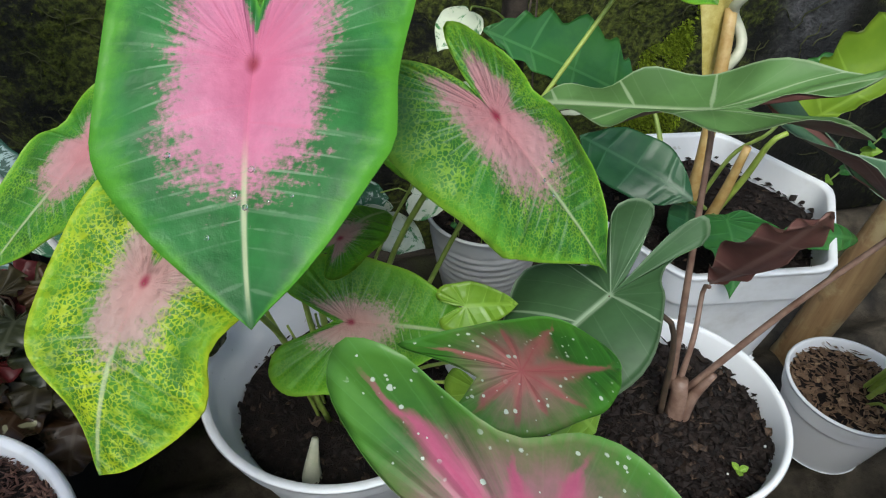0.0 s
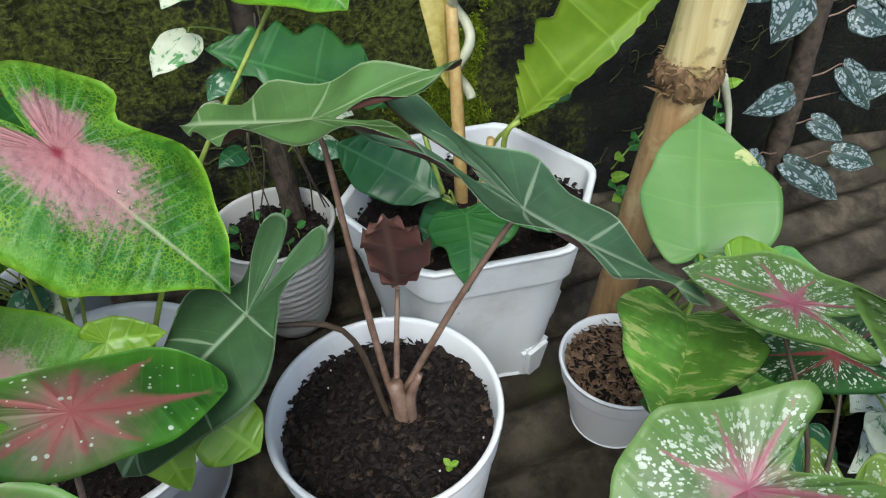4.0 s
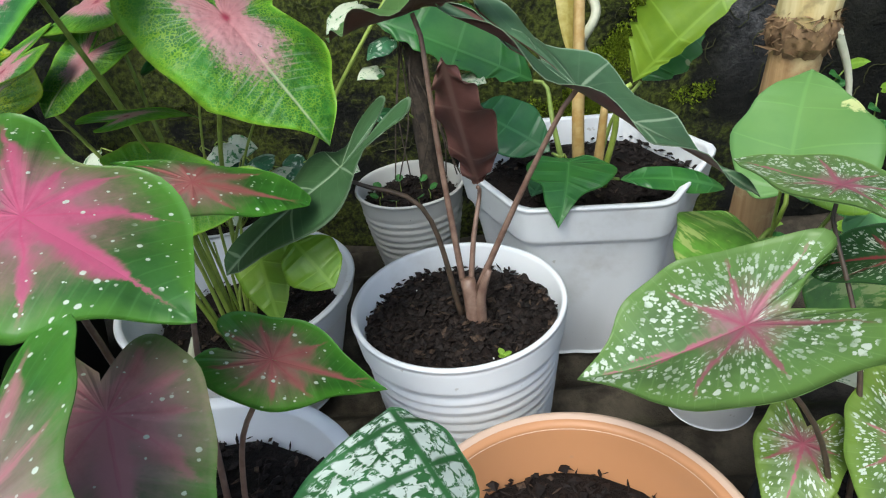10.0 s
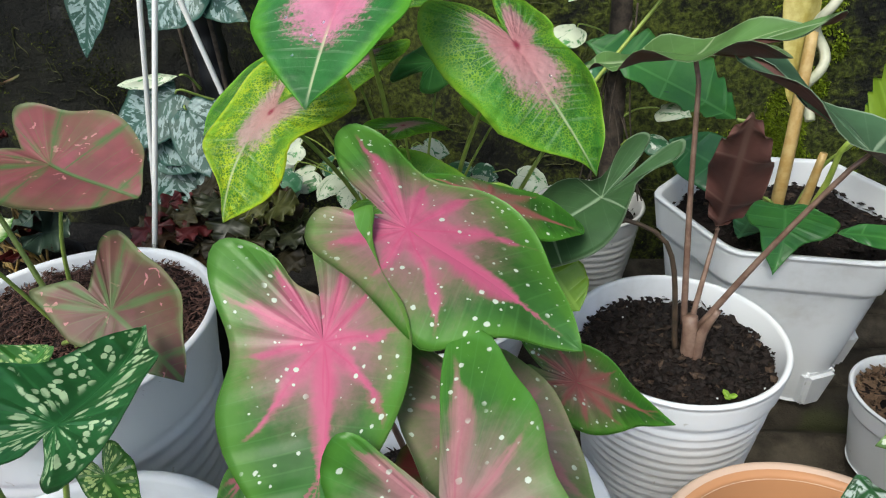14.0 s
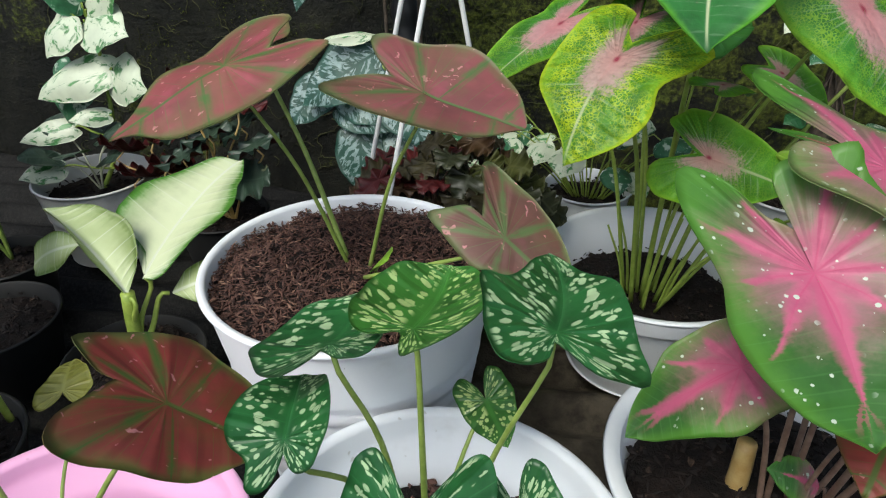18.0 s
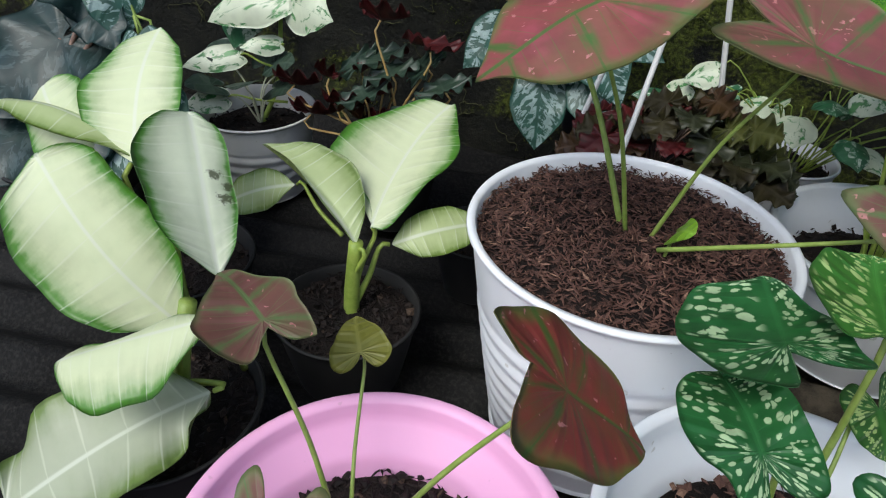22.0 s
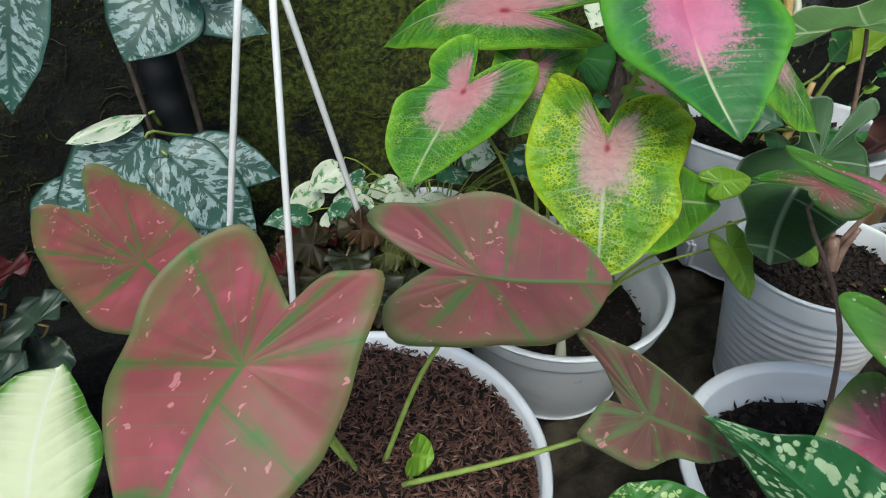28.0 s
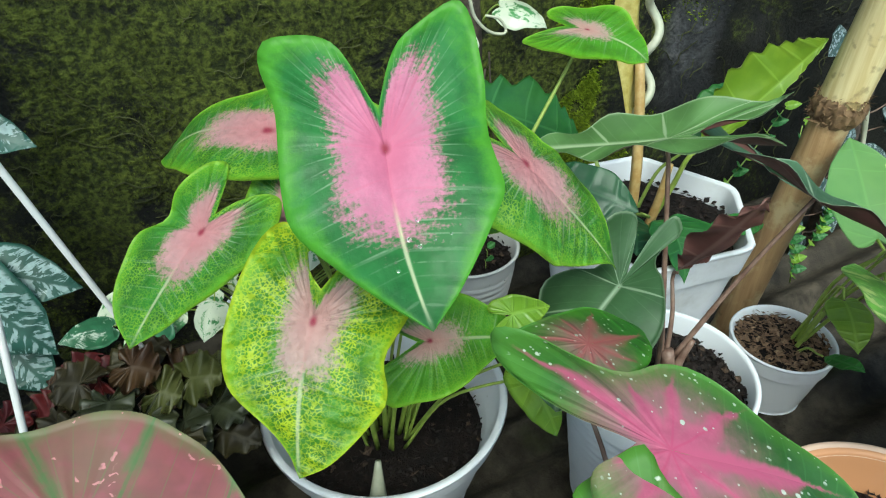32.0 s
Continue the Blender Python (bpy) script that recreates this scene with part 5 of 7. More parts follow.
# ---- caladium with pink-hearted leaves ----
cal = potted("potted_caladium", (-0.0225, 0.3997, 0.0), 0.132, 0.149, "caladium with large pink-hearted green leaves in a smooth white pot", "potted plant", soil_z=0.62, foot=0.68, lip=0.008, band=0.16, seed=3, chips_n=800, inner_step=0.004)
CR = (-0.030, 0.384, 0.095)


def near(root, dx, dy):
    return (root[0] + dx, root[1] + dy, root[2])


leaf(cal, (-0.036, 0.269, 0.501), (-0.043, 0.176, 0.437), (-0.08, -0.56, 0.82), (0.069, 0.070), ("tall_heart_one", "tall_heart_two"), PINK_A, root=near(CR, 0.0, 0.0), stalk=STEM_LIME, thick=0.0033, arch=0.007, fold=-0.40, sway=-0.13, cup=0.29, wave=0.03, ragged=0.012)
leaf(cal, (0.083, 0.310, 0.446), (0.151, 0.272, 0.353), (0.54, -0.56, 0.63), (0.063, 0.062), ("broad_heart_one", "broad_heart_two"), PINK_B, root=near(CR, 0.015, 0.0), stalk=STEM_LIME, thick=0.003, arch=0.049, fold=-0.06, sway=-0.06, cup=0.25, wave=0.03, ragged=0.012)
leaf(cal, (-0.099, 0.236, 0.414), (-0.129, 0.182, 0.345), (-0.31, -0.68, 0.66), (0.061, 0.055), ("yellow_heart_one", "yellow_heart_two"), PINK_Y, root=near(CR, -0.012, -0.01), stalk=STEM_LIME, thick=0.003, arch=0.096, fold=0.06, sway=-0.08, cup=-0.06, wave=0.05, ragged=0.012)
leaf(cal, (-0.154, 0.370, 0.411), (-0.219, 0.323, 0.359), (-0.40, -0.38, 0.84), (0.054, 0.052), ("eared_heart_one", "eared_heart_two"), PINK_B, root=near(CR, -0.02, 0.005), stalk=STEM_LIME, thick=0.0026, arch=0.020, fold=-0.01, sway=-0.07, cup=0.02, wave=0.02, ragged=0.012)
leaf(cal, (-0.088, 0.44, 0.452), (-0.180, 0.540, 0.398), (-0.25, -0.25, 0.93), 0.054, "heart", PINK_B, lobe=0.6, arch=0.09, root=near(CR, -0.01, 0.02), stalk=STEM_LIME, thick=0.003)
leaf(cal, (-0.084, 0.385, 0.413), (-0.119, 0.350, 0.372), (-0.1, -0.5, 0.85), 0.04, "waist", PINK_B, lobe=0.8, arch=0.05, root=near(CR, -0.005, 0.012), stalk=STEM_LIME, thick=0.0024)
leaf(cal, (-0.008, 0.283, 0.323), (0.068, 0.282, 0.300), (0.18, -0.75, 0.64), (0.043, 0.048), ("small_heart_one", "small_heart_two"), PINK_D, root=near(CR, 0.0, -0.015), stalk=STEM_LIME, thick=0.0026, arch=-0.011, fold=-0.02, sway=0.05, cup=0.11, wave=0.02, ragged=0.012)
leaf(cal, (-0.009, 0.291, 0.385), (0.023, 0.345, 0.362), (0.0, -0.2, 0.98), 0.022, "heart", PINK_D, lobe=0.5, arch=0.06, fine=0.7, root=near(CR, 0.006, 0.01), stalk=STEM_LIME, thick=0.002)
leaf(cal, (0.066, 0.287, 0.322), (0.102, 0.288, 0.318), (0.0, -0.5, 0.87), 0.017, "broad", LIME, lobe=0.5, arch=0.05, fine=0.6, root=near(CR, 0.02, -0.01), stalk=STEM_LIME, thick=0.002)
leaf(cal, (0.112, 0.245, 0.290), (0.144, 0.224, 0.255), (0.3, -0.7, 0.6), 0.024, "oval", LIME, arch=0.05, fine=0.6, root=near(CR, 0.02, -0.01), stalk=STEM_LIME, thick=0.002)
leaf(cal, (0.075, 0.262, 0.262), (0.088, 0.235, 0.215), (0.2, -0.8, 0.5), 0.024, "broad", LIME, lobe=0.4, arch=0.06, fine=0.6, root=near(CR, 0.015, -0.02), stalk=STEM_LIME, thick=0.002)
leaf(cal, (0.222, 0.455, 0.488), (0.262, 0.41, 0.464), (0.1, -0.45, 0.88), 0.048, "heart", PINK_D, lobe=0.75, arch=0.10, root=near(CR, 0.03, 0.01), stalk=STEM_LIME, thick=0.0028, bow=0.1)
leaf(cal, (-0.01, 0.43, 0.40), (0.03, 0.50, 0.40), (0.0, -0.3, 0.95), 0.035, "heart", GREEN, lobe=0.5, arch=0.08, fine=0.7, root=near(CR, 0.0, 0.02), stalk=STEM_LIME, thick=0.002)
leaf(cal, (0.06, 0.40, 0.37), (0.11, 0.39, 0.33), (0.2, -0.5, 0.85), 0.03, "heart", PINK_D, lobe=0.5, arch=0.08, fine=0.7, root=near(CR, 0.01, 0.02), stalk=STEM_LIME, thick=0.002)
part("bulb", tube([(-0.06, 0.317, 0.082), (-0.058, 0.320, 0.104), (-0.052, 0.332, 0.132)], 0.011, 0.003, STEM_PALE, 10, 8), cal)
for n in range(7):
    a = n * 2.4
    b = np.array((CR[0] + 0.022 * math.cos(a), CR[1] + 0.018 * math.sin(a), CR[2]))
    part("stalk", tube([b, b + (0.01 * math.cos(a), 0.008 * math.sin(a), 0.05), b + (0.03 * math.cos(a), 0.02 * math.sin(a), 0.10)], 0.0019, 0.0011, STEM_LIME), cal)

# ---- caladium with pink veins and white dots ----
spot = potted("potted_caladium", (0.053, 0.0735, 0.0), 0.1253, 0.175, "caladium with pink-veined white-dotted leaves in a white pot", "potted plant", soil_z=0.80, foot=0.7, lip=0.012, seed=7, chips_n=900, inner_step=0.003)
SR = (0.064, 0.082, 0.138)
leaf(spot, (0.047, 0.082, 0.406), (0.141, 0.037, 0.370), (0.26, -0.21, 0.94), (0.063, 0.050), ("dotted_long_one", "dotted_long_two"), DOTTED, root=near(SR, 0.0, 0.0), stalk=STEM_BROWN, thick=0.0026, arch=0.015, fold=-0.01, sway=-0.05, cup=0.12, wave=0.03, ragged=0.012)
leaf(spot, (0.011, 0.032, 0.364), (0.026, -0.054, 0.331), (-0.20, -0.38, 0.90), (0.050, 0.055), ("dotted_wide_one", "dotted_wide_two"), DOTTED, root=near(SR, -0.015, -0.005), stalk=STEM_BROWN, thick=0.0026, arch=-0.050, fold=-0.24, sway=0.17, cup=-0.08, wave=0.02, ragged=0.012)
leaf(spot, (0.095, -0.063, 0.365), (0.145, -0.128, 0.339), (-0.06, -0.41, 0.91), (0.051, 0.039), "waist", DOTTED_PALE, root=near(SR, 0.01, -0.02), stalk=STEM_BROWN, thick=0.0026, lobe=(0.97, 0.73), arch=0.054, fold=-0.01, sway=-0.03, cup=-0.02)
leaf(spot, (0.101, 0.012, 0.342), (0.154, -0.081, 0.300), (0.40, -0.20, 0.88), (0.042, 0.045), "heart", DOTTED_PALE, lobe=(0.40, 0.50), arch=0.045, fold=0.09, sway=-0.05, root=near(SR, 0.015, -0.01), stalk=STEM_BROWN, thick=0.0026)
leaf(spot, (0.141, 0.092, 0.298), (0.203, 0.095, 0.269), (0.42, 0.00, 0.91), (0.039, 0.036), ("dotted_small_one", "dotted_small_two"), DOTTED_RED, root=near(SR, 0.02, 0.01), stalk=STEM_BROWN, thick=0.0024, arch=0.008, fold=-0.01, sway=-0.02, cup=-0.01, wave=0.02, ragged=0.012)
leaf(spot, (0.075, 0.196, 0.365), (0.143, 0.216, 0.332), (0.44, -0.02, 0.90), (0.042, 0.033), ("dotted_round_one", "dotted_round_two"), DOTTED_RED, root=near(SR, 0.005, 0.02), stalk=STEM_BROWN, thick=0.0026, arch=0.040, fold=-0.01, sway=-0.08, cup=0.16, wave=0.02, ragged=0.012)
leaf(spot, (-0.008, 0.035, 0.295), (-0.067, 0.008, 0.25), (-0.35, -0.3, 0.9), 0.036, "heart", DOTTED, lobe=0.5, arch=0.05, root=near(SR, -0.02, -0.01), stalk=STEM_BROWN, thick=0.0024)
leaf(spot, (0.078, 0.075, 0.168), (0.036, 0.062, 0.190), (0.3, -0.6, 0.75), 0.015, "oval", DOTTED, arch=0.05, fine=0.7, root=(0.088, 0.08, 0.142), stalk=STEM_BROWN, thick=0.0016)
leaf(spot, (0.075, 0.03, 0.285), (0.05, -0.02, 0.265), (-0.1, -0.3, 0.95), 0.03, "heart", RED_DARK, UNDER_RED, lobe=0.5, arch=0.05, fine=0.7, root=near(SR, 0.0, -0.01), stalk=STEM_BROWN, thick=0.002)
part("corm", tube([(0.029, 0.085, 0.13), (0.029, 0.087, 0.16), (0.028, 0.088, 0.185)], 0.0085, 0.007, STEM_TAN, 10, 8), spot)

# ---- alocasia in the ribbed white pot ----
aloc = potted("potted_alocasia", (0.233, 0.281, 0.0), 0.096, 0.198, "alocasia with arrow-shaped leaves and brown stalks in a ribbed white pot", "potted plant", soil_z=0.86, foot=0.74, lip=0.005, ribs=13, rib=0.0011, rib_lo=0.10, rib_hi=0.84, band=0.14, seed=11, chips_n=1800, lumps=0.6, chip_size=(0.003, 0.007))
AR = (0.243, 0.284, 0.203)
leaf(aloc, (0.220, 0.321, 0.435), (0.130, 0.408, 0.402), (-0.26, 0.09, 0.96), (0.036, 0.036), "arrow", ALOC_LIGHT, ALOC_UNDER, wave=0.09, waves=5, root=near(AR, -0.004, 0.004), stalk=STEM_BROWN, thick=0.0031, bow=0.05, lobe=(0.68, 0.73), arch=0.004, fold=-0.18, sway=0.08, cup=-0.11)
leaf(aloc, (0.336, 0.256, 0.386), (0.443, 0.197, 0.322), (0.60, -0.06, 0.80), (0.050, 0.036), "alocasia_long", ALOC, ALOC_UNDER, wave=0.07, waves=5, root=near(AR, 0.008, 0.0), stalk=STEM_BROWN, thick=0.0031, bow=0.05, arch=0.000, fold=-0.10, sway=-0.10, cup=-0.10)
leaf(aloc, (0.155, 0.270, 0.337), (0.067, 0.213, 0.282), (-0.45, -0.15, 0.88), (0.052, 0.059), ("alocasia_fork_one", "alocasia_fork_two"), ALOC_DARK, UNDER, root=(0.235, 0.283, 0.172), stalk=STEM_DARK, thick=0.0028, bow=0.5, arch=-0.019, fold=-0.20, sway=-0.25, cup=0.26, wave=0.03, ragged=0.012)
leaf(aloc, (0.258, 0.310, 0.291), (0.245, 0.227, 0.421), (-0.28, -0.80, -0.53), (0.020, 0.024), "oval", ALOC_UNDER, ALOC_UNDER, wave=0.10, waves=6, ragged=0.025, root=near(AR, 0.002, 0.004), stalk=STEM_BROWN, thick=0.0028, bow=0.02, lobe=(0.60, 0.60), arch=0.001, fold=0.12, sway=-0.02, cup=0.14)
part("stem", tube([(0.248, 0.279, 0.15), (0.246, 0.281, 0.185), (0.243, 0.285, 0.214)], 0.0098, 0.0062, STEM_BROWN, 12, 8, rough=0.04), aloc)
part("sheath", tube([(0.251, 0.278, 0.165), (0.254, 0.278, 0.20), (0.263, 0.276, 0.228)], 0.0066, 0.0026, STEM_BROWN, 10, 8), aloc)
sticker = part("sticker", grid_mesh("sticker", 6, 2, lambda a, b: (0.233 + 0.0915 * math.sin(-0.42 + 0.18 * a), 0.28 - 0.0915 * math.cos(-0.42 + 0.18 * a), 0.172 + 0.009 * b), STICKER), aloc, "torn brown paper label")

bm = bmesh.new()
rp = random.Random(8)
for _ in range(5):
    q = Matrix.Translation((0.233 + rp.uniform(-0.07, 0.07), 0.28 + rp.uniform(-0.07, 0.07), 0.1765))
    bmesh.ops.create_icosphere(bm, subdivisions=1, radius=rp.uniform(0.0008, 0.0016), matrix=q)
me = bpy.data.meshes.new("perlite")
bm.to_mesh(me)
bm.free()
me.materials.append(ROD)
tagged(part("perlite", me, aloc), kind="stuff")
for n in range(3):
    a = n * 2.1
    leaf(aloc, (0.270, 0.222, 0.179), (0.270 + 0.007 * math.cos(a), 0.222 + 0.007 * math.sin(a), 0.182), (0, -0.2, 1), 0.0028, "oval", LIME, fine=0.4)

# ---- six-sided white pot with a climbing philodendron ----
def rounded_hexagon(th):
    """Radius of a six-sided pot with blunt corners, as a share of its corner radius."""
    a = (th + 0.06) % (math.pi / 3) - math.pi / 6
    return min(0.968, 0.866 / math.cos(a))


phil = potted("potted_philodendron", (0.376, 0.512, 0.0), 0.150, 0.222, "philodendron with serrated leaves in a large six-sided white pot", "potted plant", soil_z=0.84, foot=0.72, lip=0.009, band=0.20, seed=13, squash=rounded_hexagon, chips_n=900, lumps=0.6)
for v in phil.children[0].data.vertices:
    # shallow upright flutes below the rim band
    if v.co.z < 0.172:
        q = 1 - 0.020 * min(1.0, (0.172 - v.co.z) / 0.02) * (0.5 + 0.5 * math.cos(18 * (math.atan2(v.co.y, v.co.x) + 0.06)))
        v.co.x, v.co.y = v.co.x * q, v.co.y * q
for n in range(6):
    a = n * math.pi / 3 - 0.06
    bm = bmesh.new()
    bmesh.ops.create_cube(bm, size=1.0)
    for v in bm.verts:
        k = 1.25 if v.co.z > 0 else 0.8
        v.co = Vector((v.co.x * 0.030 * k, v.co.y * 0.034 * k, v.co.z * 0.055))
    bmesh.ops.bevel(bm, geom=bm.edges[:], offset=0.005, segments=2, affect="EDGES")
    bm.transform(Matrix.Translation((0.376 + 0.095 * math.cos(a), 0.512 + 0.095 * math.sin(a), 0.0275)) @ Matrix.Rotation(a, 4, "Z"))
    me = bpy.data.meshes.new("foot")
    bm.to_mesh(me)
    bm.free()
    me.materials.append(POT_WHITE)
    part("foot", me, phil)
PR = (0.375, 0.53, 0.175)
leaf(phil, (0.422, 0.482, 0.311), (0.545, 0.450, 0.436), (-0.35, -0.90, 0.10), (0.060, 0.014), "oval", GREEN_YELLOW, LIME, teeth=14, tooth=0.20, root=near(PR, 0.02, -0.01), stalk=STEM_LIME, thick=0.0045, bow=0.05, arch=0.03, fold=-0.1, sway=0.06)
leaf(phil, (0.349, 0.432, 0.250), (0.331, 0.369, 0.209), (0.07, -0.56, 0.83), (0.047, 0.042), ("lobed_leaf_one", "lobed_leaf_two"), GREEN, root=near(PR, 0.0, -0.03), thick=0.003, arch=0.122, fold=-0.21, sway=0.06, cup=-0.02, wave=0.02, ragged=0.012)
leaf(phil, (0.335, 0.47, 0.246), (0.248, 0.574, 0.268), (-0.3, -0.6, 0.75), 0.034, "oval", GREEN_DARK, arch=0.08, root=near(PR, -0.02, 0.0), thick=0.003)
leaf(phil, (0.40, 0.42, 0.232), (0.51, 0.432, 0.205), (0.0, -0.5, 0.87), 0.016, "strap", GREEN, arch=0.08, root=near(PR, 0.02, -0.03), thick=0.0028)
leaf(phil, (0.327, 0.605, 0.285), (0.140, 0.600, 0.380), (-0.10, -0.80, 0.55), (0.026, 0.056), "oval", GREEN, arch=0.05, teeth=9, tooth=0.30, root=near(PR, -0.015, 0.02), thick=0.004)
leaf(phil, (0.44, 0.52, 0.30), (0.50, 0.53, 0.365), (-0.2, -0.8, 0.5), 0.032, "oval", GREEN, arch=0.05, teeth=8, tooth=0.15, root=near(PR, 0.02, 0.02), thick=0.003)
leaf(phil, (0.35, 0.50, 0.225), (0.31, 0.43, 0.215), (0.0, -0.4, 0.9), 0.02, "oval", GREEN_DARK, arch=0.06, fine=0.6, root=near(PR, -0.01, -0.02), thick=0.002)
part("stem", tube([(0.375, 0.535, 0.15), (0.372, 0.53, 0.25), (0.376, 0.55, 0.34), (0.38, 0.57, 0.40)], 0.008, 0.006, STEM_TAN, 10, 14, rough=0.06), phil, "tan climbing stem")
part("stem", tube([(0.385, 0.515, 0.15), (0.392, 0.505, 0.22), (0.397, 0.50, 0.285)], 0.0075, 0.004, STEM_TAN, 10, 12), phil, "tan leaf sheath")
leaf(phil, (0.37, 0.55, 0.32), (0.372, 0.60, 0.56), (0.15, -0.95, 0.1), 0.019, "strap", STEM_OLIVE, STEM_OLIVE, arch=-0.02, fold=0.5, wave=0.05, label="yellowing rolled leaf")
twist = []
for i in range(40):
    a, z = i * 0.55, 0.30 + 0.0062 * i
    twist.append((0.388 + 0.008 * math.cos(a), 0.56 + 0.04 * (z - 0.3) + 0.008 * math.sin(a), z))
part("sheath", tube(twist, 0.0056, 0.0050, STEM_PALE, 8, 120), phil, "pale twisted dry leaf sheath")

# ---- bamboo pole ----
bam = thing("bamboo_pole", (0.55, 0.445, 0.0), "thick dry bamboo pole with a fibrous node, leaning beside the pots", "bamboo pole")
BA, BB = np.array((0.532, 0.458, -0.02)), np.array((0.600, 0.352, 1.1))
bd = BB - BA


def bam_at(z):
    return BA + bd * (z - BA[2]) / bd[2]


def section(z0, z1, r):
    bulge = [(r * 0.985, 0.0), (r * 1.05, 0.006), (r * 1.0, 0.02), (r * 0.985, (z1 - z0) * 0.5), (r * 1.0, z1 - z0 - 0.02), (r * 1.04, z1 - z0 - 0.006), (r * 0.98, z1 - z0)]
    me = lathe(bulge, BAMBOO, 40, "segment")
    q = Vector(bd).to_track_quat("Z", "Y").to_matrix().to_4x4()
    me.transform(Matrix.Translation(bam_at(z0)) @ q)
    return me


part("segment", section(-0.02, 0.366, 0.0225), bam)
part("segment", section(0.366, 0.62, 0.0255), bam)
part("segment", section(0.62, 1.08, 0.025), bam)
rb = random.Random(4)
verts, faces = [], []
for i in range(420):
    a, z = rb.uniform(0, 6.283), rb.uniform(0.350, 0.382)
    c = bam_at(z)
    p = np.array((c[0] + 0.0245 * math.cos(a), c[1] + 0.0245 * math.sin(a), z))
    d = np.array((math.cos(a) * rb.uniform(0.1, 0.8), math.sin(a) * rb.uniform(0.1, 0.8), rb.uniform(-0.6, 0.5))) + np.array((-math.sin(a), math.cos(a), 0)) * rb.uniform(-1, 1)
    d *= rb.uniform(0.006, 0.017)
    s = np.cross(d, (0, 0, 1.0)) * 0.14 + np.array((0, 0, 0.0009))
    o = len(verts)
    verts += [p - s, p + s, p + d]
    faces.append((o, o + 1, o + 2))
part("root_collar", mesh_of("fibres", verts, faces, FIBRE, smooth=False), bam, "ring of dry root stubs at the node")
ring = [(0.0225, -0.020), (0.0265, -0.014), (0.0285, -0.008), (0.0295, -0.002), (0.0285, 0.004), (0.0275, 0.009), (0.0245, 0.014)]
me = lathe(ring, FIBRE, 96, "node")
for v in me.vertices:
    v.co += v.co.normalized() * (0.004 * noise.noise(v.co * 160) + 0.002 * noise.noise(v.co * 420))
me.transform(Matrix.Translation(bam_at(0.366)) @ Vector(bd).to_track_quat("Z", "Y").to_matrix().to_4x4())
part("node", me, bam, "rough swollen node")
part("twig", tube([bam_at(0.366) + (0.02, -0.02, 0.0), bam_at(0.34) + (0.04, -0.02, -0.015), bam_at(0.32) + (0.045, -0.03, -0.04)], 0.004, 0.002, STEM_PALE, 8, 10), bam)

# ---- pothos in the small pot ----
poth = potted("potted_pothos", (0.483, 0.334, 0.0), 0.064, 0.1017, "pothos with broad light green leaves in a small white pot", "potted plant", soil_z=0.88, foot=0.70, lip=0.004, band=0.24, seed=17, chip=HUSK_LIGHT, chips_n=700, lumps=0.2)
OR = (0.500, 0.328, 0.082)
leaf(poth, (0.504, 0.290, 0.275), (0.558, 0.397, 0.336), (-0.18, -0.42, 0.89), (0.046, 0.061), "cordate", POTH_BIG, root=near(OR, 0.0, 0.0), stalk=STEM_LIME, thick=0.003, lobe=(0.60, 0.60), arch=0.037, fold=-0.19, sway=0.08, cup=0.03)
leaf(poth, (0.466, 0.242, 0.259), (0.390, 0.160, 0.268), (0.09, 0.08, 0.99), (0.048, 0.052), "cordate", POTH_SPLASH, UNDER, arch=0.04, fold=-0.42, sway=0.25, cup=0.10, root=near(OR, -0.005, -0.005), stalk=STEM_LIME, thick=0.003, label="folded yellow-splashed leaf")
leaf(poth, (0.470, 0.275, 0.21), (0.445, 0.225, 0.185), (-0.2, -0.5, 0.8), 0.024, "cordate", GREEN_YELLOW, arch=0.06, root=near(OR, 0.0, 0.008), stalk=STEM_LIME, thick=0.0026)
leaf(poth, (0.53, 0.23, 0.245), (0.545, 0.185, 0.165), (0.1, -0.85, 0.4), 0.042, "cordate", POTH_SPLASH, arch=0.05, root=near(OR, 0.006, 0.0), stalk=STEM_LIME, thick=0.0026)
leaf(poth, (0.56, 0.27, 0.26), (0.60, 0.22, 0.20), (0.2, -0.7, 0.6), 0.034, "cordate", GREEN_LIGHT, arch=0.05, root=near(OR, 0.01, 0.004), stalk=STEM_LIME, thick=0.0026)
leaf(poth, (0.50, 0.25, 0.30), (0.56, 0.25, 0.275), (0.0, -0.5, 0.8), 0.02, "cordate", LIME, arch=0.05, fine=0.6, root=near(OR, 0.0, 0.0), stalk=STEM_LIME, thick=0.002)
leaf(poth, (0.47, 0.27, 0.13), (0.463, 0.22, 0.155), (-0.2, -0.3, 0.9), 0.013, "oval", GREEN, arch=0.05, fine=0.6, root=near(OR, -0.01, -0.01), stalk=STEM_LIME, thick=0.002)

# ---- flecked caladium in a black pot ----
fle = potted("potted_caladium", (0.51, 0.085, 0.0), 0.085, 0.12, "caladium with white-flecked green leaves in a black nursery pot", "potted plant", POT_BLACK, soil_z=0.85, foot=0.72, lip=0.005, seed=19, chips_n=500)
FR = (0.50, 0.085, 0.1)
leaf(fle, (0.399, 0.090, 0.303), (0.312, 0.093, 0.270), (-0.36, -0.13, 0.93), (0.055, 0.054), ("flecked_heart_one", "flecked_heart_two"), FLECKED, root=near(FR, -0.02, 0.0), stalk=STEM_DARK, thick=0.0022, arch=-0.037, fold=-0.37, sway=-0.01, cup=0.13, wave=0.02, ragged=0.012)
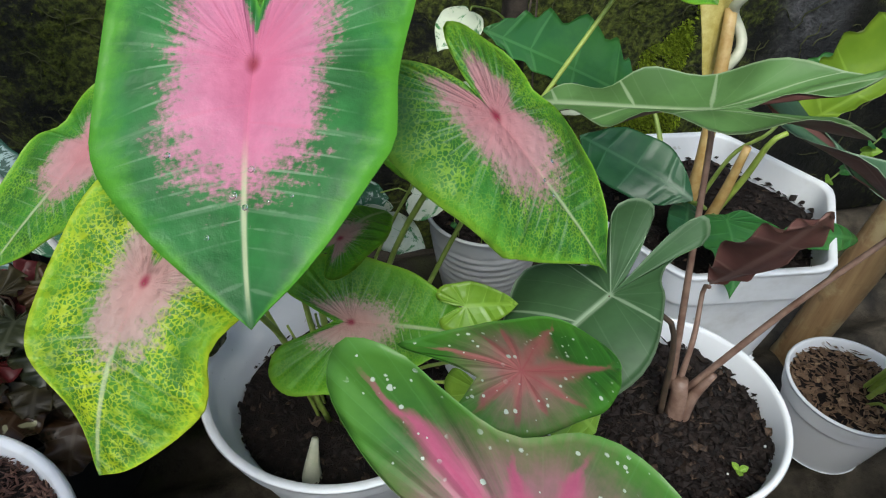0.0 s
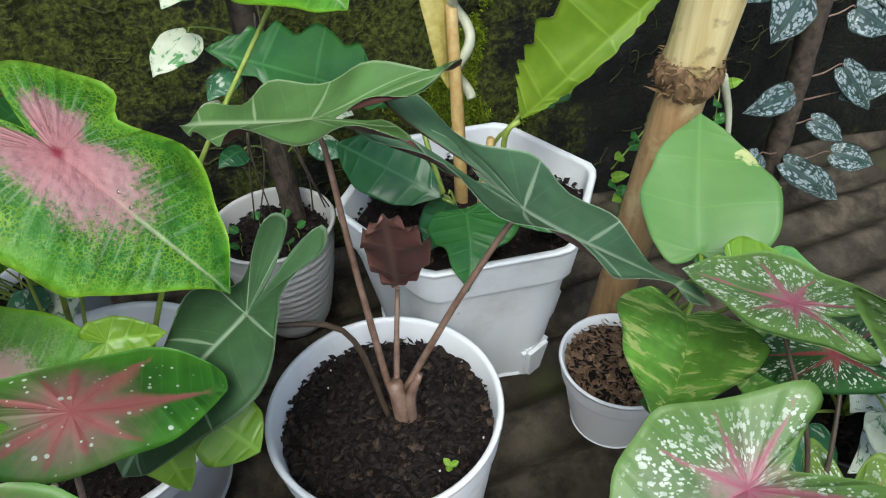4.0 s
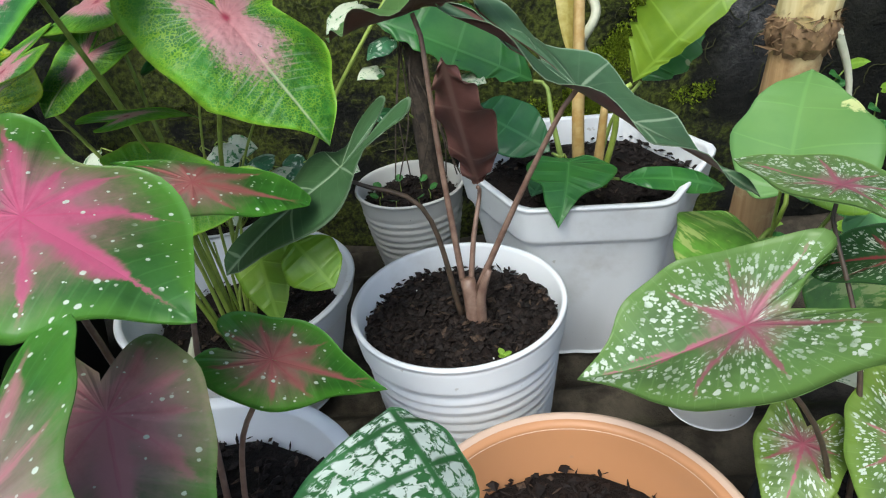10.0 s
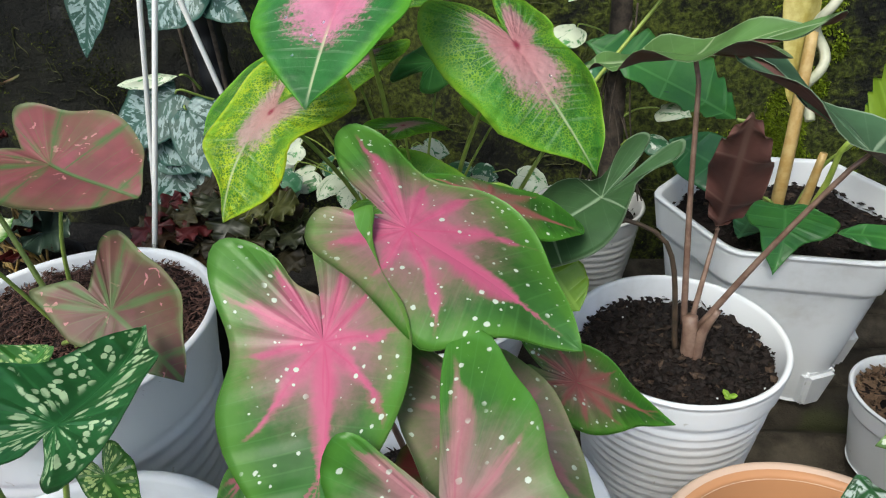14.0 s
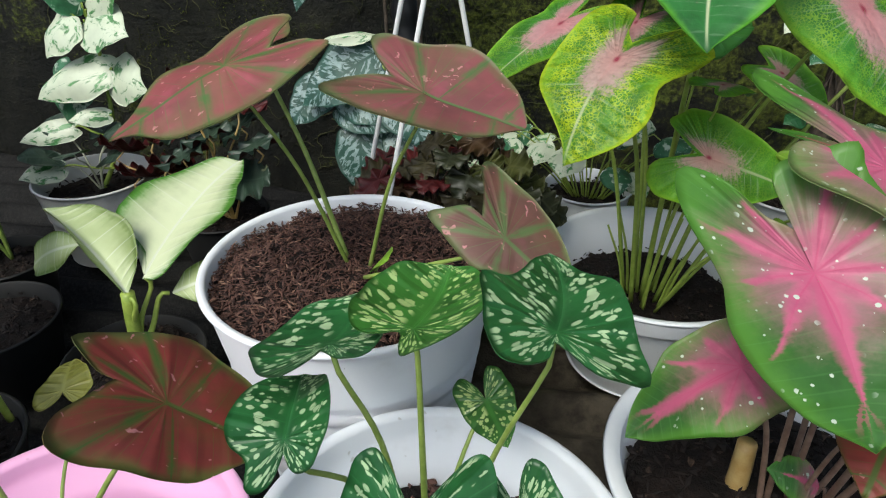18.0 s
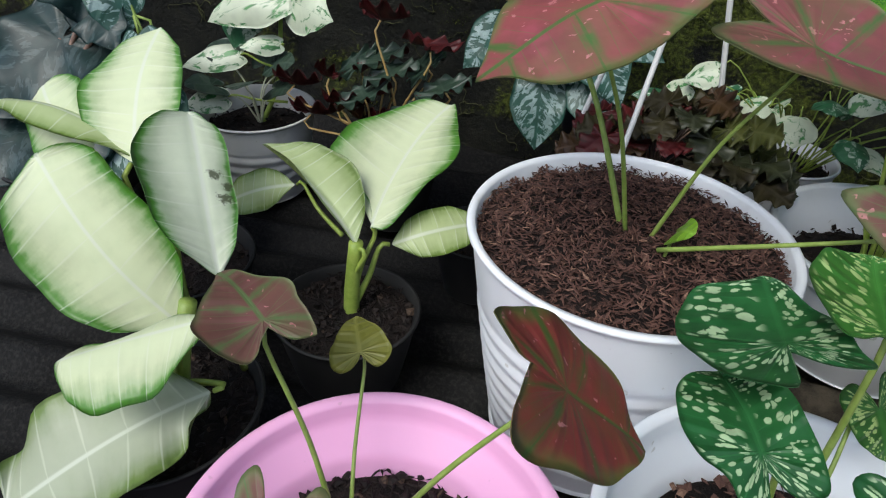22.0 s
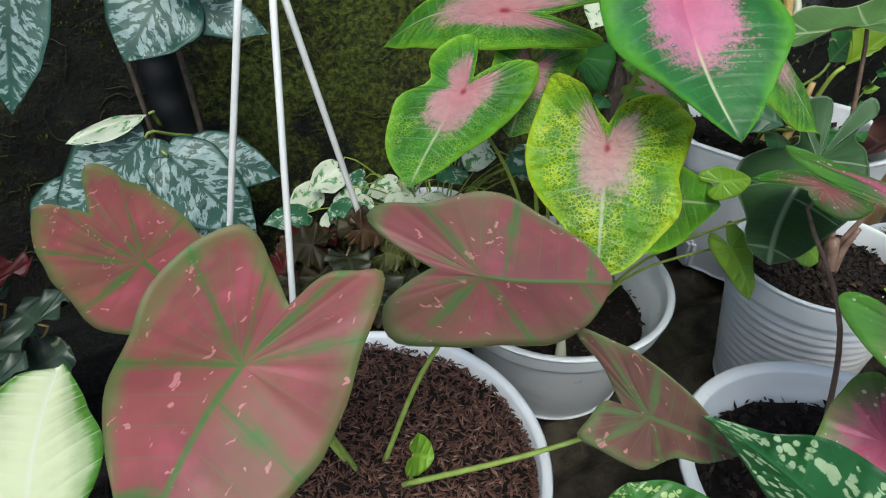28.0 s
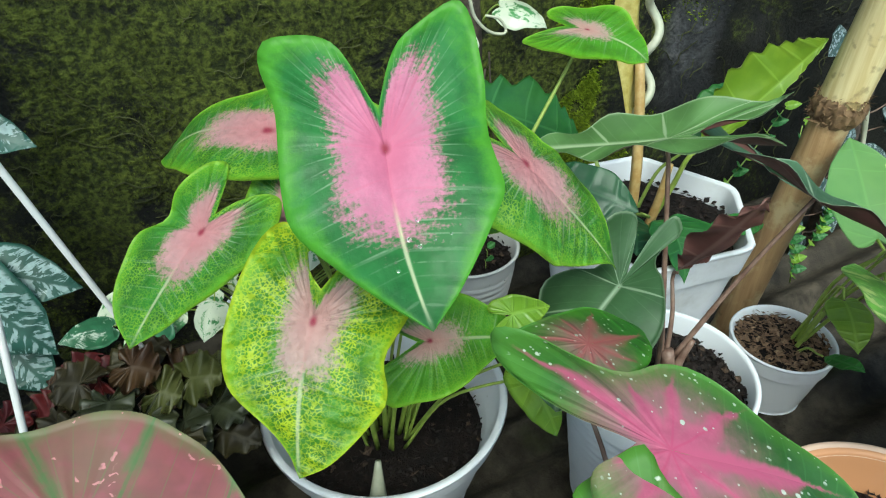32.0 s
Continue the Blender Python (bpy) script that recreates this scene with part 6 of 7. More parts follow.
leaf(fle, (0.476, 0.170, 0.339), (0.431, 0.219, 0.339), (0.09, 0.08, 0.99), (0.037, 0.048), "heart", FLECKED, UNDER, root=near(FR, -0.01, 0.01), stalk=STEM_DARK, thick=0.0022, lobe=(0.72, 0.66), arch=0.007, fold=-0.12, sway=-0.04, cup=0.07)
leaf(fle, (0.514, 0.159, 0.293), (0.479, 0.192, 0.264), (-0.59, 0.07, 0.80), (0.033, 0.024), "heart", FLECKED_DARK, lobe=0.6, arch=0.10, fold=-0.23, sway=0.12, cup=-0.13, root=near(FR, 0.0, 0.01), stalk=STEM_DARK, thick=0.0022)
leaf(fle, (0.539, 0.100, 0.336), (0.611, 0.068, 0.275), (-0.58, -0.78, -0.18), (0.038, 0.039), "heart", FLECKED, root=near(FR, 0.01, 0.0), stalk=STEM_DARK, thick=0.0026, lobe=(0.90, 0.74), arch=0.037, fold=0.21, sway=-0.05, cup=0.05)
leaf(fle, (0.506, 0.090, 0.205), (0.478, 0.046, 0.172), (-0.05, -0.45, 0.88), 0.038, "heart", FLECKED_LIME, lobe=0.8, arch=0.06, fold=-0.15, root=near(FR, -0.005, -0.01), stalk=STEM_GREEN, thick=0.002)
leaf(fle, (0.452, 0.105, 0.195), (0.425, 0.065, 0.165), (-0.2, -0.6, 0.75), 0.026, "heart", FLECKED_LIME, lobe=0.5, arch=0.06, root=near(FR, -0.012, -0.01), stalk=STEM_GREEN, thick=0.002)
leaf(fle, (0.625, 0.125, 0.245), (0.575, 0.088, 0.205), (-0.1, -0.5, 0.85), 0.034, "heart", FLECKED_DARK, lobe=0.6, arch=0.06, root=near(FR, 0.015, -0.005), stalk=STEM_DARK, thick=0.002)

# ---- white and green pothos standing low beside it ----
mar = potted("potted_pothos", (0.66, 0.22, 0.0), 0.07, 0.095, "pothos with torn white and green leaves in a black pot", "potted plant", POT_BLACK, soil_z=0.85, foot=0.72, lip=0.005, seed=23, chips_n=300)
rm = random.Random(12)
for n in range(9):
    a = n * 2.399
    b = (0.645 + 0.055 * math.cos(a), 0.21 + 0.05 * math.sin(a), 0.12 + 0.018 * (n % 4))
    t = (b[0] + 0.06 * math.cos(a + 0.5), b[1] + 0.05 * math.sin(a + 0.5) - 0.02, b[2] - 0.03 + 0.01 * (n % 3))
    leaf(mar, b, t, (0.2 * math.cos(a) - 0.1, -0.6, 0.75), 0.028, "cordate", WHITE_GREEN if n % 2 else GREEN_WHITE, arch=0.07, fine=0.7, root=(0.66, 0.22, 0.08), stalk=STEM_LIME, thick=0.002)

for b, t, n, w in (((0.692, 0.228, 0.158), (0.603, 0.182, 0.160), (-0.1, -0.45, 0.88), 0.036), ((0.690, 0.178, 0.132), (0.588, 0.150, 0.126), (0.0, -0.45, 0.88), 0.030)):
    leaf(mar, b, t, n, w, "cordate", WHITE_DASHED, UNDER, arch=0.08, cup=0.2, root=(0.66, 0.22, 0.08), stalk=STEM_LIME, thick=0.0022)

# ---- terracotta-coloured pot with a white-netted caladium ----
terra = potted("potted_caladium", (0.307, 0.056, 0.0), 0.1134, 0.165, "young white-leaved caladium in a terracotta-coloured plastic pot", "potted plant", POT_CLAY, soil_z=0.72, foot=0.72, lip=0.010, seed=29, chips_n=900)
part("rim", lathe([(0.1020, 0.160), (0.1100, 0.1665), (0.1130, 0.1665), (0.1150, 0.163), (0.1150, 0.150), (0.1130, 0.148)], POT_RIM_CLAY, 80), terra, "paler thick rolled rim").location = (0, 0, 0)
leaf(terra, (0.260, -0.064, 0.363), (0.235, -0.030, 0.378), (0.49, -0.03, 0.87), (0.049, 0.017), "oval", WHITE_NET, arch=0.02, fold=0.06, cup=0.15, root=(0.30, 0.03, 0.09), stalk=STEM_GREEN, thick=0.002)

# ---- red caladium in the large white pot ----
red = potted("potted_caladium", (-0.307, 0.175, 0.0), 0.1345, 0.237, "red-leaved caladium with green veins in a large white pot", "potted plant", soil_z=0.93, foot=0.72, lip=0.007, ribs=7, rib=0.0013, rib_lo=0.12, rib_hi=0.72, seed=31, chip=HUSK_CHIP, chips_n=7500, lumps=0.0, mound=0.012, chip_size=(0.0028, 0.0056))
RR = (-0.303, 0.176, 0.226)
leaf(red, (-0.358, 0.107, 0.424), (-0.414, 0.046, 0.389), (-0.17, -0.36, 0.92), (0.050, 0.074), ("red_pointed_one", "red_pointed_two"), RED, UNDER_RED, root=near(RR, -0.006, 0.0), thick=0.0021, bow=0.1, arch=0.006, fold=0.10, sway=-0.20, cup=0.07, wave=0.02, ragged=0.012)
leaf(red, (-0.229, 0.149, 0.405), (-0.154, 0.133, 0.389), (0.14, -0.25, 0.96), (0.055, 0.057), ("red_round_one", "red_round_two"), RED_DULL, UNDER_RED, root=near(RR, 0.012, 0.0), thick=0.0021, bow=0.1, arch=-0.000, fold=-0.20, sway=-0.11, cup=0.04, wave=0.02, ragged=0.012)
leaf(red, (-0.155, 0.078, 0.335), (-0.101, 0.057, 0.300), (0.32, -0.52, 0.80), (0.043, 0.029), ("red_eared_one", "red_eared_two"), RED_OLIVE, UNDER_RED, root=(-0.284, 0.148, 0.238), thick=0.0022, bow=-0.04, arch=-0.011, fold=0.11, sway=0.05, cup=0.11, wave=0.02, ragged=0.012)
leaf(red, (-0.403, 0.224, 0.407), (-0.358, 0.144, 0.418), (-0.42, 0.05, 0.90), (0.034, 0.041), "red_back", RED, UNDER_RED, arch=0.0, fold=-0.04, sway=-0.09, cup=-0.02, root=near(RR, -0.01, 0.008), thick=0.0028, bow=0.1)
leaf(red, (-0.272, 0.158, 0.252), (-0.262, 0.146, 0.260), (0.1, -0.6, 0.8), 0.014, "round", LIME, lobe=0.6, arch=0.1, fine=0.6, root=(-0.278, 0.152, 0.228), thick=0.0016)

# ---- splashed caladium in the shallow white pot ----
camo = potted("potted_caladium", (-0.17, -0.039, 0.0), 0.129, 0.168, "caladium with dark green leaves splashed pale in a white pot", "potted plant", soil_z=0.66, foot=0.72, lip=0.009, seed=37, chips_n=1000, inner_step=0.01, chip=HUSK_CHIP)
MR = (-0.188, -0.02, 0.115)
leaf(camo, (-0.234, -0.030, 0.317), (-0.238, 0.033, 0.310), (-0.27, 0.09, 0.96), (0.048, 0.031), ("splashed_fan_one", "splashed_fan_two"), CAMO, root=near(MR, -0.005, 0.0), thick=0.0026, arch=-0.051, fold=0.10, sway=-0.07, cup=-0.12, wave=0.02, ragged=0.012)
leaf(camo, (-0.190, -0.015, 0.324), (-0.185, 0.052, 0.326), (-0.10, -0.02, 0.99), (0.036, 0.041), ("splashed_round_one", "splashed_round_two"), CAMO_LIGHT, root=near(MR, 0.004, 0.004), thick=0.0028, arch=-0.056, fold=-0.29, sway=-0.06, cup=-0.20, wave=0.02, ragged=0.012)
leaf(camo, (-0.113, -0.022, 0.342), (-0.126, 0.071, 0.332), (0.09, 0.13, 0.99), (0.045, 0.043), ("splashed_wing_one", "splashed_wing_two"), CAMO, root=near(MR, 0.02, -0.004), thick=0.0023, bow=0.1, arch=0.018, fold=-0.40, sway=-0.25, cup=0.03, wave=0.02, ragged=0.012)
leaf(camo, (-0.240, -0.078, 0.292), (-0.256, -0.027, 0.288), (-0.20, 0.02, 0.98), (0.032, 0.023), ("splashed_drop_one", "splashed_drop_two"), CAMO, root=near(MR, -0.01, -0.006), thick=0.0024, arch=0.047, fold=-0.22, sway=-0.07, cup=-0.02, wave=0.02, ragged=0.012)
leaf(camo, (-0.154, 0.025, 0.242), (-0.137, 0.020, 0.208), (0.1, -0.75, 0.6), 0.019, "broad", CAMO_LIGHT, lobe=0.5, arch=0.06, fine=0.7, root=near(MR, 0.01, 0.008), thick=0.002)
leaf(camo, (-0.163, -0.112, 0.288), (-0.155, -0.165, 0.262), (0.0, -0.4, 0.9), 0.036, "waist", CAMO, lobe=0.7, arch=0.07, wave=0.04, root=near(MR, 0.004, -0.014), thick=0.0026)
leaf(camo, (-0.118, -0.075, 0.262), (-0.10, -0.115, 0.235), (0.1, -0.5, 0.85), 0.024, "broad", CAMO, lobe=0.6, arch=0.07, fine=0.8, root=near(MR, 0.012, -0.012), thick=0.0024)

# ---- young red caladium in the pink pot ----
pink = potted("potted_caladium", (-0.419, -0.099, 0.0), 0.130, 0.138, "young red caladium in a wide pink plastic pot", "potted plant", POT_PINK, soil_z=0.62, foot=0.70, lip=0.010, seed=41, chips_n=1100, inner_step=0.016, chip=SOIL_CHIP)
KR = (-0.445, -0.085, 0.090)
leaf(pink, (-0.326, -0.058, 0.277), (-0.278, -0.041, 0.229), (0.68, 0.12, 0.72), (0.053, 0.051), ("red_triangle_one", "red_triangle_two"), RED_DARK, UNDER_RED, root=near(KR, 0.006, 0.0), thick=0.0024, bow=0.1, arch=-0.010, fold=-0.18, sway=0.12, cup=0.21, wave=0.02, ragged=0.012)
leaf(pink, (-0.492, -0.072, 0.283), (-0.542, -0.042, 0.279), (-0.05, 0.11, 0.99), (0.037, 0.027), ("young_red_one", "young_red_two"), RED_OLIVE, UNDER_RED, root=near(KR, -0.004, 0.004), thick=0.0022, bow=0.1, arch=0.10, fold=0.02, sway=0.08, cup=-0.10, ragged=0.012)
leaf(pink, (-0.466, -0.008, 0.208), (-0.485, 0.026, 0.206), (0.0, -0.35, 0.94), 0.021, "broad", plain_leaf("olive_leaf", (0.17, 0.17, 0.03), (0.22, 0.22, 0.04)), lobe=0.35, arch=0.06, fine=0.7, root=near(KR, 0.0, 0.004), thick=0.0018, bow=0.0)
leaf(pink, (-0.433, -0.173, 0.252), (-0.428, -0.196, 0.214), (-0.2, -0.8, 0.5), 0.024, "waist", RED_OLIVE, UNDER_RED, lobe=0.7, arch=0.07, fine=0.8, root=near(KR, -0.004, -0.004), thick=0.002, bow=0.2)

# ---- dieffenbachias in black pots ----
dfa = potted("potted_dieffenbachia", (-0.645, -0.02, 0.0), 0.085, 0.10, "dieffenbachia with large cream green-edged leaves in a black pot", "potted plant", POT_BLACK, soil_z=0.85, foot=0.74, lip=0.004, seed=43, chips_n=400)
DA = (-0.635, -0.005, 0.10)
leaf(dfa, (-0.644, 0.018, 0.151), (-0.772, 0.043, 0.271), (0.20, -0.89, 0.40), (0.065, 0.056), "blunt", CREAM, UNDER_CREAM, wave=0.03, root=DA, stalk=STEM_LIME, thick=0.0036, bow=0.1, lobe=(0.60, 0.60), arch=0.062, fold=-0.06, sway=0.03, cup=-0.02)
leaf(dfa, (-0.587, 0.013, 0.224), (-0.668, 0.110, 0.300), (0.58, -0.15, 0.80), (0.047, 0.024), "blunt", CREAM_SCARRED, UNDER_CREAM, wave=0.03, root=(-0.60, 0.035, 0.10), stalk=STEM_LIME, thick=0.0036, bow=0.05, label="cream leaf with small dark blotches", lobe=(0.60, 0.60), arch=0.055, fold=-0.10, sway=0.11, cup=-0.07)
leaf(dfa, (-0.702, 0.071, 0.265), (-0.732, 0.169, 0.343), (0.01, -0.62, 0.78), (0.054, 0.039), "oval", CREAM, UNDER_CREAM, root=(-0.665, 0.06, 0.10), stalk=STEM_LIME, thick=0.0036, bow=0.05, lobe=(0.60, 0.60), arch=0.049, fold=0.01, sway=0.06, cup=-0.06)
leaf(dfa, (-0.572, -0.028, 0.221), (-0.663, -0.075, 0.191), (-0.31, -0.03, 0.95), (0.043, 0.035), "blunt", CREAM, UNDER_CREAM, wave=0.04, root=DA, stalk=STEM_LIME, thick=0.0036, bow=0.3, lobe=(0.60, 0.60), arch=0.019, fold=0.23, sway=0.07, cup=0.28)
leaf(dfa, (-0.580, -0.03, 0.145), (-0.700, -0.135, 0.076), (-0.12, -0.50, 0.86), (0.048, 0.052), "blunt", CREAM_GREY, UNDER_CREAM, arch=0.08, wave=0.10, waves=4, root=DA, stalk=STEM_LIME, thick=0.0036, bow=0.2)
leaf(dfa, (-0.69, 0.085, 0.262), (-0.86, 0.085, 0.285), (0.0, 0.15, 1.0), 0.024, "oval", CREAM_GREEN, UNDER_CREAM, arch=0.08, fold=0.2, root=(-0.66, 0.05, 0.10), stalk=STEM_LIME, thick=0.0036, bow=0.0)
leaf(dfa, (-0.745, 0.07, 0.255), (-0.83, 0.12, 0.290), (-0.2, -0.7, 0.7), 0.035, "blunt", CREAM, UNDER_CREAM, arch=0.07, root=(-0.67, 0.06, 0.10), stalk=STEM_LIME, thick=0.004, bow=0.1)
part("cane", tube([(-0.64, -0.01, 0.07), (-0.632, -0.002, 0.13), (-0.62, 0.01, 0.19)], 0.009, 0.007, STEM_GREEN, 12, 10, rough=0.05), dfa)
dfb = potted("potted_dieffenbachia", (-0.556, 0.150, 0.0), 0.075, 0.092, "small dieffenbachia with a folded cream leaf in a black pot", "potted plant", POT_BLACK, soil_z=0.85, foot=0.74, lip=0.004, seed=47, chips_n=500)
DB = (-0.556, 0.157, 0.08)
leaf(dfb, (-0.539, 0.177, 0.178), (-0.519, 0.354, 0.234), (-0.05, -0.30, 0.95), (0.075, 0.052), ("cream_blade_one", "cream_blade_two"), CREAM, UNDER_CREAM, root=DB, stalk=STEM_LIME, thick=0.0036, bow=0.05, arch=0.048, fold=-0.04, sway=0.20, cup=0.01, wave=0.02, ragged=0.012)
leaf(dfb, (-0.546, 0.155, 0.168), (-0.662, 0.196, 0.232), (0.62, 0.05, 0.78), (0.016, 0.034), "oval", CREAM_GREEN, UNDER_CREAM, arch=0.06, fold=-0.85, root=DB, stalk=STEM_LIME, thick=0.0036, bow=0.05, label="half-folded green and cream leaf")
leaf(dfb, (-0.525, 0.193, 0.150), (-0.445, 0.252, 0.160), (0.1, -0.6, 0.8), 0.026, "oval", CREAM_GREEN, UNDER_CREAM, arch=0.07, root=DB, stalk=STEM_LIME, thick=0.004, bow=0.1)
leaf(dfb, (-0.632, 0.20, 0.190), (-0.735, 0.22, 0.135), (0.1, -0.7, 0.7), 0.024, "oval", CREAM_GREEN, UNDER_CREAM, arch=0.08, root=(-0.57, 0.175, 0.16), stalk=STEM_LIME, thick=0.0026, bow=0.0)
part("cane", tube([(-0.556, 0.157, 0.06), (-0.553, 0.158, 0.12), (-0.546, 0.156, 0.17)], 0.008, 0.007, STEM_LIME, 12, 10, rough=0.05), dfb)
potted("nursery_pot", (-0.76, 0.16, 0.0), 0.08, 0.095, "black nursery pot with damp soil standing in shade", "flower pot", POT_BLACK, soil_z=0.8, foot=0.74, lip=0.004, seed=49, chips_n=300)
npb = potted("potted_seedling", (-0.47, 0.345, 0.0), 0.06, 0.085, "black nursery pot with a tiny green seedling", "potted plant", POT_BLACK, soil_z=0.85, foot=0.74, lip=0.004, seed=51, chips_n=300)
for n in range(5):
    a = n * 1.26
    leaf(npb, (-0.475 + 0.006 * math.cos(a), 0.34 + 0.006 * math.sin(a), 0.088), (-0.475 + 0.022 * math.cos(a), 0.34 + 0.022 * math.sin(a), 0.093), (0, -0.3, 1), 0.006, "oval", GREEN, fine=0.4)

# ---- hanging pot with a dark begonia ----
hang = thing("hanging_pot", (-0.306, 0.415, 0.0), "dark hanging pot with white hanger rods and a ruffled begonia", "hanging pot")
part("flower_pot", lathe(pot_profile(0.098, 0.17, foot=0.66, lip=0.004), POT_BLACK), hang).location = (0, 0, 0)
TOPK = np.array((-0.287, 0.428, 0.517))
for b in ((-0.393, 0.431, 0.165), (-0.335, 0.330, 0.165), (-0.220, 0.453, 0.165)):
    b = np.array(b)
    top = TOPK + np.array((-0.022 if b[0] < -0.36 else 0.0, 0.0, 0.0))
    part("rod", tube([b, b + (top - b) * 0.5, top], 0.0030, 0.0030, ROD, 8, 8), hang, "white plastic hanger rod")
    part("clip", tube([b + (0, 0, -0.012), b, b + (0, 0, 0.012)], 0.0055, 0.0045, ROD, 8, 6), hang)
hook = [TOPK + np.array((0, 0, 0.0)), TOPK + np.array((0, 0, 0.03))] + [TOPK + np.array((0.018 * math.sin(q), 0, 0.05 - 0.018 * math.cos(q))) for q in (0.4, 1.2, 2.0, 2.8, 3.6, 4.4)]
part("hook", tube(hook, 0.003, 0.0026, ROD, 8, 24), hang)
rh = random.Random(6)
for n in range(46):
    a = n * 2.399
    q = 0.012 + 0.09 * math.sqrt((n + 0.5) / 46)
    b = np.array((-0.268 + 1.15 * q * math.cos(a), 0.412 + 0.75 * q * math.sin(a), 0.272 - 0.75 * q + rh.uniform(-0.018, 0.018)))
    d = np.array((math.cos(a + rh.uniform(-0.6, 0.6)), math.sin(a + rh.uniform(-0.6, 0.6)) - 0.3, rh.uniform(-0.7, 0.1)))
    tint = (BEGONIA_RUST, BEGONIA_OLIVE, BEGONIA_BRONZE, BEGONIA)[n % 4] if math.cos(a) > -0.1 else (BEGONIA_RED, BEGONIA, BEGONIA_RUST)[n % 3]
    leaf(hang, b, b + d * rh.uniform(0.022, 0.036), (0.4 * math.cos(a), 0.3 * math.sin(a) - 0.45, 0.85), rh.uniform(0.017, 0.026), "round", tint, BEGONIA, lobe=0.6, arch=0.08, wave=0.14, waves=6, fine=0.8, ragged=0.10, root=(-0.29, 0.405, 0.15), stalk=STEM_BROWN, thick=0.0015)

# ---- red begonia ----
beg = potted("potted_begonia", (-0.635, 0.46, 0.0), 0.07, 0.10, "begonia with ruffled dark red leaves on pale stalks", "potted plant", POT_BLACK, soil_z=0.85, foot=0.74, lip=0.004, seed=53, chips_n=200)
BG = [(-0.652, 0.47, 0.282), (-0.585, 0.47, 0.252), (-0.725, 0.46, 0.198), (-0.775, 0.455, 0.182), (-0.633, 0.46, 0.214), (-0.676, 0.45, 0.150), (-0.625, 0.44, 0.155), (-0.560, 0.46, 0.205), (-0.592, 0.48, 0.225), (-0.700, 0.45, 0.165), (-0.655, 0.48, 0.225), (-0.69, 0.48, 0.215), (-0.745, 0.44, 0.150), (-0.60, 0.42, 0.175), (-0.64, 0.42, 0.125), (-0.575, 0.44, 0.165), (-0.66, 0.43, 0.19)]
for n, b in enumerate(BG):
    a = n * 2.1
    b = np.array(b)
    red_side = n in (0, 1, 2, 3, 5, 6, 9, 12, 14)
    n_up = (0.2 * math.cos(a), 0.45 if red_side else -0.35, 0.85)
    leaf(beg, b, b + (0.034 * math.cos(a), 0.014 + 0.012 * math.sin(a), 0.006), n_up, 0.037, "round", BEGONIA_RED if red_side else BEGONIA_GREY, BEGONIA_RED, lobe=0.7, arch=-0.10, fold=-0.38 if red_side else -0.1, wave=0.10, waves=5, fine=0.8, ragged=0.05, root=(-0.645 + 0.03 * math.cos(a), 0.46 + 0.02 * math.sin(a), 0.085), stalk=STEM_TAN, thick=0.0022, bow=0.0)

# ---- variegated pothos in the old white pot by the wall ----
vpo = potted("potted_pothos", (-0.848, 0.461, 0.0), 0.0874, 0.134, "climbing pothos with white and green leaves in a grimy white pot", "potted plant", POT_OLD, soil_z=0.75, foot=0.72, lip=0.004, seed=59, ribs=3, rib=0.0012, rib_lo=0.3, rib_hi=0.7, chips_n=300)
VR = (-0.848, 0.47, 0.100)
VP = [((-0.835, 0.490, 0.362), (-0.878, 0.470, 0.305), 0.040, 0), ((-0.812, 0.490, 0.356), (-0.728, 0.465, 0.345), 0.042, 0), ((-0.793, 0.488, 0.291), (-0.908, 0.462, 0.246), 0.034, 0), ((-0.790, 0.488, 0.284), (-0.716, 0.462, 0.272), 0.040, 0), ((-0.862, 0.496, 0.288), (-0.885, 0.480, 0.205), 0.043, 1), ((-0.876, 0.480, 0.199), (-0.955, 0.450, 0.178), 0.022, 0), ((-0.808, 0.480, 0.224), (-0.856, 0.452, 0.221), 0.016, 0), ((-0.880, 0.440, 0.150), (-0.925, 0.400, 0.142), 0.022, 0), ((-0.806, 0.492, 0.372), (-0.740, 0.492, 0.415), 0.034, 0), ((-0.815, 0.492, 0.380), (-0.880, 0.480, 0.425), 0.034, 1)]
for n, (b, t, w, dark) in enumerate(VP):
    leaf(vpo, b, t, (-0.35 + 0.35 * (n % 3), -0.85 + 0.15 * (n % 2), 0.35 + 0.15 * (n % 3)), w * 0.92, "cordate", GREEN_WHITE if dark else WHITE_GREEN, arch=0.08, cup=0.25, fine=0.9, root=(-0.818, 0.50, b[2] - 0.02), stalk=STEM_LIME, thick=0.0022, bow=0.0)
part("vine", tube([VR, (-0.83, 0.498, 0.16), (-0.815, 0.50, 0.26), (-0.81, 0.50, 0.38)], 0.004, 0.0025, STEM_LIME, 8, 16), vpo)
for n in range(6):
    a = n * 1.3
    b = np.array((-0.86 + 0.05 * math.cos(a), 0.46 + 0.04 * math.sin(a), 0.168 + 0.016 * (n % 3)))
    leaf(vpo, b, b + (0.03 * math.cos(a), 0.03 * math.sin(a) - 0.008, 0.006), (0, -0.4, 0.9), 0.024, "round", BEGONIA_GREY, lobe=0.5, arch=0.06, fine=0.5, root=(VR[0], VR[1], VR[2]), stalk=STEM_PALE, thick=0.0015)

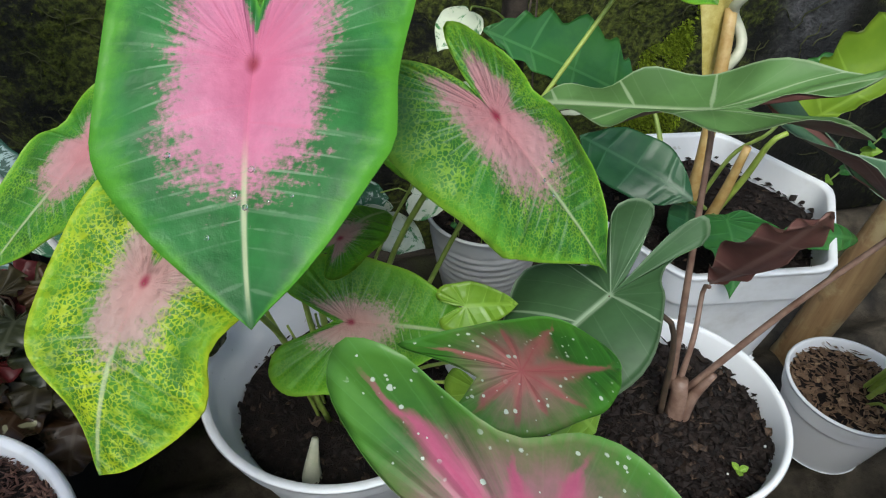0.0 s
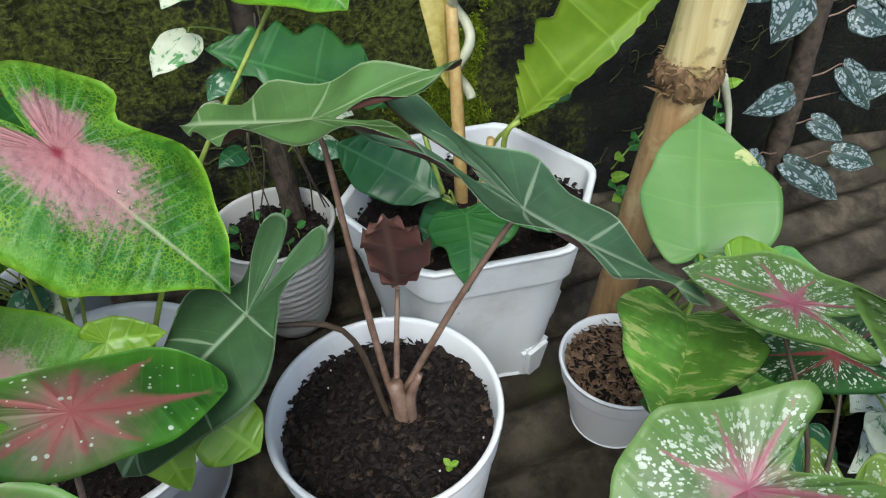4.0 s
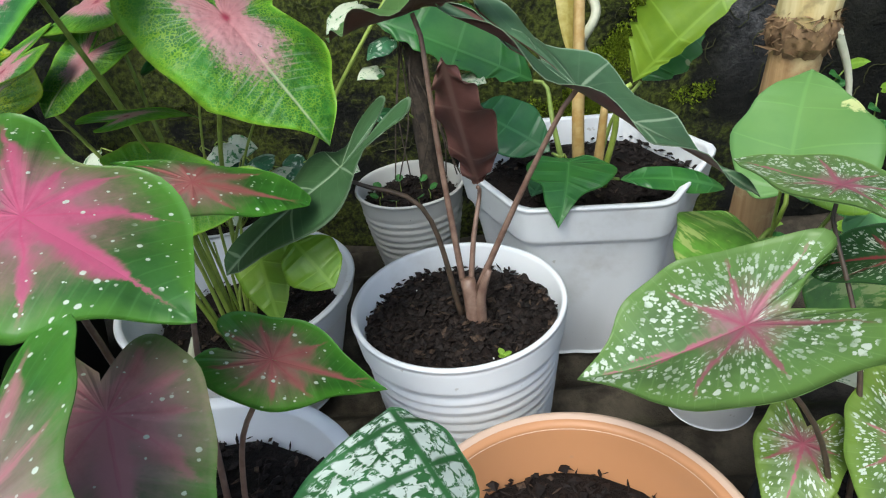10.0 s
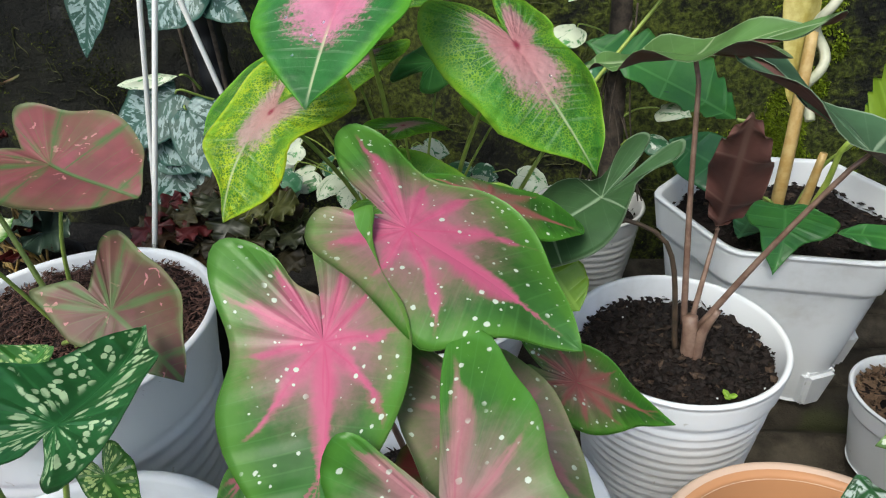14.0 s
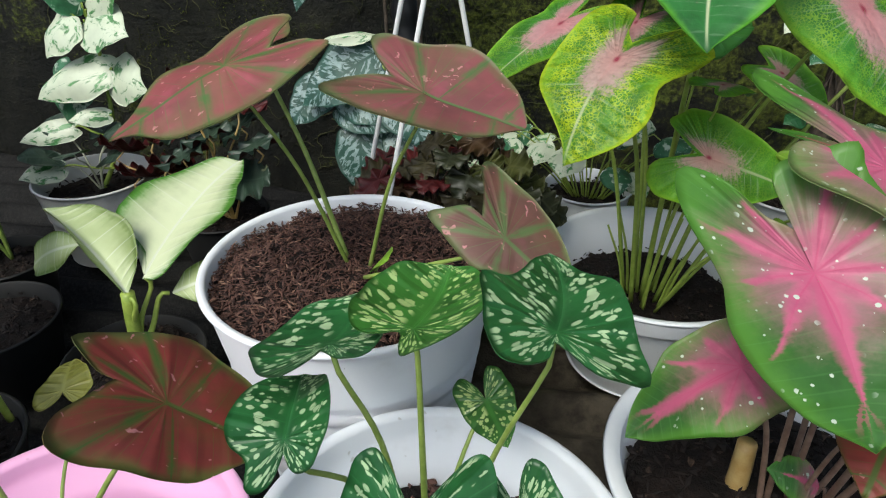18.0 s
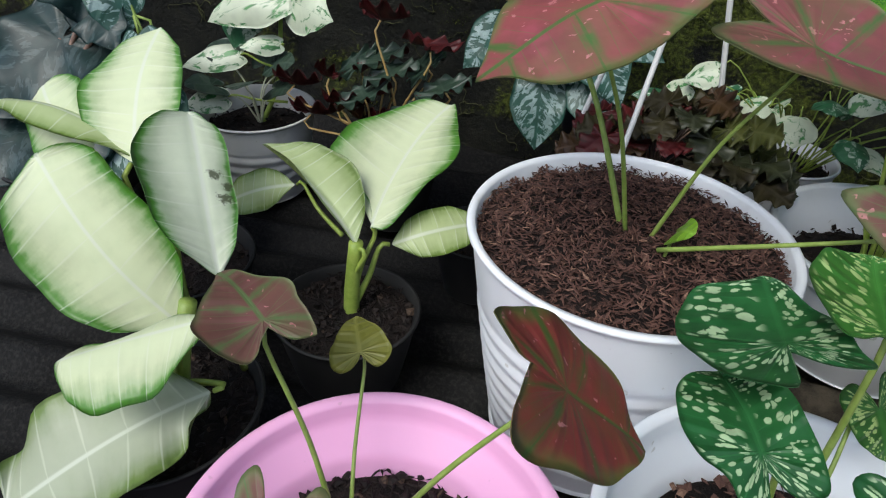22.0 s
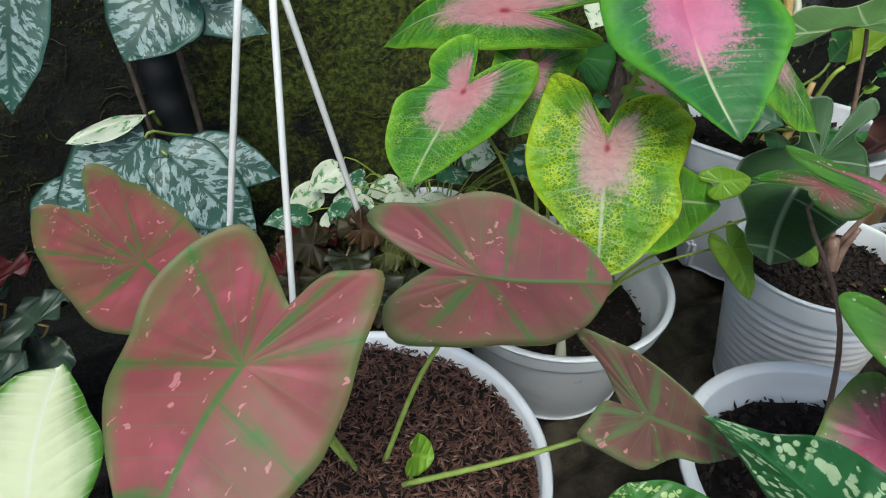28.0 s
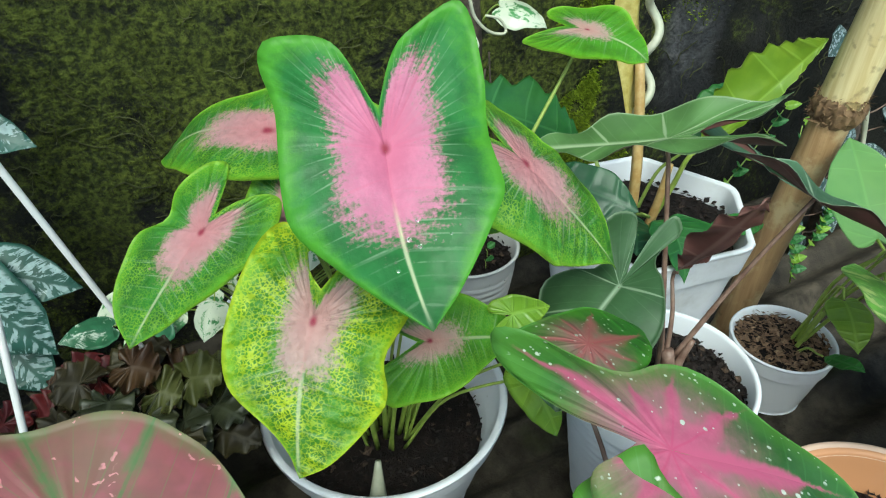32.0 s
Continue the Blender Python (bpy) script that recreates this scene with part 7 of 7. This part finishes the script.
# ---- big dark begonia at the end of the shelf ----
dkb = potted("potted_begonia", (-1.0, 0.27, 0.0), 0.09, 0.12, "begonia with large grey-green veined leaves in a dark pot", "potted plant", POT_BLACK, soil_z=0.85, foot=0.74, lip=0.004, seed=61, chips_n=200)
for b, t, w in (((-0.99, 0.29, 0.26), (-1.06, 0.22, 0.17), 0.07), ((-0.93, 0.30, 0.30), (-0.88, 0.27, 0.27), 0.04), ((-0.95, 0.31, 0.325), (-1.0, 0.26, 0.35), 0.05), ((-1.08, 0.27, 0.22), (-1.16, 0.20, 0.16), 0.06), ((-0.93, 0.25, 0.20), (-0.90, 0.18, 0.13), 0.05), ((-1.02, 0.25, 0.16), (-1.06, 0.16, 0.10), 0.06)):
    leaf(dkb, b, t, (0.1, -0.7, 0.6), w, "broad", DARK_LEAF, BEGONIA, lobe=0.6, arch=0.08, wave=0.08, waves=5, ragged=0.05, root=(-1.0, 0.27, 0.1), stalk=STEM_BROWN, thick=0.004)
sil = potted("potted_scindapsus", (-0.84, 0.27, 0.0), 0.06, 0.10, "silvery spotted scindapsus in a dark pot", "potted plant", POT_BLACK, soil_z=0.85, foot=0.74, lip=0.004, seed=63, chips_n=200)
for b, t, w in (((-0.86, 0.28, 0.285), (-0.82, 0.24, 0.20), 0.030), ((-0.88, 0.30, 0.30), (-0.93, 0.28, 0.33), 0.028), ((-0.84, 0.28, 0.22), (-0.80, 0.23, 0.15), 0.028), ((-0.88, 0.25, 0.18), (-0.90, 0.19, 0.11), 0.03), ((-0.87, 0.30, 0.33), (-0.83, 0.29, 0.36), 0.026)):
    leaf(sil, b, t, (0.05, -0.8, 0.5), w, "cordate", SILVER, arch=0.07, root=(-0.84, 0.28, 0.09), stalk=STEM_GREEN, thick=0.0026)

# ---- silver scindapsus climbing a black pipe ----
scin = thing("climbing_scindapsus", (-0.405, 0.68, 0.0), "silver-splashed scindapsus climbing a black corrugated pipe", "climbing plant")
prof = []
for i in range(80):
    prof.append((0.0225 + (0.0022 if i % 4 < 2 else 0.0), -0.03 + (i // 2) * 0.021 + (i % 2) * 0.012))
part("pipe", lathe(prof, PIPE, 32, "pipe"), scin, "black corrugated plastic pipe").location = (0, 0, 0)
SC = [((-0.371, 0.615, 0.462), (-0.428, 0.585, 0.400), 0.046), ((-0.356, 0.615, 0.440), (-0.285, 0.585, 0.410), 0.024), ((-0.500, 0.615, 0.489), (-0.540, 0.585, 0.364), 0.034), ((-0.436, 0.610, 0.306), (-0.545, 0.580, 0.228), 0.046), ((-0.415, 0.600, 0.284), (-0.342, 0.565, 0.180), 0.044), ((-0.389, 0.620, 0.276), (-0.300, 0.590, 0.241), 0.032), ((-0.488, 0.610, 0.240), (-0.405, 0.580, 0.214), 0.030), ((-0.460, 0.600, 0.192), (-0.452, 0.570, 0.092), 0.042), ((-0.494, 0.605, 0.222), (-0.402, 0.580, 0.200), 0.026), ((-0.46, 0.61, 0.52), (-0.40, 0.59, 0.57), 0.04), ((-0.520, 0.62, 0.255), (-0.575, 0.59, 0.19), 0.034), ((-0.40, 0.60, 0.20), (-0.36, 0.56, 0.13), 0.032), ((-0.37, 0.60, 0.50), (-0.30, 0.57, 0.50), 0.036)]
leaf(scin, (-0.426, 0.615, 0.332), (-0.506, 0.585, 0.326), (0.0, -0.6, 0.8), 0.012, "oval", WHITE_GREEN, UNDER, fold=0.6, arch=0.06, root=(-0.42, 0.655, 0.30), stalk=STEM_GREEN, thick=0.0024, label="pale young leaf still rolled")
for n, (b, t, w) in enumerate(SC):
    leaf(scin, b, t, (0.05, -0.88, 0.45), w, "cordate", SILVER, UNDER, arch=0.06, wave=0.03, root=(-0.405 + (0.02 if n % 2 else -0.02), 0.66, b[2] - 0.03), stalk=STEM_GREEN, thick=0.0026, bow=0.1)
part("vine", tube([(-0.38, 0.656, 0.0), (-0.385, 0.654, 0.15), (-0.378, 0.655, 0.3), (-0.384, 0.652, 0.5)], 0.004, 0.003, BARK, 8, 16), scin)
part("vine", tube([(-0.435, 0.662, 0.2), (-0.432, 0.66, 0.3), (-0.436, 0.66, 0.45)], 0.0035, 0.0025, BARK, 8, 12), scin)

# ---- small white-leaved pothos by the wall ----
wpo = potted("potted_pothos", (-0.110, 0.608, 0.0), 0.065, 0.136, "bushy pothos with small white and green leaves in a white pot", "potted plant", soil_z=0.85, foot=0.7, lip=0.004, seed=67, chips_n=300)
rw = random.Random(9)
for n in range(24):
    a = n * 2.399
    q = 0.02 + 0.08 * math.sqrt(n / 24)
    b = np.array((-0.115 + 1.9 * q * math.cos(a), 0.555 + 0.5 * q * math.sin(a), 0.262 - 0.5 * q + rw.uniform(-0.03, 0.03)))
    d = np.array((math.cos(a), 0.7 * math.sin(a) - 0.3, rw.uniform(-0.6, 0.1))) * rw.uniform(0.034, 0.052)
    leaf(wpo, b, b + d, (0.3 * math.cos(a), -0.6, 0.75), rw.uniform(0.017, 0.025), "cordate", (WHITE_GREEN, WHITE_GREEN, GREEN_WHITE)[n % 3], arch=0.10, cup=0.3, fold=0.15, fine=0.6, root=(-0.110 + 0.02 * math.cos(a), 0.60, 0.115), stalk=STEM_LIME, thick=0.0013)

# ---- ribbed old pot with a dark stake ----
rib = potted("potted_pothos", (0.158, 0.598, 0.0), 0.075, 0.166, "variegated pothos on a dark stake in an old ribbed white pot", "potted plant", POT_OLD, soil_z=0.84, foot=0.50, curve=0.6, lip=0.005, ribs=12, rib=0.0012, rib_lo=0.08, rib_hi=0.86, seed=71, chips_n=700, lumps=0.7)
part("stake", tube([(0.184, 0.628, 0.13), (0.183, 0.632, 0.25), (0.181, 0.636, 0.42), (0.178, 0.64, 0.56)], 0.014, 0.013, BARK, 12, 30, rough=0.08), rib, "dark fern-bark stake")
rr = random.Random(15)
for n, (x, z, ln, kind) in enumerate(((0.128, 0.395, 0.055, WHITE_GREEN), (0.160, 0.455, 0.060, WHITE_GREEN), (0.158, 0.352, 0.040, GREEN_WHITE), (0.140, 0.318, 0.034, WHITE_GREEN), (0.238, 0.296, 0.044, WHITE_GREEN), (0.225, 0.256, 0.040, GREEN_WHITE), (0.205, 0.475, 0.058, WHITE_GREEN), (0.232, 0.520, 0.056, GREEN_WHITE), (0.148, 0.262, 0.036, GREEN_DARK), (0.218, 0.335, 0.034, GREEN_DARK))):
    out = -1.0 if x < 0.183 else 1.0
    b = np.array((x, 0.606, z))
    d = np.array((0.9 * out, -0.55 - 0.3 * rr.random(), rr.uniform(-0.6, 0.0)))
    leaf(rib, b, b + d / np.linalg.norm(d) * ln, (0.3 * out, -0.7, 0.6), ln * 0.40, "cordate", kind, arch=0.10, cup=0.3, fine=0.7, root=(0.183 + 0.01 * out, 0.628, z - 0.02), stalk=STEM_GREEN, thick=0.0014)
for n in range(8):
    a = n * 0.8
    part("aerial_root", tube([(0.183 + 0.015 * math.cos(a), 0.62, 0.42 - 0.02 * n), (0.183 + 0.03 * math.cos(a + 1), 0.60, 0.30 - 0.012 * n), (0.183 + 0.045 * math.cos(a + 0.5), 0.60, 0.17)], 0.0012, 0.0009, BARK, 5, 12), rib)
for n in range(7):
    a = n * 0.9
    b = np.array((0.15 + 0.035 * math.cos(a), 0.585 + 0.03 * math.sin(a), 0.16))
    leaf(rib, b, b + (0.012 * math.cos(a), 0.012 * math.sin(a), 0.006), (0, -0.3, 1), 0.006, "oval", GREEN, fine=0.4, root=(b[0], b[1], 0.145), thick=0.0008)

part("aerial_root", tube([(0.150, 0.60, 0.53), (0.154, 0.58, 0.50), (0.161, 0.58, 0.476), (0.178, 0.578, 0.458), (0.198, 0.578, 0.454), (0.192, 0.58, 0.469), (0.176, 0.585, 0.474)], 0.0022, 0.0014, STEM_PALE, 8, 40), rib, "pale curled aerial root")

# ---- silver-leaved vine on a dark trunk ----
vin = thing("climbing_vine", (0.86, 0.61, -0.02), "silver-netted vine climbing a dark rough trunk", "climbing plant")
part("trunk", tube([(0.885, 0.615, -0.05), (0.872, 0.61, 0.08), (0.862, 0.606, 0.22), (0.845, 0.60, 0.40), (0.83, 0.60, 0.62)], 0.016, 0.013, BARK, 14, 60, rough=0.10), vin, "dark ridged trunk")
VN = [((0.815, 0.595, 0.345), (0.775, 0.575, 0.295), 0.030), ((0.90, 0.59, 0.315), (0.945, 0.57, 0.285), 0.026), ((0.915, 0.59, 0.235), (0.962, 0.57, 0.175), 0.021), ((0.845, 0.59, 0.212), (0.762, 0.575, 0.205), 0.020), ((0.93, 0.59, 0.335), (0.99, 0.57, 0.33), 0.024), ((0.825, 0.59, 0.12), (0.785, 0.57, 0.10), 0.019), ((0.89, 0.585, 0.165), (0.935, 0.565, 0.135), 0.016), ((0.91, 0.585, 0.075), (0.965, 0.56, 0.03), 0.02), ((0.87, 0.585, 0.10), (0.94, 0.56, 0.045), 0.02), ((0.85, 0.585, 0.06), (0.85, 0.56, 0.02), 0.017), ((0.77, 0.60, 0.37), (0.72, 0.58, 0.35), 0.022), ((0.88, 0.59, 0.37), (0.93, 0.57, 0.40), 0.024), ((0.93, 0.59, 0.20), (1.0, 0.57, 0.215), 0.02), ((0.79, 0.585, 0.05), (0.73, 0.565, 0.04), 0.018), ((0.81, 0.585, 0.01), (0.75, 0.555, -0.01), 0.02), ((0.95, 0.585, 0.10), (1.01, 0.565, 0.08), 0.02)]
for n, (b, t, w) in enumerate(VN):
    leaf(vin, b, t, (-0.1, -0.85, 0.45), w, "cordate", VINE, arch=0.07, fine=0.8, root=(0.865 - 0.035 * (b[2] - 0.2), 0.60, b[2] - 0.01), stalk=STEM_BROWN, thick=0.0014, bow=0.0)

# ---- small creeping sprigs at the foot of the wall ----
spr = thing("creeping_sprigs", (0.64, 0.60, 0.0), "thin creeping sprigs with small bright green leaves", "wild plant")
rs = random.Random(21)
for base, tip in (((0.60, 0.60, 0.14), (0.70, 0.61, 0.26)), ((0.64, 0.58, 0.02), (0.60, 0.60, 0.12)), ((0.72, 0.58, 0.0), (0.74, 0.60, 0.23)), ((0.80, 0.56, 0.0), (0.84, 0.58, 0.06)), ((0.70, 0.50, 0.0), (0.68, 0.52, 0.09))):
    base, tip = np.array(base), np.array(tip)
    part("sprig", tube([base, (base + tip) / 2 + (0.01, 0, 0.01), tip], 0.0014, 0.0008, STEM_GREEN, 6, 10), spr)
    for i in range(10):
        p = base + (tip - base) * (i + 1) / 10 + np.array((0.004, 0, 0.006))
        sd = 1 if i % 2 else -1
        leaf(spr, p, p + np.array((0.018 * sd, -0.012, 0.004 + 0.006 * rs.random())), (0.0, -0.6, 0.8), 0.008, "cordate", (GREEN, LIME)[i % 3 == 0], fine=0.4, arch=0.05)

# ---- water drops on the large leaves ----
def drops(plant, centre, up, spread, count, seed):
    rd = random.Random(seed)
    n = Vector(up).normalized()
    a = n.orthogonal().normalized()
    b = n.cross(a)
    for _ in range(count):
        bm = bmesh.new()
        r = rd.uniform(0.0007, 0.0016)
        bmesh.ops.create_icosphere(bm, subdivisions=2, radius=r)
        for v in bm.verts:
            v.co.z *= 0.55
        p = Vector(centre) + a * rd.gauss(0, spread) + b * rd.gauss(0, spread) + n * 0.002
        me = bpy.data.meshes.new("drop")
        bm.to_mesh(me)
        bm.free()
        me.transform(Matrix.Translation(p) @ n.to_track_quat("Z", "Y").to_matrix().to_4x4())
        me.materials.append(WATER)
        me.polygons.foreach_set("use_smooth", [True] * len(me.polygons))
        part("water_drop", me, plant)



drops(cal, (-0.045, 0.205, 0.475), (-0.21, -0.56, 0.80), 0.014, 7, 1)
drops(cal, (0.11, 0.285, 0.425), (0.67, -0.39, 0.63), 0.012, 5, 2)
